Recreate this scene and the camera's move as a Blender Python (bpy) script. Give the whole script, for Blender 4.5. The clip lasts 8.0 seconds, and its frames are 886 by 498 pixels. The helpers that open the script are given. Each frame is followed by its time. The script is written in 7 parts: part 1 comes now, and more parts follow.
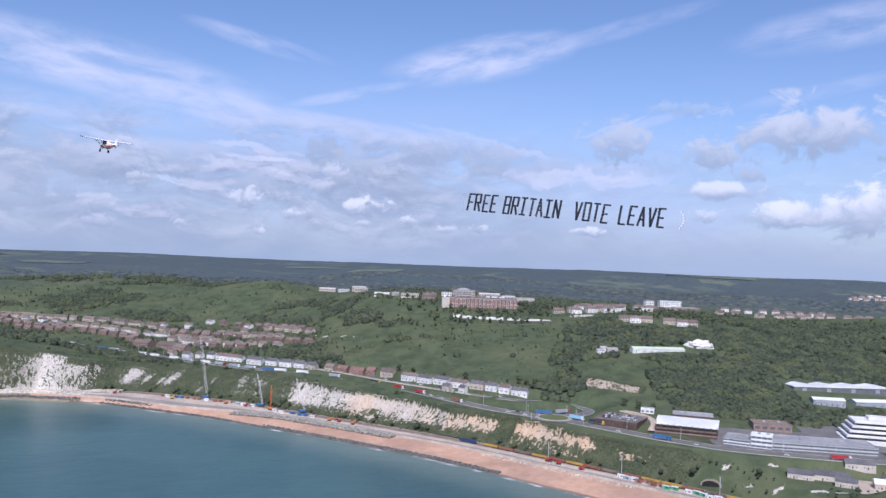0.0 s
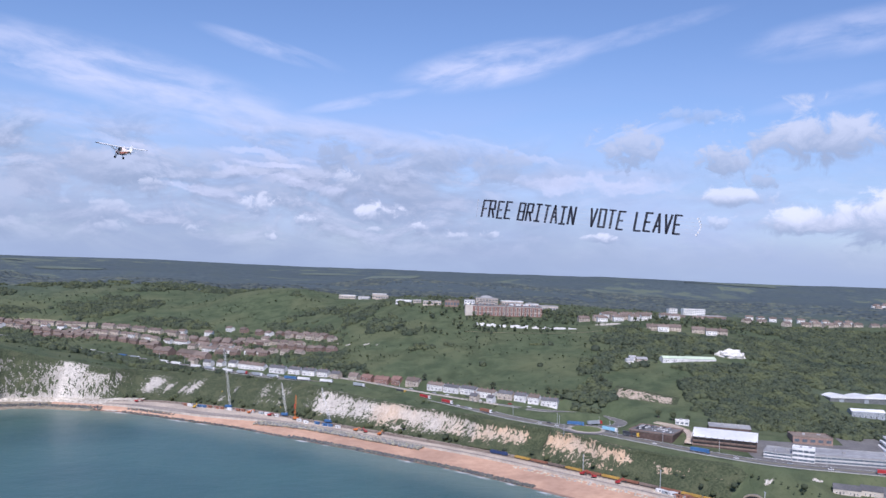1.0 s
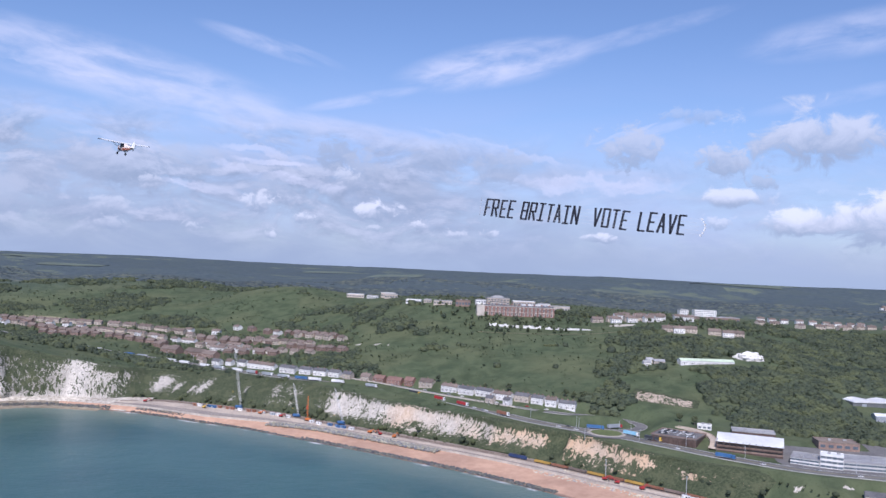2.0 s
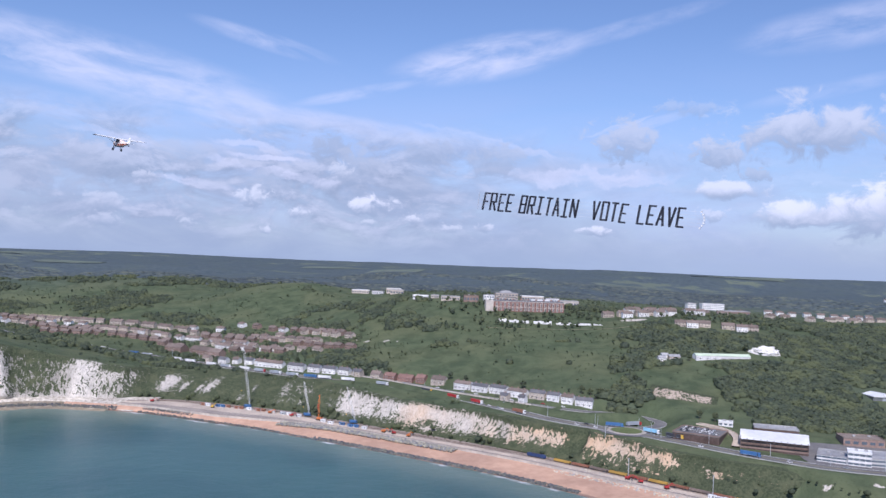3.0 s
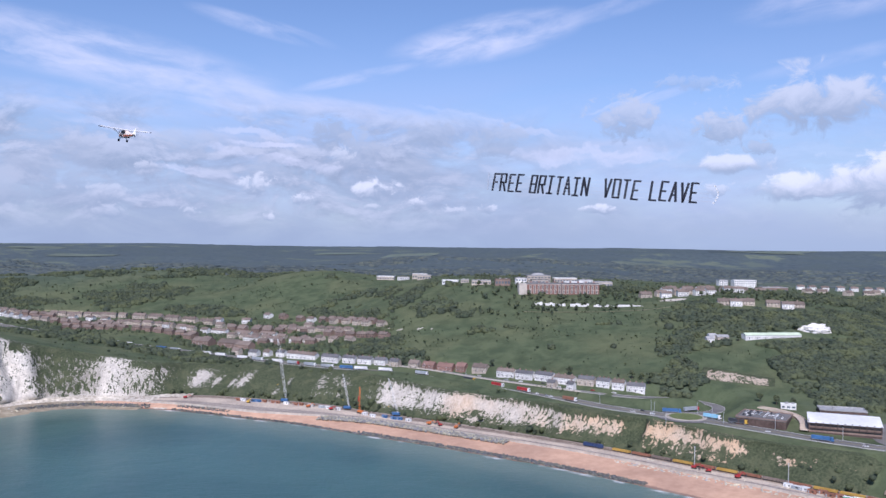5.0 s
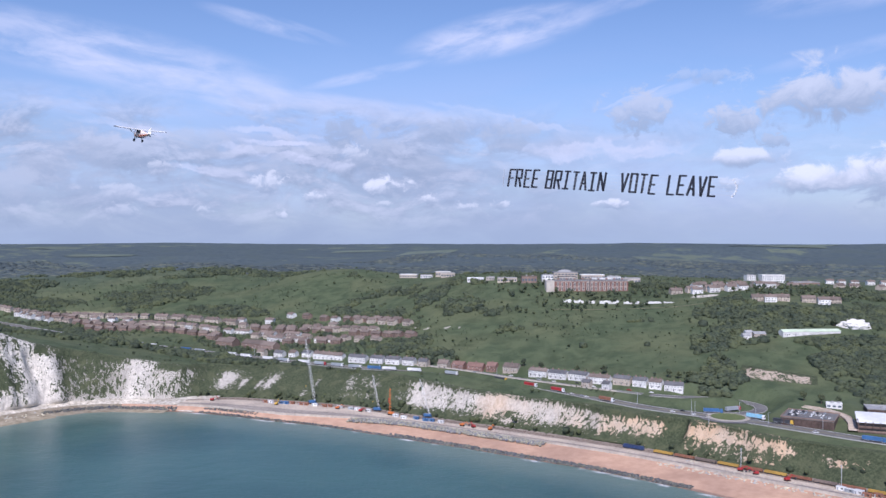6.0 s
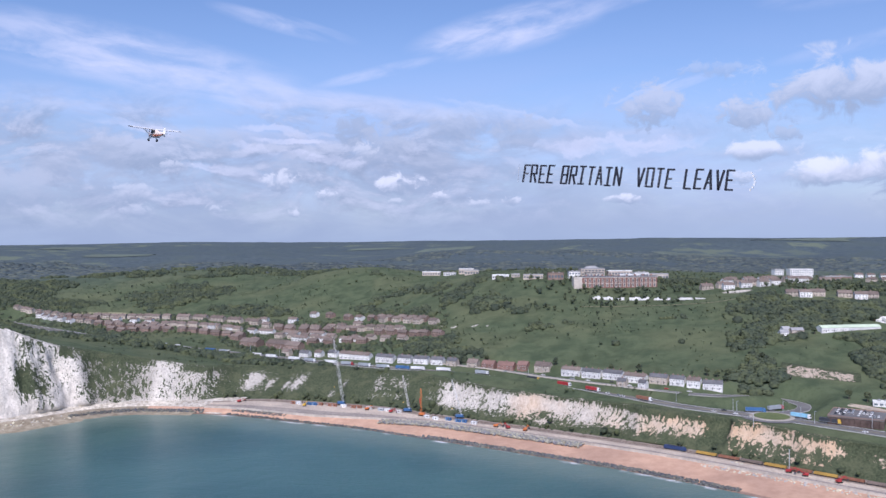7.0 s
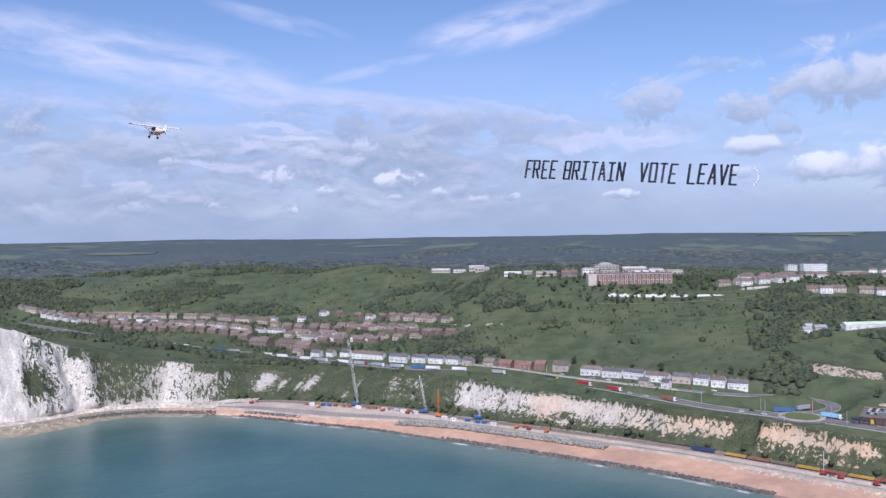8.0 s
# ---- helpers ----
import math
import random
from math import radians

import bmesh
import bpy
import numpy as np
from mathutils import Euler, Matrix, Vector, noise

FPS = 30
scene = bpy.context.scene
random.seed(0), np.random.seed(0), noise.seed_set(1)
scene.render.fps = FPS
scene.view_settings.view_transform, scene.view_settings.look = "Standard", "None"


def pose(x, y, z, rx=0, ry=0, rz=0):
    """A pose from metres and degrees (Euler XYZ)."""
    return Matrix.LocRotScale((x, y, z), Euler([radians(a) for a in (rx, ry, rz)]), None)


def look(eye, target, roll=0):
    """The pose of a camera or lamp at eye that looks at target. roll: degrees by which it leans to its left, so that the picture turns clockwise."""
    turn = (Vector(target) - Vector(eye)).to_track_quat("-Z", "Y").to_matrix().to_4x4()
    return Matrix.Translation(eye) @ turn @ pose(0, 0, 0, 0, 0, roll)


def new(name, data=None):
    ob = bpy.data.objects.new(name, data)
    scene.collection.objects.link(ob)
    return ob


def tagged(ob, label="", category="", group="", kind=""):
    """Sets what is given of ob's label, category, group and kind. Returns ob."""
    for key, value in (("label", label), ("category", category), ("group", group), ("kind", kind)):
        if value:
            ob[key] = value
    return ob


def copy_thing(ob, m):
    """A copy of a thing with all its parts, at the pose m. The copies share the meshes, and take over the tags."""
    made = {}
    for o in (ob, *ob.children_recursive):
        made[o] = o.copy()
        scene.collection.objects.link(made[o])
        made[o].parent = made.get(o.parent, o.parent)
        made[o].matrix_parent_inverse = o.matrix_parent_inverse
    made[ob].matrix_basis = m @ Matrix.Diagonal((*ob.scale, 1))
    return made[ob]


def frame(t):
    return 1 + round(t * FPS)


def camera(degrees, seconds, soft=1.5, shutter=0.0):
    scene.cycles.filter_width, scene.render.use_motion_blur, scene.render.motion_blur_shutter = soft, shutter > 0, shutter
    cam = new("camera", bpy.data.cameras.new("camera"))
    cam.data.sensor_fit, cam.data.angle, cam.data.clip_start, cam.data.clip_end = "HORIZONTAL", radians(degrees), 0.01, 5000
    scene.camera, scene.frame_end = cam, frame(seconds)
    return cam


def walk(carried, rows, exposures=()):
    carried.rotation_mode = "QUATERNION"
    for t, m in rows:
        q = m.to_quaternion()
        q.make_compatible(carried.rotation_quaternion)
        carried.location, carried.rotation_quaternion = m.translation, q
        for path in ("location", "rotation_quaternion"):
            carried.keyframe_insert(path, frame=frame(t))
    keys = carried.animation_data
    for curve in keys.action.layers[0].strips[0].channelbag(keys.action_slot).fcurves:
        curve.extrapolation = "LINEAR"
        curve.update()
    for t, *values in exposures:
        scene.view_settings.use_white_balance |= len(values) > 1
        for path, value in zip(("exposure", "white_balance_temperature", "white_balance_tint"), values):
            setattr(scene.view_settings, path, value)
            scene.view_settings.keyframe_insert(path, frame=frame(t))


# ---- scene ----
# ---- the camera and its flight ----
cam = camera(54.9, 8.0, soft=1.5)
METRES, EYE, TILT, LEAN, TURN = 200.0, 176.0, 1.0, -2.2, 0.0
ROWS = [
    (0.0, 0.0, 0.0, 0.0, 0.0, 0.0, -0.0),
    (0.5, -0.045, 0.0395, 0.0037, 0.47, 0.12, 0.04),
    (1.0, -0.091, 0.0816, 0.0051, 0.73, 0.43, -0.06),
    (1.5, -0.1351, 0.1225, 0.0059, 0.72, 0.41, -0.47),
    (3.0, -0.2758, 0.2498, 0.0127, 0.36, -0.05, -0.06),
    (3.5, -0.3215, 0.29, 0.0163, -0.03, -0.41, 0.33),
    (4.0, -0.3666, 0.3334, 0.0188, -0.12, -0.8, 0.87),
    (4.5, -0.4133, 0.3732, 0.0222, 0.22, -1.07, 1.25),
    (6.0, -0.5508, 0.5054, 0.0329, 1.48, -1.45, 2.16),
    (6.5, -0.595, 0.5451, 0.0367, 1.78, -1.55, 2.5),
    (7.0, -0.6439, 0.5884, 0.0384, 2.27, -1.64, 2.73),
    (7.5, -0.6859, 0.6313, 0.042, 2.12, -1.51, 3.1),
    (8.0, -0.7326, 0.6778, 0.0459, 2.22, -1.9, 3.01),
]
walk(cam, [(t, pose(0, 0, EYE, TILT, LEAN, TURN) @ pose(METRES * x, METRES * y, METRES * z, 90 + pitch, roll, yaw)) for t, x, y, z, yaw, pitch, roll in ROWS],
     exposures=[(0.0, 0.0, 5320, 21), (8.0, 0.0, 5320, 21)])

# ---- sky, clouds and sun ----
SUN_AZIMUTH, SUN_HEIGHT = 186.0, 47.0  # degrees clockwise from the view's north (+y), and above the horizon
lamp = bpy.data.lights.new("sun", "SUN")
lamp.energy, lamp.angle, lamp.color = 4.4, radians(0.6), (1.0, 0.87, 0.70)
a, e = radians(SUN_AZIMUTH), radians(SUN_HEIGHT)
toward = Vector((math.sin(a) * math.cos(e), math.cos(a) * math.cos(e), math.sin(e)))
new("sun", lamp).matrix_world = look(toward * 900, (0, 0, 0))

world = bpy.data.worlds.new("sky")
scene.world = world
world.use_nodes = True
wt = world.node_tree
wt.nodes.clear()


def join(tree, a, b):
    tree.links.new(a, b)


def maths(tree, kind, a, b=None, clamp=False):
    n = tree.nodes.new("ShaderNodeMath")
    n.operation, n.use_clamp = kind, clamp
    for slot, v in zip(n.inputs, (a, b)):
        if v is None:
            continue
        if isinstance(v, (int, float)):
            slot.default_value = v
        else:
            tree.links.new(v, slot)
    return n.outputs[0]


def mixed(tree, fac, a, b, blend="MIX"):
    n = tree.nodes.new("ShaderNodeMix")
    n.data_type, n.blend_type = "RGBA", blend
    for slot, v in ((n.inputs["Factor"], fac), (n.inputs[6], a), (n.inputs[7], b)):
        if isinstance(v, (int, float)):
            slot.default_value = v
        elif isinstance(v, tuple):
            slot.default_value = (*v, 1.0)[:4]
        else:
            tree.links.new(v, slot)
    return n.outputs[2]


def noisy(tree, vector, scale, detail=4.0, rough_=0.55, distortion=0.0):
    n = tree.nodes.new("ShaderNodeTexNoise")
    n.inputs["Scale"].default_value, n.inputs["Detail"].default_value = scale, detail
    n.inputs["Roughness"].default_value, n.inputs["Distortion"].default_value = rough_, distortion
    tree.links.new(vector, n.inputs["Vector"])
    return n.outputs[0]


def eased(tree, v, lo, hi, to_lo=0.0, to_hi=1.0):
    n = tree.nodes.new("ShaderNodeMapRange")
    n.interpolation_type = "SMOOTHSTEP"
    for slot, x in zip(n.inputs[1:5], (lo, hi, to_lo, to_hi)):
        slot.default_value = x
    tree.links.new(v, n.inputs[0])
    return n.outputs[0]


def packed(tree, x, y, z=0.0):
    n = tree.nodes.new("ShaderNodeCombineXYZ")
    for slot, v in zip(n.inputs, (x, y, z)):
        if isinstance(v, (int, float)):
            slot.default_value = v
        else:
            tree.links.new(v, slot)
    return n.outputs[0]


sky = wt.nodes.new("ShaderNodeTexSky")
sky.sky_type, sky.sun_disc = "NISHITA", False
sky.sun_elevation, sky.sun_rotation = radians(SUN_HEIGHT), radians(SUN_AZIMUTH)
sky.altitude, sky.air_density, sky.dust_density, sky.ozone_density = 100, 1.0, 0.6, 1.6
SKY_STRENGTH = 0.115
way = wt.nodes.new("ShaderNodeTexCoord").outputs["Generated"]
sep = wt.nodes.new("ShaderNodeSeparateXYZ")
join(wt, way, sep.inputs[0])
az = maths(wt, "MULTIPLY", maths(wt, "ARCTAN2", sep.outputs[0], sep.outputs[1]), 57.2958)
el = maths(wt, "MULTIPLY", maths(wt, "ARCSINE", sep.outputs[2]), 57.2958)
CLOUD_WHITE, CLOUD_GREY = (6.8, 6.9, 7.4), (3.35, 3.95, 4.6)
air = sky.outputs[0]

# thin veil that whitens the sky towards the horizon
veil = noisy(wt, packed(wt, maths(wt, "MULTIPLY", az, 0.05), maths(wt, "MULTIPLY", el, 0.16), 3.0), 1.0, 5.0, 0.6, 0.6)
low = eased(wt, el, 16.0, 0.0)
air = mixed(wt, maths(wt, "MULTIPLY", low, eased(wt, veil, 0.3, 0.7, 0.15, 0.8), True), air, (4.4, 4.95, 6.5))
air = mixed(wt, eased(wt, el, 4.5, -0.5, 0.0, 0.92), air, (3.95, 4.68, 5.3))


def turned(cx, cy, angle, sx, sy):
    """Sky coordinates about a cloud's middle, along and across it, in its own radii."""
    c, s = math.cos(radians(angle)), math.sin(radians(angle))
    dx, dy = maths(wt, "SUBTRACT", az, cx), maths(wt, "SUBTRACT", el, cy)
    along = maths(wt, "ADD", maths(wt, "MULTIPLY", dx, c / sx), maths(wt, "MULTIPLY", dy, s / sx))
    over = maths(wt, "ADD", maths(wt, "MULTIPLY", dx, -s / sy), maths(wt, "MULTIPLY", dy, c / sy))
    return along, over


def inside(along, over):
    r = maths(wt, "ADD", maths(wt, "MULTIPLY", along, along), maths(wt, "MULTIPLY", over, over))
    return maths(wt, "SUBTRACT", 1.0, r, True)


def cirrus(air, strands, seed, edge=1.0):
    """Lay strands of high cloud over the sky: middle, slope, half length, half width, density."""
    for n, (cx, cy, slope, sx, sy, density) in enumerate(strands):
        along, over = turned(cx, cy, slope, sx, sy)
        if edge < 1.0:
            bend = noisy(wt, packed(wt, maths(wt, "MULTIPLY", along, sx * 0.5), maths(wt, "MULTIPLY", over, sy * 0.5), seed - n * 3.1), 1.0, 4.0, 0.6)
            over = maths(wt, "ADD", over, maths(wt, "MULTIPLY", maths(wt, "SUBTRACT", bend, 0.5), 4.5))
        strand = noisy(wt, packed(wt, maths(wt, "MULTIPLY", along, sx * 0.24), maths(wt, "MULTIPLY", over, sy * 0.8), seed + n * 7.3), 1.0, 6.0, 0.58, 0.35)
        mask = maths(wt, "MULTIPLY", eased(wt, inside(along, over), 0.0, edge), eased(wt, strand, 0.26, 0.3 + 0.44 * edge))
        air = mixed(wt, maths(wt, "MULTIPLY", mask, density * 0.85, True), air, CLOUD_WHITE)
    return air


air = cirrus(air, (
        (2.1, 13.6, 11, 7.5, 1.7, 1.0), (-6.5, 11.0, 13, 5.0, 0.5, 0.6), (-12.8, 13.9, -12, 5.5, 0.7, 0.55),
        (-22.5, 11.4, -8, 13.0, 2.2, 0.85), (-14.0, 9.3, -8, 14.0, 1.5, 0.7), (-5.0, 8.6, -7, 11.0, 0.8, 0.55),
        (-24.0, 8.6, -3, 9.0, 1.1, 0.5), (11.0, 15.5, 14, 8.0, 0.7, 0.45), (25.0, 15.2, 6, 8.0, 1.6, 0.55),
        (8.0, 6.3, 2, 9.0, 0.9, 0.8), (-14.0, 6.6, -5, 8.0, 0.6, 0.7), (13.0, 9.6, 16, 4.0, 0.4, 0.45), (24.0, 11.5, 10, 6.0, 0.6, 0.35)), 0.0)

# broken bank of small cumulus low over the land
smear = noisy(wt, packed(wt, maths(wt, "MULTIPLY", az, 0.11), maths(wt, "MULTIPLY", el, 0.36), 21.0), 1.0, 6.0, 0.58, 0.5)
air = mixed(wt, maths(wt, "MULTIPLY", maths(wt, "MULTIPLY", eased(wt, smear, 0.34, 0.62, 0.25, 0.95), eased(wt, el, 9.0, 5.0)), eased(wt, az, 22.0, -4.0, 0.3, 0.92)), air, (3.5, 4.1, 4.8))
bank = noisy(wt, packed(wt, maths(wt, "MULTIPLY", az, 0.21), maths(wt, "MULTIPLY", el, 0.46), 11.0), 1.0, 8.0, 0.64, 0.4)
height_band = maths(wt, "MULTIPLY", eased(wt, el, 10.2, 6.5), eased(wt, el, 0.4, 2.6))
west = eased(wt, az, 12.0, -6.0, 0.25, 1.0)
mask = maths(wt, "MULTIPLY", eased(wt, bank, 0.40, 0.58), maths(wt, "MULTIPLY", height_band, west))
shade = noisy(wt, packed(wt, maths(wt, "MULTIPLY", az, 0.21), maths(wt, "MULTIPLY", maths(wt, "ADD", el, 0.5), 0.46), 11.0), 1.0, 8.0, 0.64, 0.4)
lit = eased(wt, maths(wt, "SUBTRACT", bank, shade), -0.13, 0.15)
air = mixed(wt, maths(wt, "MULTIPLY", mask, 0.8), air, mixed(wt, lit, (2.95, 3.45, 4.05), (5.5, 5.75, 6.1)))

air = cirrus(air, (
        (-22.2, 7.2, -8, 3.5, 0.31, 0.75), (-12.5, 7.1, -6, 3.94, 0.31, 0.6), (-12.3, 6.5, -3, 3.06, 0.22, 0.85), (-12.5, 5.7, -7, 5.68, 0.39, 0.8), (-16.7, 4.5, -5, 3.06, 0.31, 0.7), (-6.2, 5.4, -3, 2.62, 0.26, 0.3), (9.2, 6.0, 2, 6.56, 0.57, 0.7), (11.0, 9.4, 18, 2.62, 0.17, 0.55), (3.2, 8.1, -12, 6.56, 0.35, 0.5), (-25.8, 11.1, -5, 4.81, 0.26, 0.5)), 140.0, 0.8)

BILLOWS = [noisy(wt, packed(wt, maths(wt, "MULTIPLY", az, a_), maths(wt, "MULTIPLY", el, a_ * 1.25), z_), 1.0, 7.0, 0.62, 0.5) for a_, z_ in ((0.5, 5.1), (0.95, 14.1), (1.6, 23.1))]
# single puffs: middle, half width, half height, density, brightness of the crown
for n, (cx, cy, sx, sy, density, bright) in enumerate((
        (-25.6, 3.7, 4.52, 2.47, 0.55, 0.22), (-22.8, 5.5, 4.04, 1.24, 0.5, 0.28), (-17.1, 6.3, 3.14, 1.14, 0.5, 0.32), (-12.1, 4.8, 2.09, 1.05, 0.6, 0.25), (-3.2, 4.8, 3.14, 1.05, 0.5, 0.22), (-1.5, 7.3, 2.47, 1.14, 0.5, 0.25),
        (2.9, 7.0, 2.47, 1.33, 0.6, 0.3), (25.9, 4.5, 2.09, 0.48, 0.6, 0.3), (-8.1, 7.2, 1.81, 1.33, 0.8, 0.12), (-6.3, 6.2, 2.09, 1.81, 0.65, 0.3), (-7.4, 5.8, 0.95, 0.76, 0.7, 0.75), (-13.2, 3.8, 1.33, 0.86, 0.9, 0.8),
        (-5.6, 3.6, 1.81, 0.81, 1, 0.95), (-10.2, 2.9, 0.81, 0.43, 0.85, 0.85), (-2.5, 2.8, 0.71, 0.43, 0.85, 0.85), (-12.3, 1.7, 0.52, 0.38, 0.75, 0.85), (-5.4, 2.5, 0.76, 0.29, 0.6, 0.8), (0.1, 2.3, 1.05, 0.38, 0.65, 0.8),
        (-22.3, 3.1, 1.52, 0.86, 0.6, 0.7), (-22.2, 1.9, 1.52, 0.48, 0.55, 0.75), (-17.1, 2.0, 0.62, 0.38, 0.55, 0.8), (-19.8, 4.8, 1.05, 0.38, 0.6, 0.8), (2.2, 2.5, 0.81, 0.48, 0.75, 0.85), (9.7, 2.5, 1.52, 0.43, 0.95, 0.95),
        (17.0, 3.7, 1.33, 0.57, 0.65, 0.8), (21.7, 3.8, 3.42, 1.05, 1, 1), (25.4, 4.0, 3.8, 1.57, 1, 1), (18.0, 5.3, 2.66, 0.76, 0.95, 0.9), (19.7, 6.3, 1.33, 0.52, 0.75, 0.3), (23.1, 9.1, 5.61, 2.0, 1, 0.62),
        (17.2, 7.8, 2.0, 1.43, 0.9, 0.5), (11.6, 8.4, 2.47, 1.57, 0.85, 0.45), (15.3, 10.5, 2.47, 0.57, 0.4, 0.5), (29.6, 4.5, 4.28, 1.9, 1, 1), (-29.2, 2.9, 4.28, 1.9, 0.6, 0.4))):
    along, over = turned(cx, cy, 0, sx, sy)
    puff = BILLOWS[0 if sx > 2.6 else 1 if sx > 1.4 else 2]
    body = maths(wt, "ADD", inside(along, over), maths(wt, "MULTIPLY", maths(wt, "SUBTRACT", puff, 0.5), 3.4))
    mask = maths(wt, "MULTIPLY", eased(wt, body, 0.15, 0.85), eased(wt, inside(maths(wt, "MULTIPLY", along, 0.72), maths(wt, "MULTIPLY", over, 0.72)), 0.0, 0.25))
    crown = maths(wt, "MULTIPLY", eased(wt, maths(wt, "ADD", over, maths(wt, "MULTIPLY", maths(wt, "SUBTRACT", puff, 0.5), 2.0)), -0.7, 0.6), bright)
    air = mixed(wt, maths(wt, "MULTIPLY", mask, density * 0.9), air, mixed(wt, crown, CLOUD_GREY, (8.0, 8.0, 7.9)))

air = mixed(wt, 1.0, air, (0.99, 0.958, 0.958), "MULTIPLY")

background = wt.nodes.new("ShaderNodeBackground")
background.inputs["Strength"].default_value = SKY_STRENGTH
join(wt, air, background.inputs["Color"])
join(wt, background.outputs[0], wt.nodes.new("ShaderNodeOutputWorld").inputs[0])

# ---- the lie of the land ----
# shoreline at low water, from the white headland past the long beach
SHORE = [(-3000, 500), (-1500, 640), (-900, 760), (-640, 890), (-585, 916), (-552, 950), (-534, 979), (-494, 998),
         (-403, 992), (-352, 972), (-296, 946), (-248, 927), (-208, 902), (-104, 838), (-5, 772), (57, 719), (119, 664),
         (200, 590), (330, 470), (520, 330), (1000, 60), (2400, -500)]
# round-backed downs on a base of 70 m: centre, radius, height
HILLS = [
    (-50, 600, 260, -58.0), (200, 1750, 380, 42.3), (-400, 1200, 180, -41.5), (650, 750, 180, -55.0),
    (-700, 1900, 180, 71.5), (-1050, 700, 260, 45.4), (-100, 1450, 180, 27.2), (300, 1200, 130, 29.6),
    (1100, 2000, 260, 44.5), (-700, 1350, 90, -24.3), (-350, 1600, 90, 30.9), (-200, 1000, 130, -10.9),
    (-1000, 1650, 130, 27.7), (800, 1400, 130, 33.8), (-150, 2100, 180, 26.8), (300, 800, 130, -14.0),
    (-900, 1300, 90, -14.4), (-600, 1050, 130, 7.8), (900, 1050, 130, -13.5), (-50, 1350, 130, 16.0),
    (-50, 950, 90, -9.5), (450, 1450, 130, 10.5), (300, 600, 90, -9.9), (-350, 1750, 130, 12.3),
    (-632, 942, 48, 19.0), (-890, 1500, 105, -17.0),
    (-600, 958, 26, 6.0)]
# trunk road along the cliff top, the link road and the lane behind the terrace: x, y, z
TRUNK = [(-900, 1480, 50), (-700, 1330, 45), (-560, 1245, 41), (-443, 1185, 38), (-331, 1125, 36), (-230, 1074, 35),
         (-148, 1052, 34.5), (-80, 1010, 34), (-10, 935, 33), (50, 868, 31.6), (113, 830, 30.4), (152, 797, 30),
         (195, 757, 29.5), (250, 722, 28.5), (345, 704, 27.5), (480, 690, 27), (700, 680, 26)]
LINK = [(124, 846, 30.4), (148, 856, 31), (157, 876, 32), (142, 893, 33.4), (114, 900, 35), (86, 897, 36), (62, 905, 36.5)]
LANE = [(-210, 1100, 40), (-120, 1052, 38), (-55, 990, 37.5), (30, 925, 37), (60, 906, 36.6)]
ROUNDABOUT = (113.5, 833.0, 30.4)


def smooth(a, b, v):
    t = np.clip((v - a) / (b - a), 0, 1)
    return t * t * (3 - 2 * t)


def lattice(ix, iy, seed):
    h = (ix.astype(np.int64) * 374761393 + iy.astype(np.int64) * 668265263 + seed * 974634777) & 0x7FFFFFFF
    h = ((h ^ (h >> 13)) * 1274126177) & 0x7FFFFFFF
    return ((h ^ (h >> 16)) & 0xFFFF) / 65535.0


def rough(x, y, size, seed=0, octaves=3):
    """Smooth random relief between -1 and 1 with features of the given size."""
    x, y = np.asarray(x, float), np.asarray(y, float)
    total, amp, norm = 0.0, 1.0, 0.0
    for o in range(octaves):
        px, py = x / size * 2 ** o, y / size * 2 ** o
        ix, iy = np.floor(px), np.floor(py)
        fx, fy = px - ix, py - iy
        fx, fy = fx * fx * (3 - 2 * fx), fy * fy * (3 - 2 * fy)
        v = (lattice(ix, iy, seed + o) * (1 - fx) + lattice(ix + 1, iy, seed + o) * fx) * (1 - fy) \
            + (lattice(ix, iy + 1, seed + o) * (1 - fx) + lattice(ix + 1, iy + 1, seed + o) * fx) * fy
        total, norm, amp = total + amp * (2 * v - 1), norm + amp, amp * 0.5
    return total / norm


def dense(nodes, step, soften):
    """A polyline resampled evenly and rounded off."""
    p = np.array(nodes, float)
    run = np.r_[0, np.cumsum(np.linalg.norm(np.diff(p[:, :2], axis=0), axis=1))]
    s = np.arange(0, run[-1], step)
    q = np.stack([np.interp(s, run, p[:, k]) for k in range(p.shape[1])], 1)
    n = max(1, int(soften / step))
    kernel = np.hanning(2 * n + 3)[1:-1]
    kernel /= kernel.sum()
    pad = np.r_[np.repeat(q[:1], n, 0) + (q[:1] - q[1:2]) * np.arange(n, 0, -1)[:, None],
                q, np.repeat(q[-1:], n, 0) + (q[-1:] - q[-2:-1]) * np.arange(1, n + 1)[:, None]]
    return np.stack([np.convolve(pad[:, k], kernel, "valid") for k in range(p.shape[1])], 1)


def across(line):
    """The unit normals to the left of a line."""
    t = np.gradient(line[:, :2], axis=0)
    t /= np.linalg.norm(t, axis=1)[:, None]
    return np.stack([-t[:, 1], t[:, 0]], 1)


def nearest(line, x, y):
    """Signed distance to the left of a line, and the index of its nearest point."""
    x, y = np.asarray(x, float).ravel(), np.asarray(y, float).ravel()
    normals = across(line)
    d, k = np.empty(len(x)), np.empty(len(x), int)
    for a in range(0, len(x), 20000):
        q = (x[a:a + 20000, None] - line[None, :, 0]) ** 2 + (y[a:a + 20000, None] - line[None, :, 1]) ** 2
        i = q.argmin(1)
        off = np.stack([x[a:a + 20000], y[a:a + 20000]], 1) - line[i, :2]
        side = np.sign((off * normals[i]).sum(1))
        d[a:a + 20000], k[a:a + 20000] = np.sqrt(q[np.arange(len(i)), i]) * side, i
    return d, k


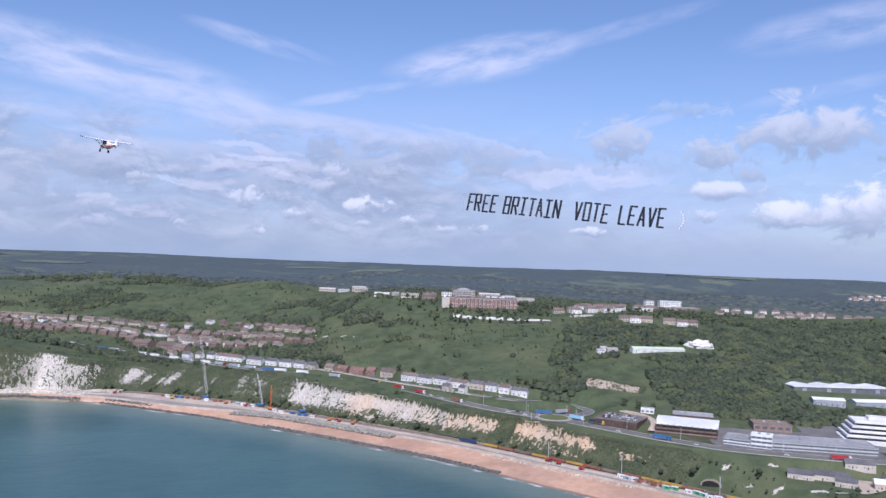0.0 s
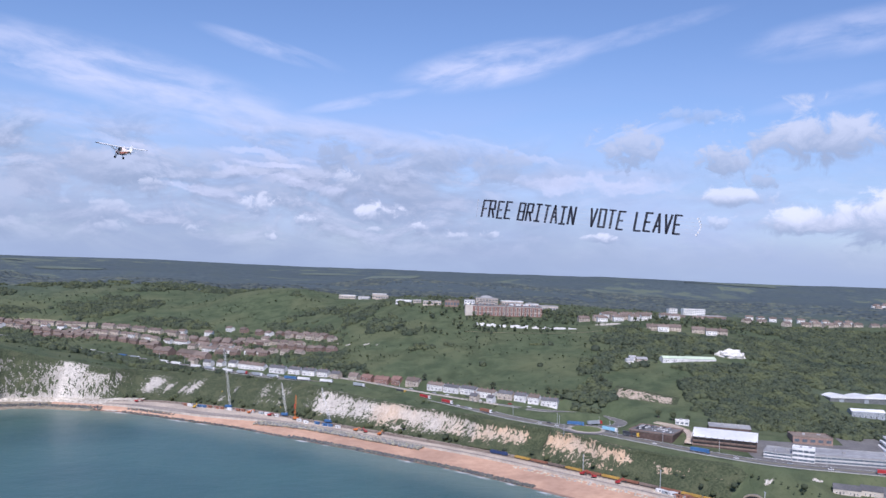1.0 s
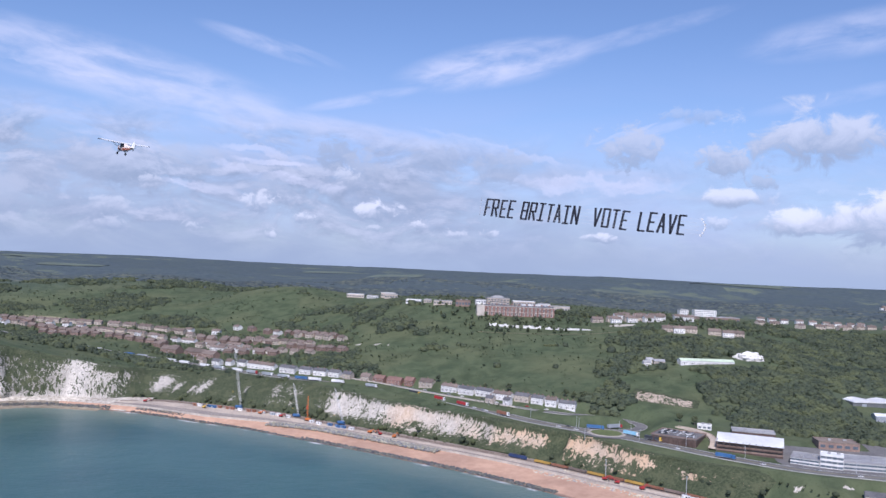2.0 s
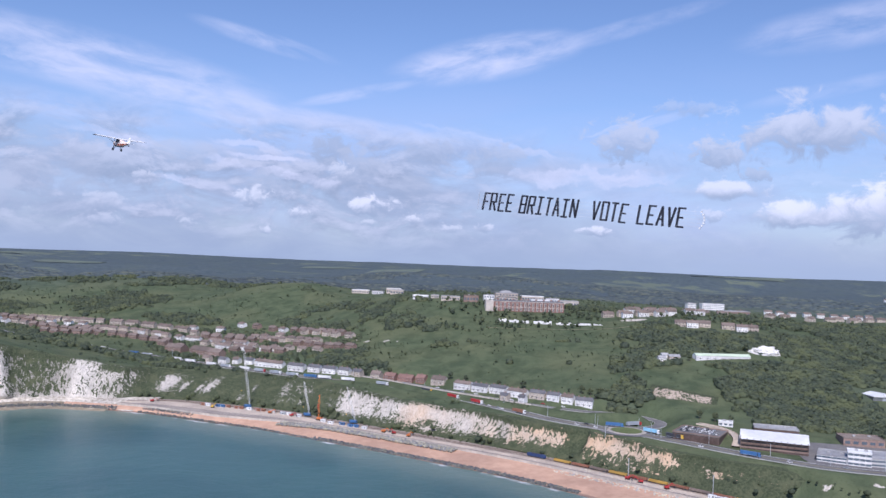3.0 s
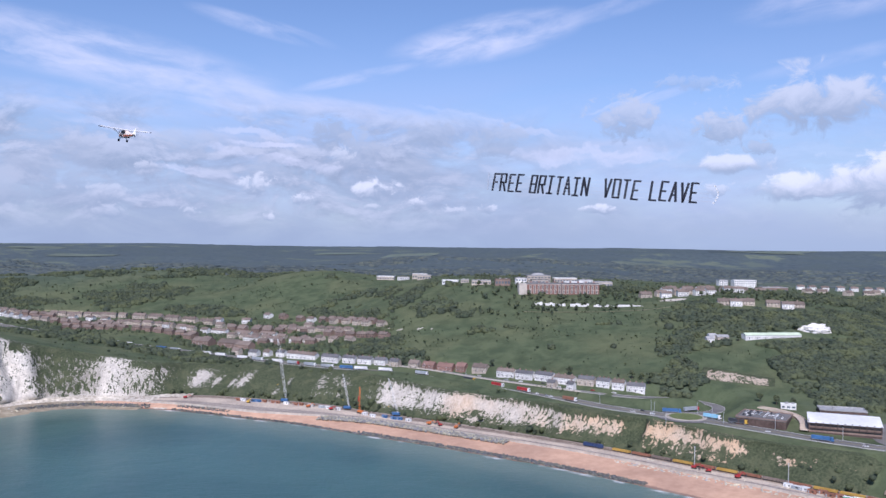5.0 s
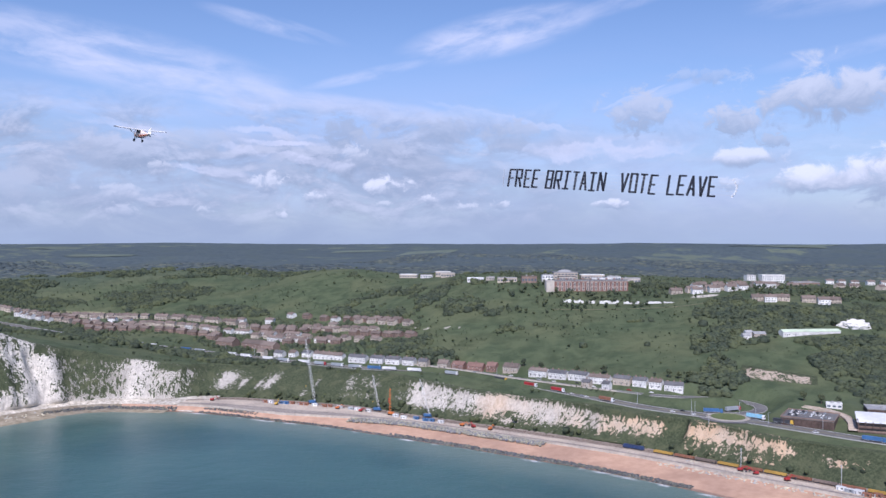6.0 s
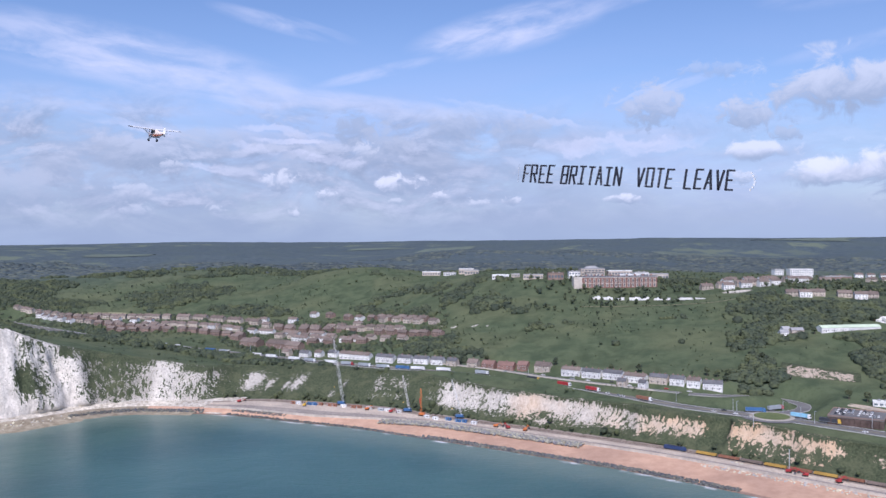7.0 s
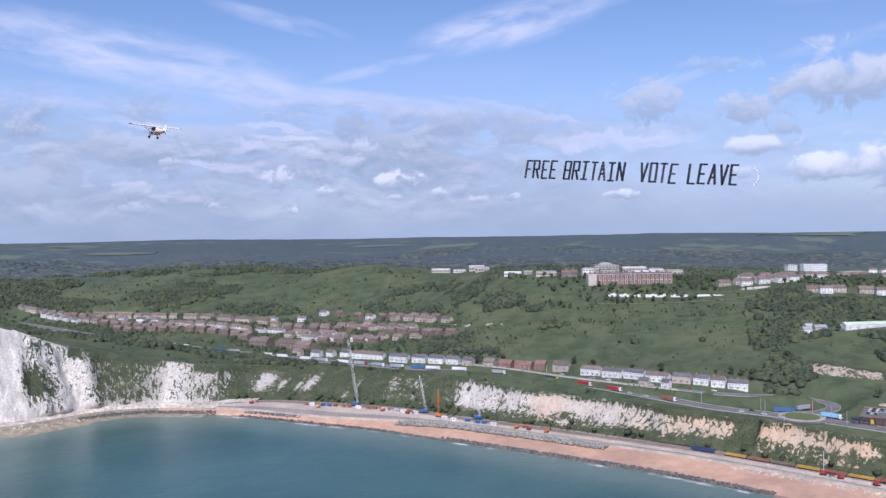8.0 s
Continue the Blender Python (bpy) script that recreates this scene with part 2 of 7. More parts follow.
COAST = dense(SHORE, 6.0, 36.0)
TRUNK_LINE, LINK_LINE, LANE_LINE = dense(TRUNK, 6.0, 40.0), dense(LINK, 4.0, 12.0), dense(LANE, 6.0, 24.0)


def beach_width(u):
    return np.interp(u, [-900, -600, -540, -490, -430, -380, -300, -258, -213, -190, -60, 160, 400], [14, 14, 16, 14, 12, 11, 12, 19, 34, 40, 41, 42, 45])


def cliff_foot(u):
    return np.interp(u, [-900, -600, -540, -480, -430, -380, -300, -258, -213, 400], [20, 20, 26, 26, 38, 62, 74, 74, 68, 69])


def works_width(u):
    """Breadth of the works road and stone strip between the sea wall and the railway."""
    return np.maximum(cliff_foot(u) - beach_width(u) - 13.0, 4.0)


def cliff_top(u):
    return np.interp(u, [-900, -600, -540, -480, -432, -415, -380, -300, -215, -170, -20, 4, 9, 15, 20, 40, 60, 80, 110, 160, 400],
                     [44, 46, 54, 48, 60, 97, 125, 127, 101, 93, 91, 90, 99, 99, 88, 88, 87, 87, 90, 104, 112])


def batter(u):
    """How far the foot of the slope runs out: 1 for an even slope, more for a steep face over a spread foot."""
    return np.interp(u, [-440, -420, -260, -200, 90, 130], [1.0, 1.0, 1.0, 1.9, 1.9, 1.3])


def downs(x, y):
    """Height of the land behind the cliffs."""
    h = 70.0
    for cx, cy, r, a in HILLS:
        h = h + a * np.exp(-((x - cx) ** 2 + (y - cy) ** 2) / (2 * r * r))
    far = np.hypot(x + 75, y - 70)
    beyond = 112 + 54 * smooth(1900, 4500, far) + (30 * rough(x * 0.7, y, 620, 5) + 9 * rough(x, y, 210, 6)) * smooth(1500, 2300, far) * (1 - 0.72 * smooth(3500, 4700, far))
    beyond = beyond + 20 * np.exp(-((y - 2950 - 0.12 * x) / 230) ** 2) * smooth(-500, 300, x) + 12 * np.exp(-((y - 2500 + 0.2 * x) / 170) ** 2) * smooth(200, -600, x)
    w = smooth(1650, 2250, far)
    return h * (1 - w) + beyond * w + 1.3 * rough(x, y, 60, 9, 2)


def height(x, y):
    """Height of the ground anywhere, with cliffs, shore, and roads cut into it."""
    x, y = np.asarray(x, float), np.asarray(y, float)
    shape = x.shape
    x, y = x.ravel(), y.ravel()
    d, k = nearest(COAST, x, y)
    u = COAST[k, 0]
    h = downs(x, y)
    by_road = 1.0
    for line, half in ((TRUNK_LINE, 13.0), (LINK_LINE, 7.0), (LANE_LINE, 5.0)):
        away, j = nearest(line, x, y)
        by_road = by_road * smooth(half, half + 10, np.abs(away))
        w = 1 - smooth(half, half + 16, np.abs(away))
        h = h * (1 - w) + (line[j, 2] - 0.3) * w
    w = 1 - smooth(30, 46, np.hypot(x - ROUNDABOUT[0], y - ROUNDABOUT[1]))
    h = h * (1 - w) + (ROUNDABOUT[2] - 0.3) * w
    b, f, t = beach_width(u), cliff_foot(u), cliff_top(u)
    low = np.interp(d, [-400, -60, 0], [-30, -5, -1.0])
    low = np.where(d > 0, -1.0 + 5.0 * np.clip(d / b, 0, 1), low)
    ramp = np.clip((d - f - 3.0) / np.maximum(t - f + 1.0, 4), 0, 1)
    bare = batter(u)
    even, gentle = ramp, smooth(128, 170, u)
    ramp = np.where(ramp > 0.985, 1.0, np.where(bare > 1.05, 0.8 * (1 - (1 - ramp) ** (1 / bare)), ramp ** 2.2))
    ramp = ramp * (1 - gentle) + even * gentle
    z = np.where(d < f + 3.0, low, 4.0 + (h - 4.0) * ramp)
    # level terrace of the railway sheds
    w = (1 - smooth(30, 50, np.hypot((x - 318) / 1.25, y - 664))) * (d > f + 14) * by_road
    z = z * (1 - w) + 17.5 * w
    return z.reshape(shape)

# ---- materials ----
def surface(name, a, b, size, roughness=0.85, bump=0.0, metallic=0.0, vary=0.0, islands=0.0, gloss=0.3, detail=5.0, leaf=0.0):
    """Two tones mixed by grain of the given size in metres, with broad weathering over it."""
    m = bpy.data.materials.new(name)
    m.use_nodes = True
    t = m.node_tree
    p = t.nodes["Principled BSDF"]
    spot = t.nodes.new("ShaderNodeNewGeometry").outputs["Position"]
    grain = noisy(t, spot, 1.0 / size, detail, 0.6)
    broad = noisy(t, spot, 0.13 / size, 3.0, 0.5)
    colour = mixed(t, eased(t, grain, 0.3, 0.7), a, b)
    colour = mixed(t, 1.0, colour, mixed(t, eased(t, broad, 0.3, 0.7), (0.84, 0.84, 0.85), (1.1, 1.1, 1.08)), "MULTIPLY")
    if vary:
        r = t.nodes.new("ShaderNodeObjectInfo").outputs["Random"]
        n = t.nodes.new("ShaderNodeMapRange")
        n.inputs[3].default_value, n.inputs[4].default_value = 1 - vary, 1 + vary
        join(t, r, n.inputs[0])
        grey = t.nodes.new("ShaderNodeCombineColor")
        for i in range(3):
            join(t, n.outputs[0], grey.inputs[i])
        colour = mixed(t, 1.0, colour, grey.outputs[0], "MULTIPLY")
    if islands:
        r = t.nodes.new("ShaderNodeNewGeometry").outputs["Random Per Island"]
        colour = mixed(t, 1.0, colour, mixed(t, r, (1 - islands, 1 - islands, 1 - islands * 0.8), (1 + islands * 1.3, 1 + islands, 1 - islands * 0.2)), "MULTIPLY")
    join(t, colour, p.inputs["Base Color"])
    p.inputs["Roughness"].default_value, p.inputs["Metallic"].default_value = roughness, metallic
    p.inputs["Specular IOR Level"].default_value = gloss
    if bump:
        bn = t.nodes.new("ShaderNodeBump")
        bn.inputs["Strength"].default_value, bn.inputs["Distance"].default_value = 0.8, bump
        join(t, grain, bn.inputs["Height"])
        join(t, bn.outputs[0], p.inputs["Normal"])
    if leaf:
        tone = noisy(t, spot, 0.045, 5.0, 0.55)
        colour = mixed(t, eased(t, tone, 0.48, 0.64, 0.0, 0.85), colour, (a[0] * 2.0, a[1] * 1.75, a[2] * 1.2))
        colour = mixed(t, eased(t, tone, 0.46, 0.28, 0.0, 0.5), colour, (a[0] * 0.62, a[1] * 0.72, a[2] * 0.8))
        join(t, colour, p.inputs["Base Color"])
        glow, blend = t.nodes.new("ShaderNodeBsdfTranslucent"), t.nodes.new("ShaderNodeMixShader")
        join(t, colour, glow.inputs["Color"])
        blend.inputs[0].default_value = leaf
        join(t, p.outputs[0], blend.inputs[1])
        join(t, glow.outputs[0], blend.inputs[2])
        join(t, blend.outputs[0], t.nodes["Material Output"].inputs[0])
    return m


def read(t, name):
    n = t.nodes.new("ShaderNodeAttribute")
    n.attribute_name = name
    return n


ASPHALT = surface("asphalt", (0.15, 0.145, 0.14), (0.20, 0.195, 0.19), 2.0, 0.9, 0.02)
PALE_ROAD = surface("concrete_road", (0.45, 0.38, 0.30), (0.60, 0.51, 0.41), 3.0, 0.9, 0.03)
PAINT_LINE = surface("road_paint", (0.7, 0.7, 0.68), (0.8, 0.8, 0.78), 1.0, 0.7)
KERB = surface("kerb_stone", (0.42, 0.41, 0.38), (0.5, 0.49, 0.46), 1.0, 0.85)
CONCRETE = surface("concrete", (0.40, 0.36, 0.30), (0.54, 0.49, 0.42), 2.5, 0.9, 0.05)
DARK_STONE = surface("dark_stone", (0.10, 0.10, 0.10), (0.22, 0.21, 0.20), 1.2, 0.9, 0.1)
SHINGLE = surface("shingle", (0.48, 0.305, 0.208), (0.56, 0.37, 0.258), 6.0, 0.95, 0.15, detail=9.0)
WET_SHINGLE = surface("wet_shingle", (0.24, 0.16, 0.12), (0.33, 0.22, 0.16), 3.0, 0.6, 0.1)
BALLAST = surface("ballast", (0.27, 0.225, 0.185), (0.37, 0.315, 0.26), 1.5, 0.95, 0.06)
RAIL = surface("rail_steel", (0.16, 0.11, 0.08), (0.24, 0.18, 0.14), 1.0, 0.5, metallic=0.6)
ROCK = surface("rock_armour", (0.06, 0.064, 0.075), (0.185, 0.195, 0.215), 1.6, 0.85, 0.2, islands=0.35)
GREY_ROCK = surface("grey_armour", (0.17, 0.175, 0.185), (0.36, 0.365, 0.38), 1.6, 0.85, 0.2, islands=0.35)
PALE_ROCK = surface("pale_rock", (0.40, 0.39, 0.37), (0.60, 0.58, 0.54), 1.6, 0.9, 0.2, islands=0.25)
WHITE_WALL = surface("white_render", (0.74, 0.73, 0.70), (0.82, 0.81, 0.79), 1.6, 0.8, vary=0.07)
CREAM_WALL = surface("cream_render", (0.48, 0.415, 0.34), (0.58, 0.51, 0.43), 1.6, 0.85, vary=0.14)
BROWN_BRICK = surface("brown_brick", (0.22, 0.158, 0.128), (0.31, 0.225, 0.185), 1.0, 0.9, vary=0.18)
RED_BRICK = surface("red_brick", (0.25, 0.150, 0.120), (0.33, 0.205, 0.165), 1.0, 0.9, vary=0.12)
PINK_BRICK = surface("weathered_brick", (0.20, 0.108, 0.090), (0.28, 0.158, 0.132), 2.0, 0.9)
STONE = surface("pale_stone", (0.50, 0.45, 0.39), (0.62, 0.57, 0.50), 1.5, 0.9)
SLATE = surface("slate", (0.10, 0.10, 0.105), (0.16, 0.16, 0.165), 1.2, 0.7, 0.05, vary=0.15)
BROWN_TILE = surface("brown_tile", (0.150, 0.122, 0.102), (0.235, 0.190, 0.162), 1.0, 0.85, 0.05, vary=0.2)
RED_TILE = surface("red_tile", (0.21, 0.128, 0.105), (0.28, 0.175, 0.145), 1.0, 0.85, 0.05, vary=0.15)
GREY_ROOF = surface("grey_sheet_roof", (0.30, 0.30, 0.30), (0.42, 0.42, 0.42), 4.0, 0.7, vary=0.1)
WHITE_ROOF = surface("white_sheet_roof", (0.72, 0.73, 0.72), (0.82, 0.82, 0.80), 4.0, 0.6)
GREEN_ROOF = surface("pale_green_sheet", (0.54, 0.64, 0.46), (0.66, 0.75, 0.57), 4.0, 0.6)
DARK_FRAME = surface("dark_cladding", (0.09, 0.065, 0.055), (0.14, 0.10, 0.085), 2.0, 0.8)
GLASS = surface("window_glass", (0.025, 0.03, 0.035), (0.04, 0.045, 0.05), 1.0, 0.08, gloss=0.6)
TINTED_GLASS = surface("tinted_glass", (0.10, 0.13, 0.16), (0.15, 0.18, 0.21), 1.0, 0.15, gloss=0.6)
STRAW = surface("straw_stubble", (0.22, 0.21, 0.12), (0.30, 0.28, 0.17), 6.0, 0.95)
WHITE_PAINT = surface("white_paint", (0.76, 0.76, 0.75), (0.82, 0.82, 0.81), 1.5, 0.4, gloss=0.5)
BLUE_PAINT = surface("blue_paint", (0.05, 0.13, 0.29), (0.07, 0.17, 0.36), 1.5, 0.45, gloss=0.5)
SKY_PAINT = surface("light_blue_paint", (0.25, 0.50, 0.68), (0.32, 0.58, 0.74), 1.5, 0.45, gloss=0.5)
RED_PAINT = surface("red_paint", (0.34, 0.028, 0.03), (0.42, 0.045, 0.045), 1.5, 0.45, gloss=0.5)
WORKS_PANEL = surface("works_panel", (0.46, 0.46, 0.45), (0.55, 0.55, 0.53), 3.0, 0.7)
OLD_STONE = surface("old_stone", (0.24, 0.20, 0.15), (0.36, 0.31, 0.24), 1.5, 0.95, 0.1)
REEF = surface("reef_rock", (0.22, 0.18, 0.12), (0.40, 0.35, 0.26), 7.0, 0.9, 0.3, detail=8.0)
GREY_PAINT = surface("grey_paint", (0.30, 0.33, 0.36), (0.38, 0.41, 0.44), 1.5, 0.45, gloss=0.5)
DARK_PAINT = surface("dark_paint", (0.035, 0.04, 0.05), (0.06, 0.065, 0.075), 1.5, 0.4, gloss=0.5)
YELLOW_PAINT = surface("yellow_paint", (0.62, 0.40, 0.05), (0.70, 0.46, 0.08), 1.5, 0.5, gloss=0.4)
ORANGE_PAINT = surface("orange_paint", (0.55, 0.16, 0.04), (0.62, 0.21, 0.06), 1.5, 0.5, gloss=0.4)
GREEN_PAINT = surface("green_paint", (0.06, 0.30, 0.16), (0.09, 0.36, 0.20), 1.5, 0.5, gloss=0.4)
RUST = surface("rusty_steel", (0.24, 0.11, 0.07), (0.34, 0.17, 0.11), 1.2, 0.9)
RUBBER = surface("rubber", (0.02, 0.02, 0.02), (0.035, 0.035, 0.035), 0.5, 0.9)
GALVANISED = surface("galvanised_steel", (0.50, 0.53, 0.55), (0.62, 0.65, 0.67), 1.0, 0.5, metallic=0.3)
BARK = surface("bark", (0.09, 0.07, 0.05), (0.15, 0.12, 0.09), 0.3, 0.95, 0.03)
LEAVES = surface("leaves", (0.070, 0.092, 0.068), (0.114, 0.138, 0.092), 2.4, 0.85, 0.3, islands=0.16, gloss=0.1, leaf=0.2)
SCRUB = surface("scrub_leaves", (0.060, 0.080, 0.056), (0.100, 0.122, 0.080), 2.4, 0.85, 0.3, islands=0.2, gloss=0.1, leaf=0.2)
# leaf green paled and blued: the distance haze is put into this colour
HAZY_LEAVES = surface("hazy_leaves", (0.086, 0.110, 0.124), (0.112, 0.138, 0.148), 60.0, 0.9, 0.0, islands=0.08, gloss=0.05, leaf=0.2)
# pasture green with some haze blue mixed into the colour
HAZY_FIELD = surface("hazy_pasture", (0.112, 0.142, 0.112), (0.148, 0.174, 0.132), 30.0, 0.95)
FABRIC = surface("banner_cloth", (0.024, 0.027, 0.038), (0.040, 0.044, 0.058), 60.0, 0.85)
CORD = surface("banner_cord", (0.55, 0.57, 0.60), (0.7, 0.72, 0.75), 60.0, 0.8)


def ground_material():
    m = bpy.data.materials.new("downland")
    m.use_nodes = True
    t = m.node_tree
    p = t.nodes["Principled BSDF"]
    spot = t.nodes.new("ShaderNodeNewGeometry").outputs["Position"]
    flat = t.nodes.new("ShaderNodeVectorMath")
    flat.operation = "MULTIPLY"
    flat.inputs[1].default_value = (1, 1, 0)
    join(t, spot, flat.inputs[0])
    spot = flat.outputs[0]
    cover = t.nodes.new("ShaderNodeSeparateColor")
    join(t, read(t, "cover").outputs["Color"], cover.inputs[0])
    fine, mid, wide = noisy(t, spot, 0.45, 6.0, 0.65), noisy(t, spot, 0.05, 6.0, 0.6, 0.4), noisy(t, spot, 0.011, 4.0, 0.5)
    grass = mixed(t, eased(t, mid, 0.34, 0.64), (0.066, 0.089, 0.049), (0.106, 0.132, 0.071))
    grass = mixed(t, eased(t, wide, 0.42, 0.66, 0.0, 0.55), grass, (0.146, 0.158, 0.083))
    grass = mixed(t, eased(t, noisy(t, spot, 0.022, 6.0, 0.62, 0.6), 0.52, 0.66, 0.0, 0.6), grass, (0.060, 0.078, 0.042))
    grass = mixed(t, eased(t, fine, 0.52, 0.72, 0.0, 0.6), grass, (0.050, 0.066, 0.028))
    # distant farmland: fields parted by hedges, haze tinted into field and tree colours
    cell = t.nodes.new("ShaderNodeTexVoronoi")
    cell.inputs["Scale"].default_value = 0.0042
    join(t, spot, cell.inputs["Vector"])
    pick = t.nodes.new("ShaderNodeSeparateColor")
    join(t, cell.outputs["Color"], pick.inputs[0])
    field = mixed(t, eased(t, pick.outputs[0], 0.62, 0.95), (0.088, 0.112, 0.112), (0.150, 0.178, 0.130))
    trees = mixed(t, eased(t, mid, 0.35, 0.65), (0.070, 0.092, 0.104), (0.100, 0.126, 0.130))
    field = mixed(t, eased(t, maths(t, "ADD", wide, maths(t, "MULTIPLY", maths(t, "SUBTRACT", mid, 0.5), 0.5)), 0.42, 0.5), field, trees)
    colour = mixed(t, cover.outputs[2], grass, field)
    colour = mixed(t, cover.outputs[0], colour, mixed(t, fine, (0.072, 0.094, 0.060), (0.108, 0.132, 0.084)))
    chalk = mixed(t, eased(t, fine, 0.35, 0.65), (0.42, 0.37, 0.29), (0.70, 0.67, 0.60))
    colour = mixed(t, eased(t, maths(t, "ADD", cover.outputs[1], maths(t, "MULTIPLY", maths(t, "SUBTRACT", noisy(t, spot, 0.3, 5.0, 0.65), 0.5), 2.4)), 0.58, 0.72), colour, chalk)
    join(t, colour, p.inputs["Base Color"])
    p.inputs["Roughness"].default_value, p.inputs["Specular IOR Level"].default_value = 0.95, 0.1
    bn = t.nodes.new("ShaderNodeBump")
    bn.inputs["Distance"].default_value, bn.inputs["Strength"].default_value = 0.9, 0.7
    join(t, maths(t, "ADD", fine, maths(t, "MULTIPLY", mid, 3.0)), bn.inputs["Height"])
    join(t, bn.outputs[0], p.inputs["Normal"])
    return m


def cliff_material():
    m = bpy.data.materials.new("chalk_face")
    m.use_nodes = True
    t = m.node_tree
    p = t.nodes["Principled BSDF"]
    spot = t.nodes.new("ShaderNodeNewGeometry").outputs["Position"]
    squash = t.nodes.new("ShaderNodeVectorMath")
    squash.operation = "MULTIPLY"
    squash.inputs[1].default_value = (1, 1, 0.24)
    join(t, spot, squash.inputs[0])
    cover = t.nodes.new("ShaderNodeSeparateColor")
    join(t, read(t, "cover").outputs["Color"], cover.inputs[0])
    streak, blotch, fine = noisy(t, squash.outputs[0], 0.36, 6.0, 0.62, 0.7), noisy(t, squash.outputs[0], 0.13, 4.0, 0.55, 0.3), noisy(t, spot, 0.55, 5.0, 0.65)
    chalk = mixed(t, eased(t, streak, 0.3, 0.66), (0.24, 0.225, 0.195), (0.52, 0.485, 0.425))
    chalk = mixed(t, cover.outputs[1], chalk, mixed(t, streak, (0.48, 0.32, 0.19), (0.74, 0.56, 0.38)))
    chalk = mixed(t, eased(t, fine, 0.56, 0.74, 0.0, 0.5), chalk, (0.33, 0.31, 0.27))
    chalk = mixed(t, maths(t, "MULTIPLY", cover.outputs[2], eased(t, blotch, 0.34, 0.52, 0.35, 0.95)), chalk, mixed(t, eased(t, fine, 0.35, 0.65), (0.84, 0.79, 0.70), (0.62, 0.57, 0.49)))
    plant = mixed(t, eased(t, fine, 0.35, 0.65), (0.044, 0.056, 0.031), (0.092, 0.108, 0.060))
    plant = mixed(t, eased(t, noisy(t, spot, 0.07, 5.0, 0.6, 0.5), 0.48, 0.64, 0.0, 0.6), plant, (0.112, 0.122, 0.068))
    edge = maths(t, "ADD", maths(t, "MULTIPLY", streak, 3.0), maths(t, "ADD", maths(t, "MULTIPLY", blotch, 1.3), maths(t, "MULTIPLY", fine, 1.7)))
    grown = eased(t, maths(t, "ADD", edge, maths(t, "MULTIPLY", maths(t, "SUBTRACT", cover.outputs[0], 0.5), 1.7)), 2.96, 3.16)
    join(t, mixed(t, grown, chalk, plant), p.inputs["Base Color"])
    p.inputs["Roughness"].default_value, p.inputs["Specular IOR Level"].default_value = 0.95, 0.15
    bn = t.nodes.new("ShaderNodeBump")
    bn.inputs["Distance"].default_value, bn.inputs["Strength"].default_value = 1.1, 0.8
    join(t, maths(t, "ADD", streak, maths(t, "MULTIPLY", fine, 0.4)), bn.inputs["Height"])
    join(t, bn.outputs[0], p.inputs["Normal"])
    return m


def sea_material():
    m = bpy.data.materials.new("sea_water")
    m.use_nodes = True
    t = m.node_tree
    p = t.nodes["Principled BSDF"]
    spot = t.nodes.new("ShaderNodeNewGeometry").outputs["Position"]
    off = read(t, "offshore").outputs["Fac"]
    wide, swirl = noisy(t, spot, 0.008, 5.0, 0.55, 0.8), noisy(t, spot, 0.05, 5.0, 0.6)
    deep = mixed(t, eased(t, wide, 0.35, 0.65), (0.044, 0.104, 0.100), (0.058, 0.128, 0.118))
    near_ = mixed(t, eased(t, maths(t, "ADD", off, maths(t, "MULTIPLY", maths(t, "SUBTRACT", swirl, 0.5), 26.0)), 3.0, 75.0), (0.135, 0.195, 0.165), deep)
    # broken surf where the swell meets the stones
    foam = noisy(t, spot, 0.16, 6.0, 0.7)
    line = maths(t, "ADD", off, maths(t, "MULTIPLY", maths(t, "SUBTRACT", foam, 0.5), 13.0))
    surf = maths(t, "MULTIPLY", eased(t, line, 7.5, 3.2), eased(t, noisy(t, spot, 0.045, 4.0), 0.48, 0.66))
    join(t, mixed(t, surf, near_, (0.72, 0.73, 0.72)), p.inputs["Base Color"])
    p.inputs["Roughness"].default_value, p.inputs["IOR"].default_value, p.inputs["Specular IOR Level"].default_value = 0.28, 1.33, 0.35
    bn = t.nodes.new("ShaderNodeBump")
    bn.inputs["Distance"].default_value, bn.inputs["Strength"].default_value = 0.6, 0.6
    join(t, maths(t, "ADD", noisy(t, spot, 0.30, 5.0, 0.6), maths(t, "MULTIPLY", noisy(t, spot, 0.05, 2.0), 1.5)), bn.inputs["Height"])
    join(t, bn.outputs[0], p.inputs["Normal"])
    return m


DOWNLAND, CHALK_FACE, SEA = ground_material(), cliff_material(), sea_material()

# ---- building helpers ----
def part(name, bm, material, parent=None, label="", flat=True):
    me = bpy.data.meshes.new(name)
    bm.to_mesh(me)
    bm.free()
    me.materials.append(material)
    if not flat:
        me.polygons.foreach_set("use_smooth", [True] * len(me.polygons))
    ob = new(name, me)
    if parent is not None:
        ob.parent = parent
    return tagged(ob, label) if label else ob


def again(ob, place):
    """The same part once more, under the same parent."""
    twin = ob.copy()
    scene.collection.objects.link(twin)
    twin.location = place
    return twin


def thing(name, label, category, group="", m=None):
    ob = new(name)
    ob.empty_display_size = 0.5
    if m is not None:
        ob.matrix_world = m
    return tagged(ob, label, category, group)


def box(bm, x0, x1, y0, y1, z0, z1):
    v = [bm.verts.new((x, y, z)) for z in (z0, z1) for y in (y0, y1) for x in (x0, x1)]
    for f in ((0, 2, 3, 1), (4, 5, 7, 6), (0, 1, 5, 4), (2, 6, 7, 3), (0, 4, 6, 2), (1, 3, 7, 5)):
        bm.faces.new([v[i] for i in f])
    return bm


def boxed(*size):
    return box(bmesh.new(), *size)


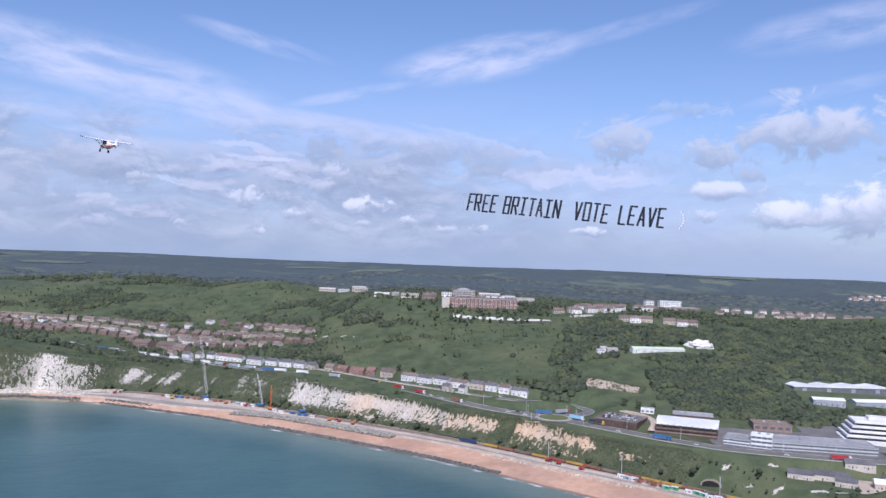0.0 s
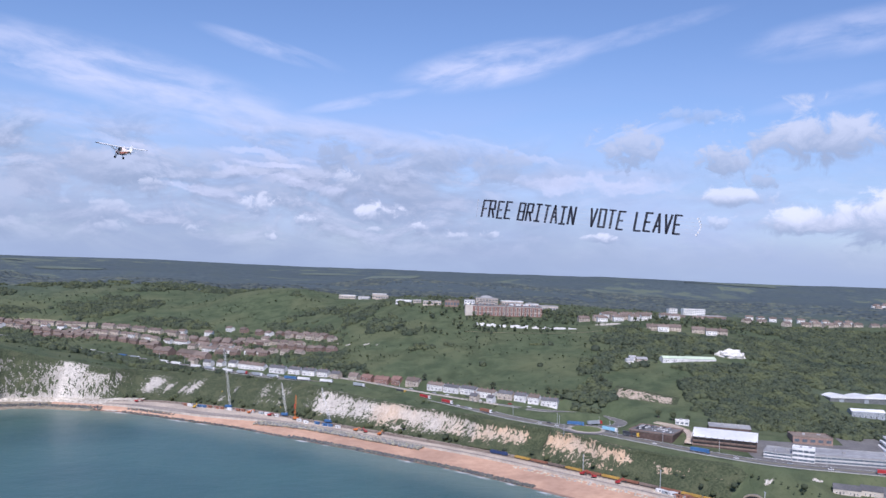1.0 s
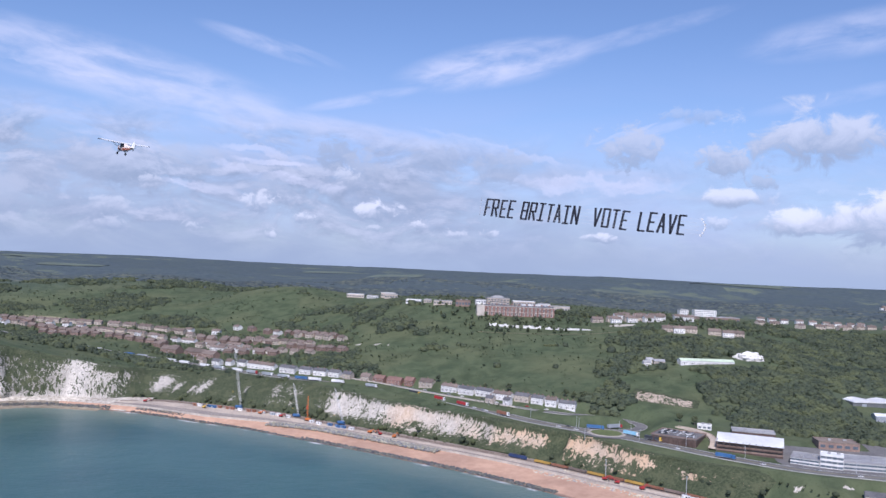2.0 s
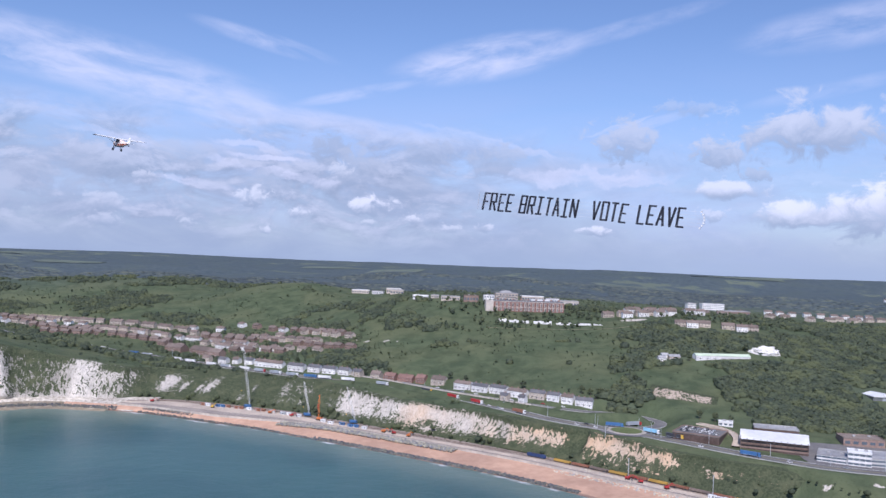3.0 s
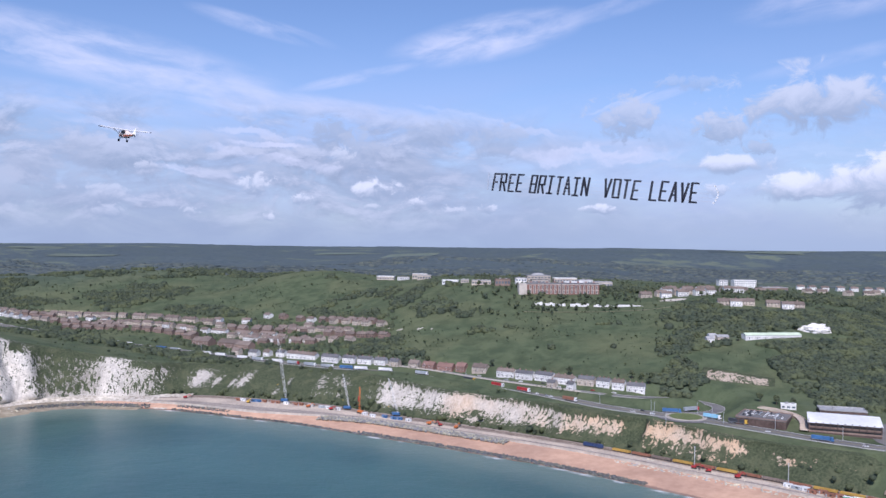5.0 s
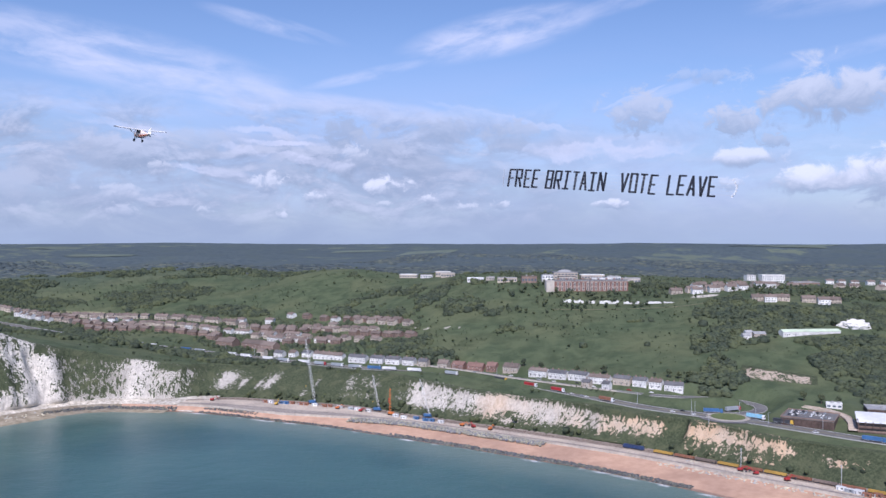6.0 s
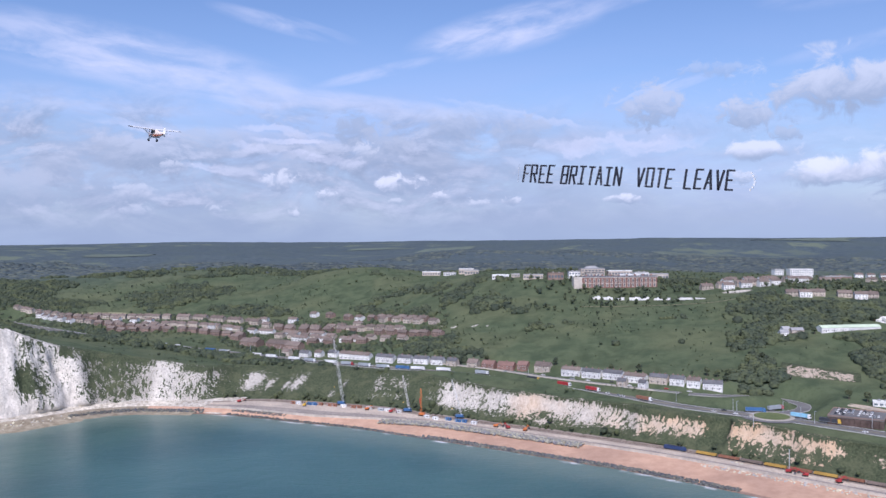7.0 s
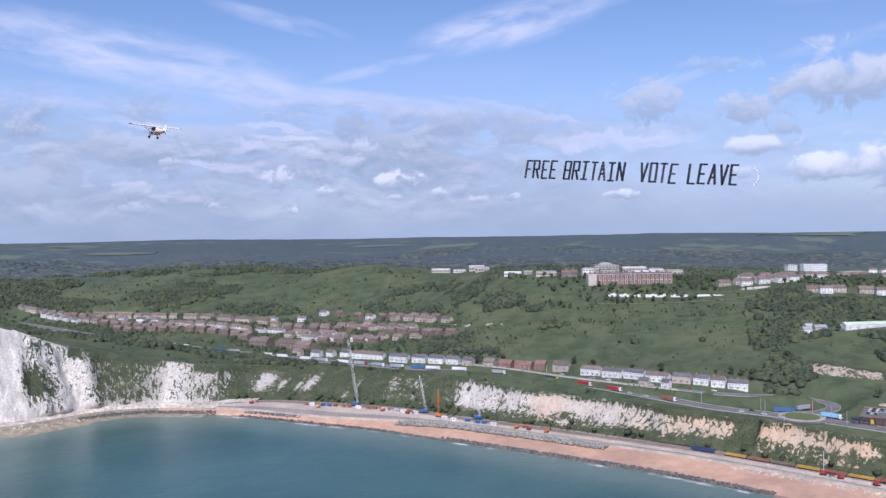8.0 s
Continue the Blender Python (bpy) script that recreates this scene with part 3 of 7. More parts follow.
def bevelled(bm, r, n=1):
    bmesh.ops.bevel(bm, geom=list(bm.edges), offset=r, segments=n, affect="EDGES", profile=0.5)
    return bm


def strut(bm, a, b, w):
    """A square bar from a to b."""
    a, b = Vector(a), Vector(b)
    turn = (b - a).to_track_quat("Z", "Y").to_matrix()
    ends = [[bm.verts.new(q + turn @ Vector((x * w / 2, y * w / 2, 0))) for x, y in ((-1, -1), (1, -1), (1, 1), (-1, 1))] for q in (a, b)]
    for i in range(4):
        bm.faces.new((ends[0][i], ends[0][(i + 1) % 4], ends[1][(i + 1) % 4], ends[1][i]))
    bm.faces.new(ends[0][::-1])
    bm.faces.new(ends[1])
    return bm


def extruded(outline, y0, y1):
    """A closed outline in x, z drawn out from y0 to y1."""
    bm = bmesh.new()
    a = [bm.verts.new((x, y0, z)) for x, z in outline]
    b = [bm.verts.new((x, y1, z)) for x, z in outline]
    bm.faces.new(a)
    bm.faces.new(b[::-1])
    for i in range(len(a)):
        j = (i + 1) % len(a)
        bm.faces.new((a[i], b[i], b[j], a[j]))
    bmesh.ops.recalc_face_normals(bm, faces=bm.faces)
    return bm


def drum(radius, x0, x1, axis="Y", n=14, place=(0, 0, 0)):
    bm = bmesh.new()
    bmesh.ops.create_cone(bm, cap_ends=True, segments=n, radius1=radius, radius2=radius, depth=abs(x1 - x0))
    spin = {"X": Matrix.Rotation(radians(90), 4, "Y"), "Y": Matrix.Rotation(radians(90), 4, "X"), "Z": Matrix.Identity(4)}[axis]
    mid = Vector([(x0 + x1) / 2 if k == axis else 0 for k in "XYZ"]) + Vector(place)
    bmesh.ops.transform(bm, matrix=Matrix.Translation(mid) @ spin, verts=bm.verts)
    return bm


def sheet(name, xs, ys, zs, material, label, category, kind="structure", smooth_=True, parent=None):
    """A net of quads from arrays of equal shape."""
    n, k = xs.shape
    co = np.stack([xs, ys, zs], -1).reshape(-1, 3)
    i = np.arange(n * k).reshape(n, k)
    quads = np.stack([i[:-1, :-1], i[1:, :-1], i[1:, 1:], i[:-1, 1:]], -1).reshape(-1, 4)
    return raw_mesh(name, co, quads, material, label, category, kind, smooth_, parent)


def raw_mesh(name, co, faces, material, label="", category="", kind="", smooth_=False, parent=None):
    me = bpy.data.meshes.new(name)
    m, k = faces.shape
    me.vertices.add(len(co))
    me.vertices.foreach_set("co", co.astype(np.float32).ravel())
    me.loops.add(m * k)
    me.loops.foreach_set("vertex_index", faces.astype(np.int32).ravel())
    me.polygons.add(m)
    me.polygons.foreach_set("loop_start", np.arange(0, m * k, k, dtype=np.int32))
    me.polygons.foreach_set("use_smooth", np.full(m, smooth_))
    me.update()
    me.validate()
    me.materials.append(material)
    ob = new(name, me)
    if parent is not None:
        ob.parent = parent
    return tagged(ob, label, category, "", kind)


def paint_cover(ob, rgb):
    layer = ob.data.attributes.new("cover", "FLOAT_COLOR", "POINT")
    layer.data.foreach_set("color", np.c_[rgb, np.ones(len(rgb))].astype(np.float32).ravel())


def swept(name, line, rows, material, label, category, kind="structure", smooth_=True, parent=None):
    """A ribbon along a line; rows of (offset to the left, height), each a number or one for each point."""
    side, n = across(line), len(line)
    d = np.stack([np.broadcast_to(r[0], n) for r in rows], 1)
    z = np.stack([np.broadcast_to(r[1], n) for r in rows], 1)
    return sheet(name, line[:, None, 0] + side[:, None, 0] * d, line[:, None, 1] + side[:, None, 1] * d, z, material, label, category, kind, smooth_, parent)


def ground_at(x, y):
    return float(height(np.array([x]), np.array([y]))[0])


# ---- woods: middle, half length, half width, turn, density ----
WOODS = [(450, 1010, 270, 190, 0, 0.7), (330, 860, 80, 45, -10, 0.9), (132, 925, 22, 17, 0, 1.0), (152, 962, 13, 28, -10, 0.9), (186, 1030, 22, 42, -20, 0.85), (282, 1122, 88, 46, 0, 0.9),
         (-245, 1385, 58, 62, 0, 0.4), (-205, 1275, 20, 42, 20, 0.6), (-495, 1452, 78, 20, -28, 0.95), (-655, 1576, 84, 66, 10, 0.66), (-390, 1632, 150, 20, -42, 0.42), (-272, 1335, 60, 13, -57, 0.7), (-157, 1318, 82, 16, 67, 0.5), (-760, 1720, 260, 24, -5, 0.45), (-420, 1760, 300, 34, 0, 0.6), (-935, 1620, 120, 64, 0, 0.5), (-880, 1555, 120, 22, -12, 0.7), (-800, 1385, 140, 20, -37, 1.0), (-640, 1215, 190, 75, -28, 0.48),
         (-300, 1075, 110, 22, -22, 0.5), (-185, 1140, 28, 28, 0, 0.9), (-148, 1085, 30, 18, -30, 0.8), (60, 1365, 170, 26, 0, 0.5),
         (330, 1340, 260, 70, 0, 0.5), (560, 1280, 220, 110, 0, 0.7), (40, 1130, 110, 14, -8, 0.42), (60, 1050, 60, 12, -6, 0.36),
         (-330, 1260, 150, 70, -25, 0.16), (-560, 1400, 170, 50, -12, 0.2), (-800, 1400, 150, 100, 0, 0.4), (-100, 1240, 60, 60, 0, 0.3), (-850, 1250, 200, 90, 0, 0.45), (-430, 1150, 110, 30, -25, 0.55), (-600, 1240, 130, 22, -32, 0.85)]
GLADES = [(318, 1046, 34, 16, 0), (205, 985, 52, 34, 10), (290, 1036, 78, 16, 6), (195, 940, 40, 40, 0), (170, 825, 62, 45, -30), (230, 785, 70, 48, -20), (330, 760, 110, 55, 0),
          (430, 922, 80, 13, 0), (300, 1140, 70, 15, 0), (270, 1250, 60, 90, 0), (60, 1300, 90, 26, 4)]


def oval(x, y, cx, cy, rx, ry, turn):
    c, s = math.cos(radians(turn)), math.sin(radians(turn))
    return ((x - cx) * c + (y - cy) * s) ** 2 / rx ** 2 + (-(x - cx) * s + (y - cy) * c) ** 2 / ry ** 2


def wooded(x, y):
    w = np.zeros_like(x)
    for cx, cy, rx, ry, turn, density in WOODS:
        w = np.maximum(w, density * np.clip(1.25 - 0.62 * oval(x, y, cx, cy, rx, ry, turn), 0, 1))
    for cx, cy, rx, ry, turn in GLADES:
        w = w * smooth(0.8, 1.25, oval(x, y, cx, cy, rx, ry, turn))
    return np.clip(smooth(0.30, 0.62, w + 0.42 * rough(x, y, 60, 21) * (w > 0.02) + 0.22 * rough(x, y, 18, 22)), 0, 1) * smooth(0.02, 0.12, w)


# ---- ground: one sheet from under the sea to the far skyline ----
gx = np.r_[-3700:-1500:80, -1500:-860:20, -860:580:4.5, 580:1000:14, 1000:3800:80]
gy = np.r_[-400:520:60, 520:600:10, 600:1720:4.5, 1720:2600:16, 2600:4960:40]
mx, my = np.meshgrid(gx, gy, indexing="ij")
mz = height(mx, my)
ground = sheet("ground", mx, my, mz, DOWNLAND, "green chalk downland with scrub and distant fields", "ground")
shore_d, shore_k = nearest(COAST, mx, my)
wood_mask = wooded(mx.ravel(), my.ravel())
scars = np.zeros(mx.size)
for cx, cy, rx, ry, turn in ((-134, 1180, 5, 5, 0), (-118, 1172, 4, 3, 0), (-160, 1190, 4, 4, 0), (200, 1215, 22, 10, 0), (-175, 1205, 3, 3, 0), (205, 705, 7, 4, -30), (196, 700, 5, 3, -30), (246, 668, 7, 3, -30), (262, 655, 6, 3, -20), (287, 640, 10, 4, -20), (302, 636, 6, 3, 0), (236, 694, 4, 3, 0), (272, 690, 5, 2, 0)):
    scars = np.maximum(scars, 1 - smooth(0.35, 1.2, oval(mx.ravel(), my.ravel(), cx, cy, rx, ry, turn)))
# beyond this distance the ground takes on the haze-tinted farmland colours
hazy_far_land = smooth(1650, 2100, np.hypot(mx.ravel() + 75, my.ravel() - 70))
paint_cover(ground, np.stack([wood_mask * 0.9, scars, hazy_far_land], 1))

# ---- sea ----
sx_, sy_ = np.meshgrid(np.r_[-4500:-1000:250, -1000:520:7, 520:4500:250], np.r_[-4000:500:200, 500:1010:6, 1010:1100:30], indexing="ij")
sea = sheet("sea", sx_, sy_, np.zeros_like(sx_), SEA, "calm teal sea, paler and foaming near the beach", "water")
sea_d = -nearest(COAST, sx_, sy_)[0]
layer = sea.data.attributes.new("offshore", "FLOAT", "POINT")
layer.data.foreach_set("value", sea_d.astype(np.float32))

# ---- shore: shingle beach, sea wall, promenade, railway ----
near_coast = COAST[(COAST[:, 0] > -1000) & (COAST[:, 0] < 700)]
cu = near_coast[:, 0]
bw, cf, ct = beach_width(cu), cliff_foot(cu), cliff_top(cu)
wiggle = 1.6 * rough(near_coast[:, 0], near_coast[:, 1], 26, 31)
reef = -8 - 7 * rough(near_coast[:, 0], near_coast[:, 1], 24, 33) * (cu < -520) - 10 * (cu < -540)
swept("foreshore", near_coast[cu < -425], [((reef - 5)[cu < -425], -0.9), (reef[cu < -425], 0.15), (wiggle[cu < -425], 0.7), (bw[cu < -425] * 0.5, 2.4), (bw[cu < -425], 4.6)], REEF, "brown weedy reef and rubble under the headland", "foreshore")
east_b = cu > -482
swept("beach", near_coast[east_b], [(r_[0][east_b], r_[1]) if np.ndim(r_[1]) == 0 else (r_[0][east_b], r_[1][east_b]) for r_ in [(wiggle - 9, -1.3), (wiggle, 0.12), (wiggle + 3, 0.55), (bw * 0.3, 1.9 + 0.3 * wiggle), (bw * 0.55, 2.9), (bw * 0.8, 4.2), (bw - 1.0, 4.9)]],
      SHINGLE, "orange shingle beach sloping to the sea", "beach")
swept("wet_shingle_edge", near_coast[east_b], [((wiggle - 6)[east_b], -0.75), ((wiggle + 0.3)[east_b], 0.22), ((wiggle + 2.6 + 0.8 * wiggle)[east_b], 0.56)], WET_SHINGLE, "dark wet shingle along the waterline", "beach")
east = near_coast[cu > -425]
eu = east[:, 0]
eb, ef = beach_width(eu), cliff_foot(eu)
swept("sea_wall", east, [(eb - 2.2, 3.0), (eb - 1.6, 6.0), (eb - 1.6, 6.7), (eb - 0.8, 6.7), (eb - 0.8, 5.9)], CONCRETE, "weathered concrete sea wall behind the beach", "wall", smooth_=False)
ew = works_width(eu)
swept("works_road", east, [(eb - 0.8, 5.95), (eb + 0.4 * ew, 6.0)], surface("dusty_road", (0.27, 0.235, 0.20), (0.40, 0.35, 0.30), 3.0, 0.95, 0.03), "dusty brown works road behind the sea wall", "road")
swept("promenade", east, [(eb + 0.4 * ew, 6.02), (eb + ew, 6.06)], PALE_ROAD, "pale strip of stone and concrete along the railway", "pavement")
swept("track_bed", east, [(eb + ew, 6.0), (eb + ew + 0.8, 6.35), (eb + ew + 10.3, 6.35), (ef + 2.5, 6.2)], BALLAST, "stone ballast bed of the coastal railway", "track bed")
for n, off in enumerate((2.3, 3.75, 6.3, 7.75)):
    swept("rail", east, [(eb + ew + off - 0.04, 6.36), (eb + ew + off - 0.04, 6.55), (eb + ew + off + 0.04, 6.55), (eb + ew + off + 0.04, 6.36)], RAIL, "brown steel rail of the coastal line", "rail", smooth_=False)
west_ = near_coast[cu < -395]
wu = west_[:, 0]
swept("chalk_apron", west_, [(beach_width(wu) * 0.15 + 3 * rough(wu, 0 * wu, 20, 4), 0.4), (beach_width(wu) * 0.6, 2.6), (cliff_foot(wu) + 3, 8.0)],
      surface("chalk_rubble", (0.34, 0.30, 0.23), (0.70, 0.65, 0.56), 4.0, 0.95, 0.4), "cream apron of fallen chalk under the headland", "rubble")


def patch(name, x0, x1, y0, y1, turn, material, label, category, lift=0.35):
    """A hard-standing or field laid over the slope."""
    c, s = math.cos(radians(turn)), math.sin(radians(turn))
    a_, b_ = np.meshgrid(np.linspace(-0.5, 0.5, 26) * (x1 - x0), np.linspace(-0.5, 0.5, 18) * (y1 - y0), indexing="ij")
    px_, py_ = (x0 + x1) / 2 + a_ * c - b_ * s, (y0 + y1) / 2 + a_ * s + b_ * c
    px_, py_ = px_ + 1.5 * rough(px_, py_, 25, 3), py_ + 1.5 * rough(px_, py_, 25, 4)
    return sheet(name, px_, py_, height(px_, py_) + lift, material, label, category)


patch("yard", 244, 384, 718, 800, -6, ASPHALT, "grey asphalt yard round the works", "yard")
patch("yard", 340, 470, 735, 850, -10, ASPHALT, "grey asphalt yard beside the stepped offices", "yard")
patch("yard", 320, 420, 610, 662, -20, PALE_ROAD, "pale concrete yard by the railway sheds", "yard")
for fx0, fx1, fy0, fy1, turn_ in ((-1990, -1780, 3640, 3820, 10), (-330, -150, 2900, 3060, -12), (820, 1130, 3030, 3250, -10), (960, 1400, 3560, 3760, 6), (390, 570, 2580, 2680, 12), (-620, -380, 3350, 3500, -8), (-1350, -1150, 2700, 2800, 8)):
    patch("field", fx0, fx1, fy0, fy1, turn_, HAZY_FIELD, "pale green field on the distant downs", "field", 1.5)
patch("stubble_field", -790, -700, 1468, 1490, -8, STRAW, "small straw-coloured field above the estate", "field")


# ---- chalk cliffs ----
def cliff(name, lo, hi, label):
    line = dense(SHORE, 1.6, 36.0)
    line = line[(line[:, 0] > lo) & (line[:, 0] < hi)]
    u, side = line[:, 0], across(line)
    f, t = cliff_foot(u), cliff_top(u)
    v = np.linspace(0, 1, 30)
    run = np.r_[0, np.cumsum(np.linalg.norm(np.diff(line[:, :2], axis=0), axis=1))]
    tx, ty = line[:, 0] + side[:, 0] * (t + 7), line[:, 1] + side[:, 1] * (t + 7)
    rim = height(tx, ty) + 0.2
    D = f[:, None] + (t - f)[:, None] * (1 - (1 - v)[None, :] ** batter(u)[:, None])
    Z = 5.6 + (rim - 5.6)[:, None] * (v ** 0.95)[None, :] - 14 * smooth(140, 178, u)[:, None]
    rr, zz = np.broadcast_to(run[:, None], D.shape), Z
    amp = np.interp(u, [-700, -440, -420, -380, -215, -180, 400], [1.0, 1.0, 0.5, 0.3, 0.3, 0.8, 0.7])[:, None]
    fade = (np.minimum(v / 0.06, 1) * np.minimum((1 - v) / 0.05, 1))[None, :]
    buttress = 8.5 * rough(rr, zz * 0.25, 34, 41, 2) + 3.2 * rough(rr, zz * 0.5, 11, 42, 3) + 1.1 * rough(rr, zz, 3.2, 43, 2)
    D = D - np.maximum(buttress * amp, -1.8) * fade
    # the cleft and the two white buttresses of the headland
    for cu_, lean, width, depth in ((-539, 7, 3.0, 5.0), (-530, 4, 4.5, -6.0), (-473, 0, 8.0, -5.0), (-572, 6, 5.0, -4.0)):
        D = D + depth * np.exp(-((u[:, None] - cu_ + lean * (v[None, :] - 0.5)) / width) ** 2) * fade * np.clip((0.92 - v) / 0.2, 0, 1)[None, :]
    X, Y = line[:, None, 0] + side[:, None, 0] * D, line[:, None, 1] + side[:, None, 1] * D
    X[:, -1], Y[:, -1], Z[:, -1] = tx, ty, rim - 14 * smooth(140, 178, u)
    ob = sheet(name, X, Y, Z, CHALK_FACE, label, "cliff")
    green = np.interp(u, [-900, -620, -580, -572, -566, -548, -542, -530, -524, -500, -488, -481, -466, -460, -445, -426, -415, -285, -275, -250, -243, -222, -212, -190, -150, -130, -110, -100, -30, 0, 5, 8, 16, 19, 60, 78, 88, 160, 400],
                      [0.15, 0.10, 0.12, 0.24, 0.47, 0.48, 0.30, 0.36, 0.68, 0.72, 0.64, 0.40, 0.40, 0.54, 0.53, 0.66, 0.95, 0.95, 0.62, 0.62, 0.95, 0.76, 0.48, 0.41, 0.43, 0.34, 0.34, 0.43, 0.45, 0.46, 0.6, 1.2, 1.2, 0.38, 0.42, 0.50, 0.88, 0.92, 0.95])
    foot = np.interp(u, [-440, -420, -220, 400], [0.0, 0.15, 0.6, 0.8])
    G = green[:, None] + foot[:, None] * np.clip(1 - v[None, :] / np.interp(u, [-230, -100, 15, 20], [0.28, 0.34, 0.36, 0.55])[:, None], 0, 1) ** 0.8 + np.interp(u, [-541, -526, -490, -480, -464, -454], [0.0, 0.45, 0.45, 0.1, 0.1, 0.4])[:, None] * np.clip((v - 0.78) / 0.22, 0, 1)[None, :]
    G = G - np.interp(u, [-440, -424], [0.35, 0.0])[:, None] * np.clip(1 - v / 0.14, 0, 1)[None, :]
    G = np.clip(G + 0.16 * rough(rr, zz * 0.6, 22, 44, 2), 0, 1.4)
    for pu, pv, ru, rv, amount in ((-402, 0.55, 6, 0.3, -0.75), (-390, 0.45, 3, 0.2, -0.6), (-377, 0.4, 3, 0.2, -0.6), (-366, 0.5, 8, 0.3, -0.66), (-325, 0.2, 5, 0.15, -0.55), (-318, 0.55, 3, 0.15, -0.5),
                                   (-563, 0.42, 12, 0.17, 0.5), (-556, 0.9, 10, 0.1, 0.12), (-534, 0.9, 4, 0.09, 0.6), (112, 0.42, 14, 0.25, -0.5), (140, 0.35, 7, 0.15, -0.4),
                                   (-122, 0.72, 20, 0.18, -0.4), (-116, 0.36, 13, 0.13, 0.42), (-110, 0.16, 9, 0.08, -0.4), (-142, 0.4, 9, 0.2, 0.2), (-30, 0.88, 24, 0.12, 0.3), (-8, 0.3, 24, 0.16, 0.15), (62, 0.2, 22, 0.14, -0.3)):
        q = ((u - pu) / ru)[:, None] ** 2 + ((v - pv) / rv)[None, :] ** 2
        G = G + amount * np.exp(-q)
    ochre = np.clip(np.interp(u, [-500, -155, -128, -100, -60, -20, 5, 18, 90, 400], [0, 0.05, 0.85, 0.35, 0.35, 0.75, 1.0, 0.9, 0.9, 0.6])[:, None]
                    + 0.5 * rough(rr, zz, 16, 45, 2) - 0.12, 0, 1) * np.interp(u, [-440, -160, -125], [0.15, 0.2, 1])[:, None]
    fresh = np.interp(u, [-552, -532, -525, -484, -479, -468, -460, -430, -410, -230, -212, -150, -128, -100, -40, 5, 130], [0.95, 0.95, 0.05, 0.1, 0.7, 0.7, 0.45, 0.4, 0.25, 0.25, 0.5, 0.45, 0.1, 0.35, 0.25, 0.05, 0.05])[:, None] + 0.25 * rough(rr, zz, 9, 47, 2)
    fresh = np.clip(fresh, 0, 1)
    paint_cover(ob, np.stack([G.ravel(), ochre.ravel(), fresh.ravel()], 1))
    return ob


cliff("chalk_headland", -950, -421, "tall white chalk headland with grassy ledges")
cliff("chalk_cliff", -424.5, 184, "white chalk cliff patched with scrub above the railway")


# broken chalk bank in the meadow over the link road
bu, bd = np.meshgrid(np.linspace(0, 1, 60), np.linspace(0, 1, 40), indexing="ij")
rise = np.interp(bd, [0, 0.12, 0.34, 0.6, 0.74, 1.0], [-0.3, 0.9, 3.0, 4.8, 3.6, -0.3]) * np.sin(np.pi * np.clip(bu, 0.0, 1.0)) ** 0.45 * (1.1 - 0.45 * bu)
bx, by = 152 + 64 * bu + 0.37 * 34 * bd * (1.15 - 0.4 * bu), 925 - 26 * bu + 0.93 * 34 * bd * (1.15 - 0.4 * bu)
rise = rise + (0.9 * rough(bx, by, 7, 91, 3) + 0.5 * rough(bx, by, 2.6, 92, 2)) * np.clip(rise, 0, 1)
bank_sheet = sheet("chalk_bank", bx, by, height(bx, by) + rise, CHALK_FACE, "low broken bank of cream chalk in the meadow", "chalk bank")
grown_ = 0.50 + 0.9 * smooth(0.5, 0.72, bd + 0.16 * rough(bx, by, 14, 93, 2)) + 0.6 * (1 - smooth(0.0, 0.12, bu) * (1 - smooth(0.86, 1.0, bu))) + 0.4 * (1 - smooth(0.0, 0.1, bd))
paint_cover(bank_sheet, np.stack([grown_.ravel(), 0.35 + 0 * grown_.ravel(), 0 * grown_.ravel()], 1))


# ---- roads ----
def road(name, line, half, label, markings=True):
    z = line[:, 2]
    ob = swept(name, line, [(-half, z - 0.9), (-half, z + 0.02), (0, z + 0.1), (half, z + 0.02), (half, z - 0.9)], ASPHALT, label, "road", smooth_=False)
    for s in (-1, 1):
        swept("kerb", line, [(s * half, z - 0.2), (s * half, z + 0.16), (s * (half + 0.3), z + 0.16), (s * (half + 0.3), z - 0.4)], KERB, "pale stone kerb along the road", "kerb", smooth_=False)
    return ob


trunk_road = road("trunk_road", TRUNK_LINE, 8.5, "grey asphalt trunk road on the cliff top")
link_road = road("link_road", LINK_LINE, 5.4, "grey side road curving up behind the roundabout")
lane = road("lane", LANE_LINE, 3.0, "narrow lane in front of the terraces")
lz = LANE_LINE[:, 2]
swept("lane_wall", LANE_LINE[6:-4], [(-3.6, lz[6:-4] - 1.2), (-3.6, lz[6:-4] + 0.9), (-4.1, lz[6:-4] + 0.9), (-4.1, lz[6:-4] - 1.6)], STONE, "low pale stone wall along the lane", "wall", smooth_=False)
path_line = dense([(0, 1198), (50, 1188), (105, 1180), (165, 1170), (215, 1178)], 4.0, 20.0)
path_z = height(path_line[:, 0], path_line[:, 1])
swept("hill_path", path_line, [(-1.6, path_z + 0.1), (-1.2, path_z + 0.45), (1.2, path_z + 0.45), (1.6, path_z + 0.1)], surface("worn_track", (0.17, 0.17, 0.10), (0.24, 0.23, 0.14), 3.0), "worn grassy track across the hillside", "path")
tz = TRUNK_LINE[:, 2]
swept("verge_strip", TRUNK_LINE, [(-0.9, tz + 0.1), (-0.9, tz + 0.3), (0.9, tz + 0.3), (0.9, tz + 0.1)], surface("dry_verge", (0.17, 0.16, 0.10), (0.24, 0.22, 0.14), 2.0), "worn central strip of the trunk road", "verge", smooth_=False)
for off in (-7.9, 7.9):
    swept("edge_line", TRUNK_LINE, [(off - 0.12, tz + 0.06), (off + 0.12, tz + 0.06)], PAINT_LINE, "white painted road edge line", "road marking")

# ---- buildings ----
E_GROUP, R_GROUP = "estate houses", "ridge houses"
CLEAR = []  # places kept free of trees: x, y, radius


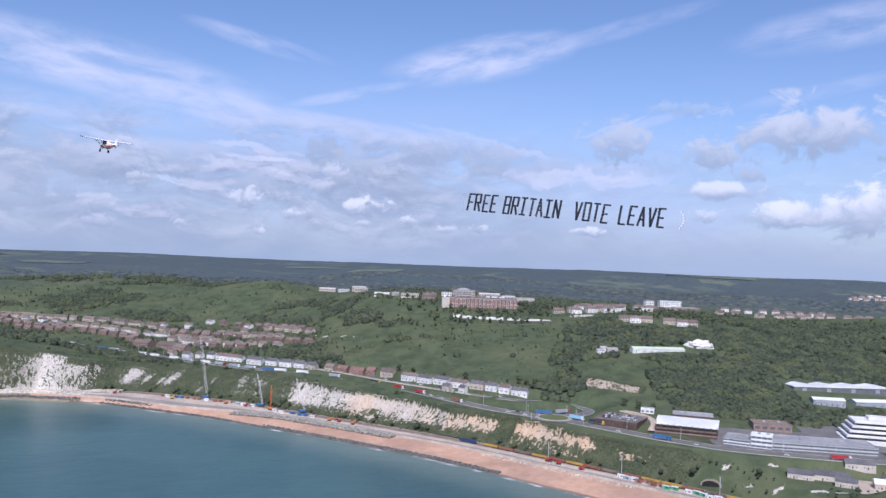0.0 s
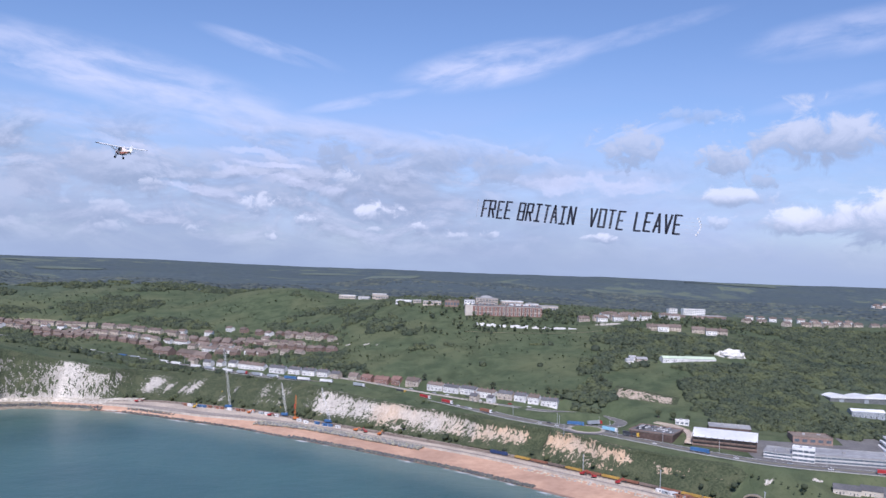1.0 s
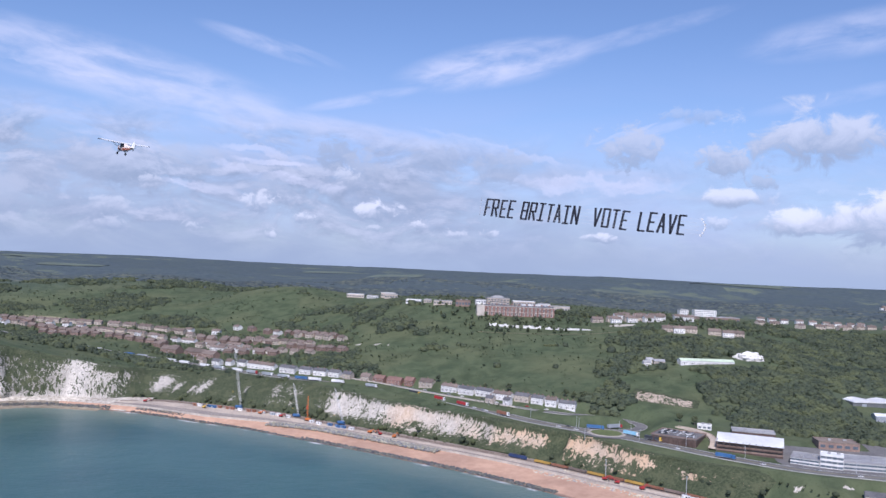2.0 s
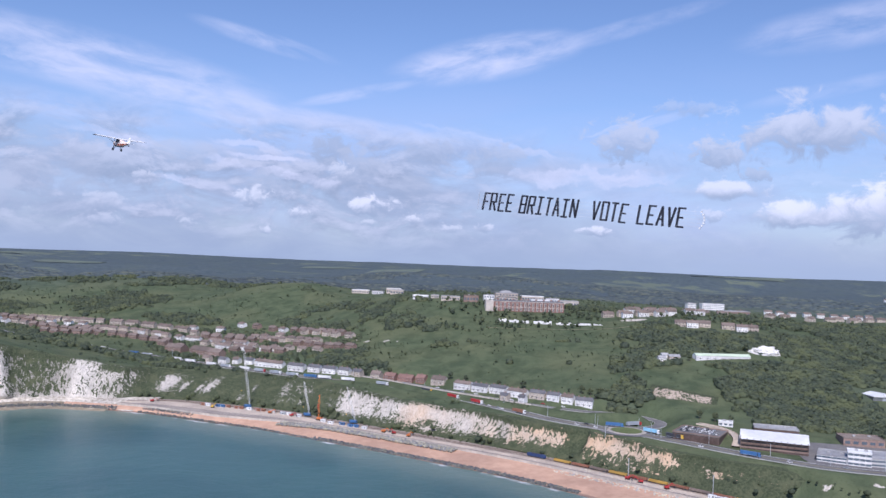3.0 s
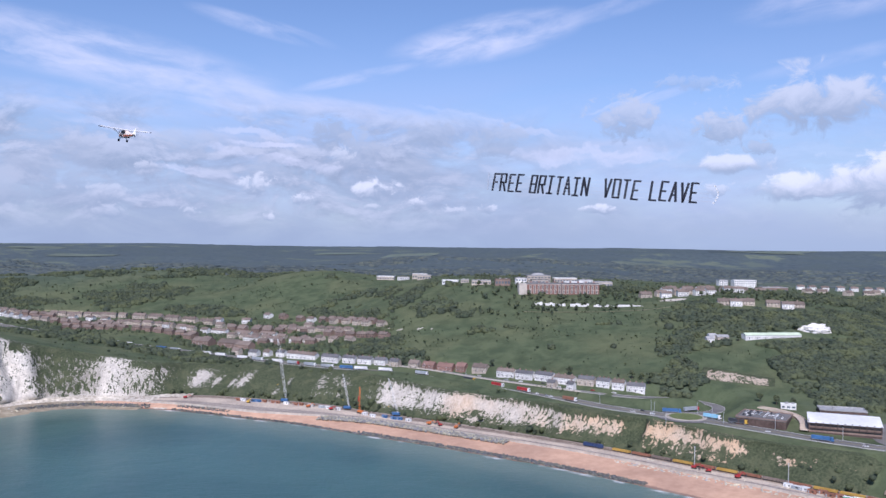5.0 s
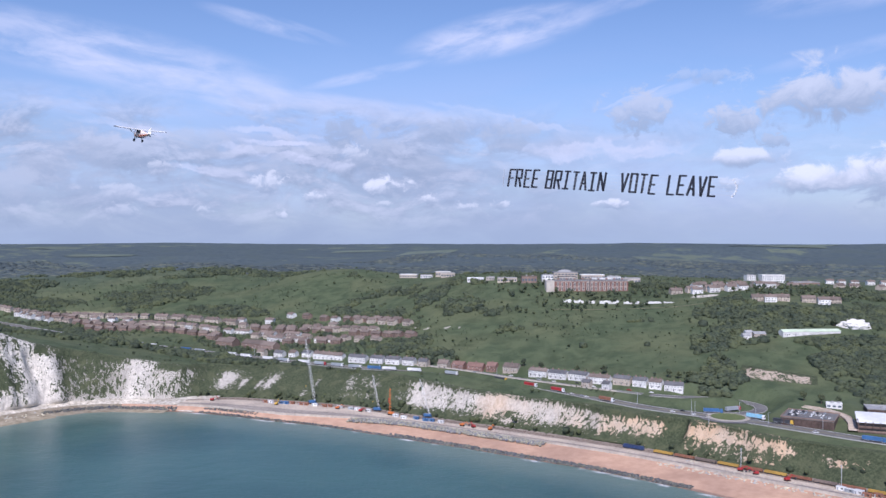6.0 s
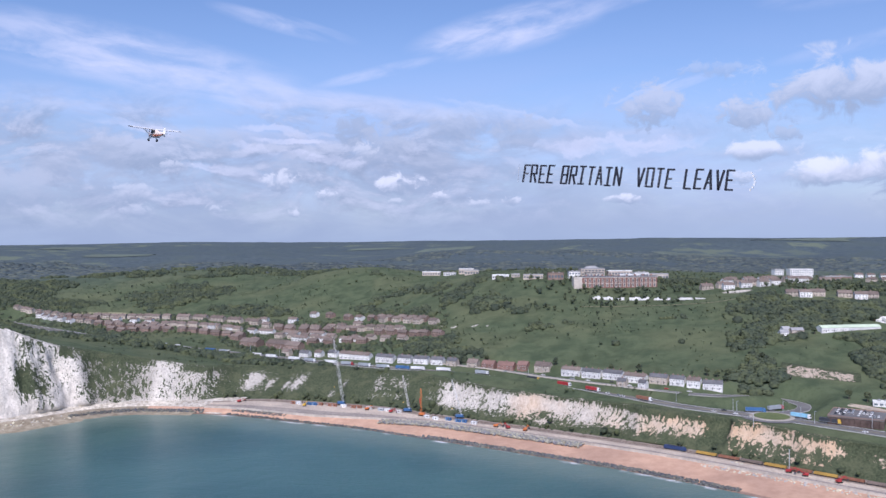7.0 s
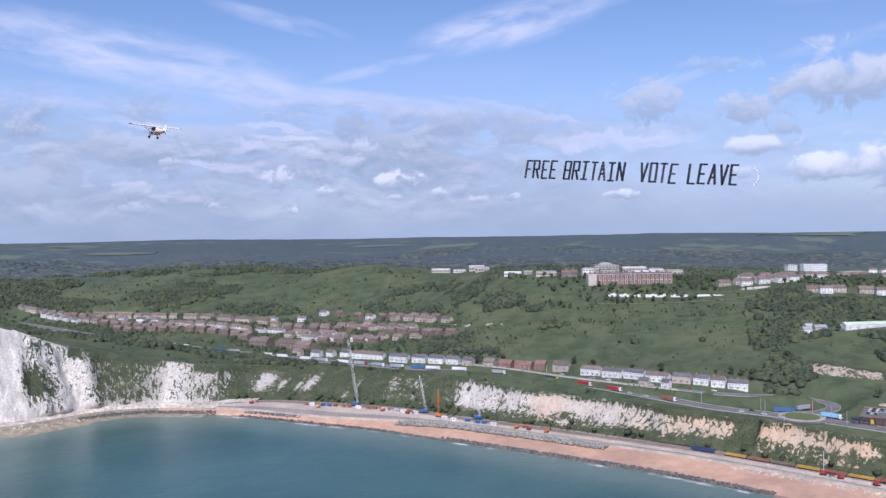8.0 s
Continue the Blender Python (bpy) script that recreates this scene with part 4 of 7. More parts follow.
def seat(x0, y0, x1, y1, depth, name=""):
    """The pose of a building whose front runs from (x0, y0) to (x1, y1), with the ground falling no lower under it."""
    turn = math.degrees(math.atan2(y1 - y0, x1 - x0))
    c, s = math.cos(radians(turn)), math.sin(radians(turn))
    n = math.hypot(x1 - x0, y1 - y0)
    pts = [(x0 + c * a * n - s * b * depth, y0 + s * a * n + c * b * depth) for a in np.linspace(0, 1, max(3, int(n / 8))) for b in (0, 0.5, 1)]
    hs = height(np.array([p[0] for p in pts]), np.array([p[1] for p in pts]))
    for p in pts:
        CLEAR.append((p[0], p[1], min(max(5.0, depth * 0.75), 9.0)))
    return pose(x0, y0, float(0.5 * hs.min() + 0.5 * np.median(hs)) + 0.1, 0, 0, turn)


def window_parts(parent, spots, w, h, frame_mat, rear=None, sash=True, glass=GLASS):
    """Windows on a front that faces -y: one built, the others copied."""
    first = None
    for x, z in spots:
        if not sash:
            if first is None:
                first = part("window", bevelled(boxed(-w / 2, w / 2, -0.06, 0.02, 0, h), 0.02), glass, parent)
                first.location = (x, 0, z)
            else:
                again(first, (x, 0, z))
        elif first is None:
            bm = bmesh.new()
            for q in ((-w / 2, -w / 2 + 0.09, 0, h), (w / 2 - 0.09, w / 2, 0, h), (-w / 2, w / 2, 0, 0.09), (-w / 2, w / 2, h - 0.09, h), (-w / 2, w / 2, h / 2 - 0.04, h / 2 + 0.04)):
                box(bm, q[0], q[1], -0.09, 0.02, q[2], q[3])
            first = part("window", bm, frame_mat, parent)
            first.location = (x, 0, z)
            pane = part("pane", boxed(-w / 2 + 0.05, w / 2 - 0.05, -0.05, 0.01, 0.05, h - 0.05), GLASS, first)
            done = pane
        else:
            twin = first.copy()
            scene.collection.objects.link(twin)
            twin.location = (x, 0, z)
            glass = done.copy()
            scene.collection.objects.link(glass)
            glass.parent = twin


def gabled_house(L, D, eaves, ridge, wall_mat, roof_mat, label, category="house", name="house", group="", bays=4, stacks=2, porch=False, gable_front=False):
    """A house at the origin: front along x facing -y, with its footing sunk into the slope."""
    ob = thing(name, label, category, group)
    bm = extruded([(0, -2.5), (D, -2.5), (D, eaves), (D / 2, ridge - 0.12), (0, eaves)], 0, L)
    bmesh.ops.transform(bm, matrix=Matrix(((0, 1, 0, 0), (1, 0, 0, 0), (0, 0, 1, 0), (0, 0, 0, 1))), verts=bm.verts)
    bmesh.ops.recalc_face_normals(bm, faces=bm.faces)
    part("wall", bm, wall_mat, ob)
    o, k = 0.35, 0.22
    rise = (ridge - eaves) / (D / 2)
    bm = extruded([(-o, eaves - o * rise), (D / 2, ridge), (D + o, eaves - o * rise), (D + o, eaves - o * rise + k), (D / 2, ridge + k), (-o, eaves - o * rise + k)], -0.3, L + 0.3)
    bmesh.ops.transform(bm, matrix=Matrix(((0, 1, 0, 0), (1, 0, 0, 0), (0, 0, 1, 0), (0, 0, 0, 1))), verts=bm.verts)
    bmesh.ops.recalc_face_normals(bm, faces=bm.faces)
    roof = part("roof", bm, roof_mat, ob)
    for i in range(stacks):
        x = L * (i + 0.5) / stacks
        bm = boxed(x - 0.7, x + 0.7, D / 2 - 0.35, D / 2 + 0.35, ridge - 0.6, ridge + 1.2)
        for px in (-0.4, 0, 0.4):
            box(bm, x + px - 0.12, x + px + 0.12, D / 2 - 0.12, D / 2 + 0.12, ridge + 1.2, ridge + 1.6)
        part("chimney", bm, BROWN_BRICK, roof)
    step = L / bays
    spots = [((i + 0.5) * step, z) for z in ((0.9, 3.4) if eaves > 4.4 else (0.9,)) for i in range(bays)]
    window_parts(ob, spots, min(1.0, step * 0.28), 1.15, WHITE_PAINT, sash=group != E_GROUP and group != R_GROUP)
    for i in range(max(1, bays // 2)):
        x = (2 * i + 1) * step
        if x + 0.5 < L:
            part("door", bevelled(boxed(x - 0.45, x + 0.45, -0.07, 0.02, 0, 2.05), 0.02), DARK_PAINT, ob)
    return ob


def row_of(model, x0, y0, x1, y1, n, L, D, jitter=0.0, rng=random.Random(3)):
    """Copies of a house set along a line, each seated on the slope."""
    dx, dy = (x1 - x0) / max(n - 1, 1), (y1 - y0) / max(n - 1, 1)
    ux, uy = (x1 - x0, y1 - y0)
    m = math.hypot(ux, uy) or 1
    ux, uy = ux / m, uy / m
    for i in range(n):
        tilt = radians(rng.uniform(-jitter, jitter) * 3)
        vx, vy = ux * math.cos(tilt) - uy * math.sin(tilt), ux * math.sin(tilt) + uy * math.cos(tilt)
        cx, cy = x0 + dx * i + rng.uniform(-1.4, 1.4) * jitter, y0 + dy * i + rng.uniform(-1.4, 1.4) * jitter
        copy_thing(model, seat(cx - vx * L / 2, cy - vy * L / 2, cx + vx * L / 2, cy + vy * L / 2, D))


def retire(model):
    """Take away a pattern that has served for copies."""
    for o in (*model.children_recursive, model):
        bpy.data.objects.remove(o)


# white terraces along the lane
for n, (x0, y0, x1, y1, wall) in enumerate(((-44, 1000, -26, 987, WHITE_WALL), (-25, 984, -8, 971, WHITE_WALL), (-6, 970, 11, 957, WHITE_WALL), (12, 954, 31, 941, WHITE_WALL),
                                            (34, 940, 49, 930, CREAM_WALL), (51, 929, 63, 922, WHITE_WALL), (65, 921, 76, 915, WHITE_WALL), (78, 914, 95, 908, WHITE_WALL))):
    L = math.hypot(x1 - x0, y1 - y0) * 0.97
    house = gabled_house(L, 8.5, 5.6, 8.3, wall, SLATE if n % 3 else BROWN_TILE, "white rendered terrace with dark roof and chimneys" if wall is WHITE_WALL else "cream rendered terrace with dark slate roof",
                         "house", "terrace", "white terraces", bays=max(4, int(L / 2.6)), stacks=3)
    house.matrix_world = seat(x0, y0, x1, y1, 8.5)
house = gabled_house(7.5, 7, 5.4, 8.2, WHITE_WALL, SLATE, "small white gabled cottage below the terraces", "house", "cottage", bays=2, stacks=1)
house.matrix_world = seat(22, 932, 28, 927.5, 7)
house = gabled_house(9, 7, 4.6, 7.4, CREAM_WALL, SLATE, "small cream cottage with slate roof", "house", "cottage", bays=2, stacks=1)
house.matrix_world = seat(4, 946, 11, 941, 7)
# white terraces by the trunk road
for n, (x0, y0, x1, y1) in enumerate(((-296, 1133, -256, 1111), (-249, 1105, -227, 1094), (-222, 1092, -206, 1085), (-203, 1084, -186, 1077), (-183, 1076, -169, 1070), (-165, 1068, -154, 1062))):
    L = math.hypot(x1 - x0, y1 - y0) * 0.96
    house = gabled_house(L, 8.5, 5.6, 8.6, WHITE_WALL if n < 5 else CREAM_WALL, SLATE if n else BROWN_TILE, "white terrace beside the trunk road, slate roofed", "house", "terrace", "roadside terraces",
                         bays=max(3, int(L / 3)), stacks=max(2, int(L / 8)))
    house.matrix_world = seat(x0, y0, x1, y1, 8.5)
for n, (x, y, L, wall, roof) in enumerate(((-352, 1168, 14, WHITE_WALL, SLATE), (-331, 1158, 10, WHITE_WALL, BROWN_TILE), (-312, 1146, 13, WHITE_WALL, SLATE), (-378, 1186, 12, CREAM_WALL, BROWN_TILE))):
    house = gabled_house(L, 8, 5.4, 8.6, wall, roof, "detached pale house above the trunk road", "house", "house", "roadside houses", bays=3, stacks=1)
    house.matrix_world = seat(x, y, x + L * 0.87, y - L * 0.49, 8)
# red brick houses
for n, (x0, y0, x1, y1, wall, roof) in enumerate(((-142, 1058, -131, 1053, CREAM_WALL, BROWN_TILE), (-126, 1050, -113, 1043, RED_BRICK, RED_TILE), (-109, 1042, -92, 1034, RED_BRICK, RED_TILE),
                                                  (-70, 1023, -55, 1014, CREAM_WALL, BROWN_TILE), (-88, 1035, -78, 1029, RED_BRICK, RED_TILE))):
    L = math.hypot(x1 - x0, y1 - y0)
    house = gabled_house(L, 10, 5.0, 8.8, wall, roof, "red brick house with steep tiled roof" if wall is RED_BRICK else "buff house with steep brown roof", "house", "house", "brick houses", bays=4, stacks=1)
    house.matrix_world = seat(x0, y0, x1, y1, 10)

# the housing estate in the valley
semi = gabled_house(13.5, 8, 5.0, 7.6, CREAM_WALL, BROWN_TILE, "cream semi-detached house with brown tiled roof", "house", "house", E_GROUP, bays=4, stacks=1)
brick = gabled_house(14.5, 8, 5.0, 7.8, BROWN_BRICK, BROWN_TILE, "brown brick house with tiled roof", "house", "house", E_GROUP, bays=4, stacks=1)
pale = gabled_house(13, 8.5, 5.4, 8.0, WHITE_WALL, BROWN_TILE, "white rendered house with brown tiled roof", "house", "house", E_GROUP, bays=4, stacks=1)
long_brick = gabled_house(25, 9, 5.2, 8.4, CREAM_WALL, BROWN_TILE, "long buff terrace with brown tiled roof", "house", "terrace", E_GROUP, bays=9, stacks=3)
long_pale = gabled_house(27, 8, 5.0, 7.4, WHITE_WALL, BROWN_TILE, "long white-fronted terrace with brown roof", "house", "terrace", E_GROUP, bays=10, stacks=3)
row_of(long_brick, -588, 1424, -466, 1372, 5, 25, 9)
row_of(semi, -742, 1460, -622, 1438, 9, 10.5, 8, 1.0)
row_of(brick, -722, 1422, -604, 1372, 7, 12, 8, 1.5)
row_of(pale, -700, 1440, -640, 1420, 3, 13, 8, 1.5)
row_of(brick, -690, 1388, -585, 1348, 6, 12, 8, 1.5)
row_of(semi, -572, 1375, -480, 1335, 6, 10.5, 8, 1.5)
row_of(brick, -560, 1335, -468, 1300, 6, 12, 8, 1.5)
row_of(pale, -448, 1378, -402, 1366, 2, 13, 8, 2.0)
row_of(pale, -372, 1378, -296, 1318, 2, 22, 8, 0.5)
row_of(brick, -350, 1366, -320, 1340, 2, 12, 8, 1.0)
row_of(semi, -440, 1350, -300, 1290, 8, 10.5, 8, 2.0)
row_of(long_pale, -432, 1318, -352, 1278, 3, 27, 8)
row_of(brick, -280, 1308, -206, 1238, 6, 12, 8, 2.0)
row_of(semi, -318, 1284, -236, 1226, 7, 10.5, 8, 2.0)
row_of(long_pale, -372, 1262, -300, 1222, 3, 27, 8)
row_of(brick, -262, 1228, -182, 1166, 6, 12, 8, 2.0)
row_of(semi, -290, 1226, -226, 1178, 4, 10.5, 8, 2.0)
row_of(brick, -470, 1290, -436, 1272, 2, 12, 8, 2.0)
row_of(brick, -420, 1336, -300, 1268, 7, 12, 8, 2.0)
row_of(semi, -262, 1284, -192, 1218, 5, 10.5, 8, 2.0)
row_of(semi, -760, 1436, -690, 1418, 5, 10.5, 8, 2.0)
row_of(semi, -905, 1512, -800, 1464, 7, 10.5, 8, 2.0)
row_of(pale, -842, 1468, -775, 1430, 5, 10.5, 8, 2.0)
row_of(brick, -790, 1462, -742, 1448, 4, 12, 8, 2.0)
row_of(semi, -640, 1404, -560, 1374, 6, 10.5, 8, 2.0)
row_of(pale, -520, 1352, -455, 1322, 3, 13, 8, 2.0)
row_of(semi, -410, 1292, -330, 1250, 5, 10.5, 8, 2.0)
row_of(brick, -350, 1240, -280, 1205, 4, 12, 8, 2.0)
for m_ in (semi, brick, pale, long_brick, long_pale):
    retire(m_)
for n, (x, y, L, D) in enumerate(((-452, 1258, 30, 16), (-412, 1240, 34, 18), (-382, 1222, 22, 14))):
    hall = gabled_house(L, D, 6.0, 10.5, BROWN_BRICK, BROWN_TILE, "large brown school hall with broad tiled roof", "hall", "hall", "school halls", bays=6, stacks=0)
    hall.matrix_world = seat(x, y, x + L * 0.88, y - L * 0.47, D)


def flat_block(L, D, H, wall_mat, roof_mat, label, category="building", name="building", group="", floors=2, bays=6, parapet=0.6, wide=0.62, tall=0.4):
    """A flat-roofed block with bands of windows."""
    ob = thing(name, label, category, group)
    part("wall", boxed(0, L, 0, D, -3, H), wall_mat, ob)
    bm = boxed(-0.2, L + 0.2, -0.2, D + 0.2, H, H + 0.3)
    for q in ((-0.2, L + 0.2, -0.2, 0.15), (-0.2, L + 0.2, D - 0.15, D + 0.2), (-0.2, 0.15, 0.15, D - 0.15), (L - 0.15, L + 0.2, 0.15, D - 0.15)):
        box(bm, *q, H + 0.3, H + 0.3 + parapet)
    roof = part("roof", bm, roof_mat, ob)
    part("roof_vent", bevelled(boxed(L * 0.3, L * 0.3 + 2.4, D * 0.45, D * 0.45 + 2, H + 0.3, H + 1.9), 0.1), GREY_ROOF, roof)
    part("roof_vent", bevelled(boxed(L * 0.7, L * 0.7 + 3.0, D * 0.6, D * 0.6 + 2, H + 0.3, H + 1.5), 0.1), GREY_ROOF, roof)
    storey = H / floors
    window_parts(ob, [((i + 0.5) * L / bays, (k + 0.28) * storey) for k in range(floors) for i in range(bays)], L / bays * wide, storey * tall, WHITE_PAINT, sash=False, glass=TINTED_GLASS)
    return ob


def set_block(x0, y0, x1, y1, D, H, *args, **more):
    ob = flat_block(math.hypot(x1 - x0, y1 - y0), D, H, *args, **more)
    ob.matrix_world = seat(x0, y0, x1, y1, D)
    return ob


# the citadel on the ridge
citadel = thing("barracks", "long weathered brick barracks with stone-framed windows", "barracks")
CL = 109.0
for a, b in ((6, 54.5), (55.5, CL)):
    part("wall", boxed(a, b, 0, 14, -4, 13.2), PINK_BRICK, citadel)
part("pavilion", bevelled(boxed(-5, 6, -1.0, 15, -4, 14.2), 0.1), STONE, citadel, "grey stone end pavilion")
part("dividing_pier", boxed(54.5, 55.5, -0.6, 14.2, -4, 14.4), DARK_STONE, citadel)
part("cornice", boxed(6, CL + 0.4, -0.4, 14.4, 13.2, 13.9), STONE, citadel)
part("string_course", boxed(6, CL, -0.15, 0.0, 5.6, 6.0), STONE, citadel)
bm = extruded([(0.6, 13.9), (13.4, 13.9), (10, 15.6), (4, 15.6)], 6, CL)
bmesh.ops.transform(bm, matrix=Matrix(((0, 1, 0, 0), (1, 0, 0, 0), (0, 0, 1, 0), (0, 0, 0, 1))), verts=bm.verts)
bmesh.ops.recalc_face_normals(bm, faces=bm.faces)
croof = part("roof", bm, SLATE, citadel)
for i in range(9):
    part("chimney", boxed(12 + i * 11.2, 14.4 + i * 11.2, 6, 8, 15, 17.6), RED_BRICK, croof)
bay_mesh = None
for i in range(17):
    x = 11 + i * 5.9
    for z in (1.0, 7.2):
        if bay_mesh is None:
            bm = bmesh.new()
            for q in ((-1.5, -1.0, 0, 4.2), (1.0, 1.5, 0, 4.2), (-1.5, 1.5, 4.2, 4.8), (-1.5, 1.5, -0.4, 0)):
                box(bm, q[0], q[1], -0.28, 0.02, q[2], q[3])
            bay_mesh = part("window", bm, STONE, citadel)
            bay_mesh.location = (x, 0, z)
            pane_ = part("pane", boxed(-1.0, 1.0, -0.1, 0.01, 0, 4.2), surface("old_glass", (0.10, 0.10, 0.11), (0.2, 0.19, 0.19), 1.0, 0.2), bay_mesh)
        else:
            twin = bay_mesh.copy()
            scene.collection.objects.link(twin)
            twin.location = (x, 0, z)
            g = pane_.copy()
            scene.collection.objects.link(g)
            g.parent = twin
citadel.matrix_world = seat(6, 1279, 114, 1288, 14)
# buildings about the citadel
set_block(22, 1312, 46, 1314, 12, 13, STONE, SLATE, "square stone tower block behind the barracks", name="stone_block", floors=3, bays=5)
dome_house = set_block(18, 1338, 52, 1341, 20, 14, CREAM_WALL, GREY_ROOF, "pale hall with a low grey dome", name="hall", floors=3, bays=7)
bm = bmesh.new()
bmesh.ops.create_uvsphere(bm, u_segments=20, v_segments=10, radius=1)
bmesh.ops.bisect_plane(bm, geom=list(bm.verts) + list(bm.edges) + list(bm.faces), plane_co=(0, 0, 0.02), plane_no=(0, 0, -1), clear_outer=True)
bmesh.ops.transform(bm, matrix=Matrix.Translation((17, 10, 14.3)) @ Matrix.Diagonal((11, 7, 4.2, 1)), verts=bm.verts)
part("dome", bm, GREY_ROOF, dome_house, flat=False)
for n, (x0, y0, x1, y1, D, H, wall, roof, label) in enumerate((
        (58, 1345, 92, 1348, 16, 12.5, CREAM_WALL, WHITE_ROOF, "long pale block with white flat roof"), (70, 1320, 98, 1322, 14, 11, WHITE_WALL, WHITE_ROOF, "white two-storey block beside the barracks"),
        (96, 1350, 116, 1352, 12, 12, WHITE_WALL, GREY_ROOF, "white flat-roofed block on the ridge"), (102, 1318, 120, 1320, 10, 10, CREAM_WALL, GREY_ROOF, "buff service block on the ridge"),
        (0, 1330, 16, 1331, 12, 10, WHITE_WALL, GREY_ROOF, "small white block beside the hall"), (-30, 1325, -8, 1326, 12, 9, BROWN_BRICK, BROWN_TILE, "low brown brick block on the ridge"),
        (-64, 1340, -36, 1338, 12, 6, CREAM_WALL, GREY_ROOF, "low buff shed on the ridge"), (120, 1375, 150, 1378, 14, 9, STONE, GREY_ROOF, "long stone-coloured block on the ridge"),
        (-108, 1366, -84, 1364, 14, 5, WHITE_WALL, WHITE_ROOF, "white roofed sports hall on the hill crest"), (-80, 1362, -68, 1361, 8, 4, CREAM_WALL, GREY_ROOF, "small shed on the hill crest"),
        (-222, 1542, -192, 1540, 14, 5.2, CREAM_WALL, WHITE_ROOF, "low pale block on the far crest"), (-186, 1532, -166, 1530, 12, 4.6, WHITE_WALL, GREY_ROOF, "white block on the far crest"),
        (-160, 1520, -136, 1518, 12, 8, CREAM_WALL, WHITE_ROOF, "buff block with white roof on the crest"), (-150, 1470, -128, 1468, 12, 7, CREAM_WALL, GREY_ROOF, "low buff crest block"))):
    set_block(x0, y0, x1, y1, D, H, wall, roof, label, name="block", group="ridge blocks", floors=max(1, int(H / 5)), bays=max(3, int((x1 - x0) / 4)))
# ridge-top housing
r_pale = gabled_house(14, 9, 6, 9, WHITE_WALL, BROWN_TILE, "white ridge-top house with brown roof", "house", "house", R_GROUP, bays=4, stacks=1)
r_brown = gabled_house(16, 9, 5, 8.4, CREAM_WALL, BROWN_TILE, "buff ridge-top house with brown roof", "house", "house", R_GROUP, bays=4, stacks=1)
row_of(r_brown, 176, 1252, 260, 1262, 5, 16, 9, 3)
row_of(r_pale, 196, 1238, 262, 1246, 4, 14, 9, 3)
row_of(r_pale, 212, 1282, 320, 1300, 6, 14, 9, 4)
row_of(r_brown, 230, 1320, 360, 1340, 6, 16, 9, 4)
row_of(r_brown, 250, 1158, 338, 1146, 4, 18, 9, 0.8)
row_of(r_pale, 262, 1150, 322, 1142, 2, 14, 9, 0.8)
row_of(r_brown, 430, 1440, 620, 1480, 6, 16, 9, 9)
row_of(r_pale, 560, 1700, 760, 1690, 9, 14, 9, 4)
row_of(r_brown, 640, 1560, 820, 1580, 8, 16, 9, 4)
row_of(r_pale, 1150, 2400, 1390, 2380, 11, 14, 9, 5)
row_of(r_pale, 1180, 2440, 1420, 2430, 11, 14, 9, 5)
row_of(r_brown, 1140, 2340, 1380, 2330, 11, 16, 9, 5)
for m_ in (r_pale, r_brown):
    retire(m_)
set_block(420, 1640, 462, 1645, 14, 13, WHITE_WALL, WHITE_ROOF, "tall white block on the distant ridge", name="block", floors=4, bays=10)
set_block(390, 1630, 406, 1632, 14, 10, WHITE_WALL, GREY_ROOF, "white block on the distant ridge", name="block", floors=3, bays=4)
set_block(385, 1400, 425, 1404, 20, 8, BROWN_BRICK, GREY_ROOF, "low brown hall on the ridge", name="hall", floors=1, bays=8)


# white retaining walls under the barracks
def retaining_wall(x0, y0, x1, y1, H):
    ob = thing("retaining_wall", "whitewashed broken retaining wall on the hillside", "wall", "white walls")
    L = math.hypot(x1 - x0, y1 - y0)
    rng = random.Random(int(x0 * 7))
    n = max(2, int(L / 3.2))
    for i in range(n):
        h = H * rng.choice((0.45, 0.65, 0.8, 0.9, 1.0))
        part("wall_panel", bevelled(boxed(i * L / n, (i + 1) * L / n - 0.12, rng.uniform(-0.2, 0.2), 0.9, -3, h), 0.08), WHITE_WALL, ob)
    ob.matrix_world = seat(x0, y0, x1, y1, 1)


for q in ((15, 1227, 44, 1219, 4.6), (46, 1219, 58, 1216, 3.4), (64, 1214, 88, 1209, 4.2), (94, 1209, 120, 1203, 3.2), (122, 1202, 156, 1193, 2.6)):
    retaining_wall(*q)
# works on the wooded slope
shed = gabled_house(66, 11, 4.2, 6.4, WHITE_WALL, GREEN_ROOF, "long white shed with pale green roof among trees", "shed", "long_shed", bays=14, stacks=0)
shed.matrix_world = seat(233, 1031, 298, 1040, 11)
for x, y, L, wall in ((190, 1030, 9, WHITE_WALL), (203, 1034, 13, CREAM_WALL), (196, 1040, 8, WHITE_WALL)):
    house = gabled_house(L, 7, 3.6, 5.8, wall, GREY_ROOF, "small pale hut on the wooded slope", "hut", "hut", "slope huts", bays=3, stacks=0)
    house.matrix_world = seat(x, y, x + L, y + 1, 7)

# ---- harbour-side buildings beyond the roundabout ----
deck = thing("car_park_deck", "dark brick parking deck with cars on its roof", "car park")
part("wall", boxed(0, 40, 0, 36, -5, 4.6), DARK_FRAME, deck)
part("roof_deck", boxed(-0.4, 40.4, -0.4, 36.4, 4.6, 5.1), ASPHALT, deck)
for q in ((-0.4, 40.4, -0.4, 0), (-0.4, 40.4, 36, 36.4), (-0.4, 0, 0, 36), (40, 40.4, 0, 36)):
    part("parapet", boxed(*q, 5.1, 6.0), BROWN_BRICK, deck)
for i in range(9):
    part("buttress", boxed(2 + i * 4.4, 2.8 + i * 4.4, -0.9, 0, -3, 4.6), DARK_FRAME, deck)
for i in range(13):
    part("bay_line", boxed(3 + i * 2.8, 3.12 + i * 2.8, 14, 19, 5.1, 5.115), PAINT_LINE, deck)
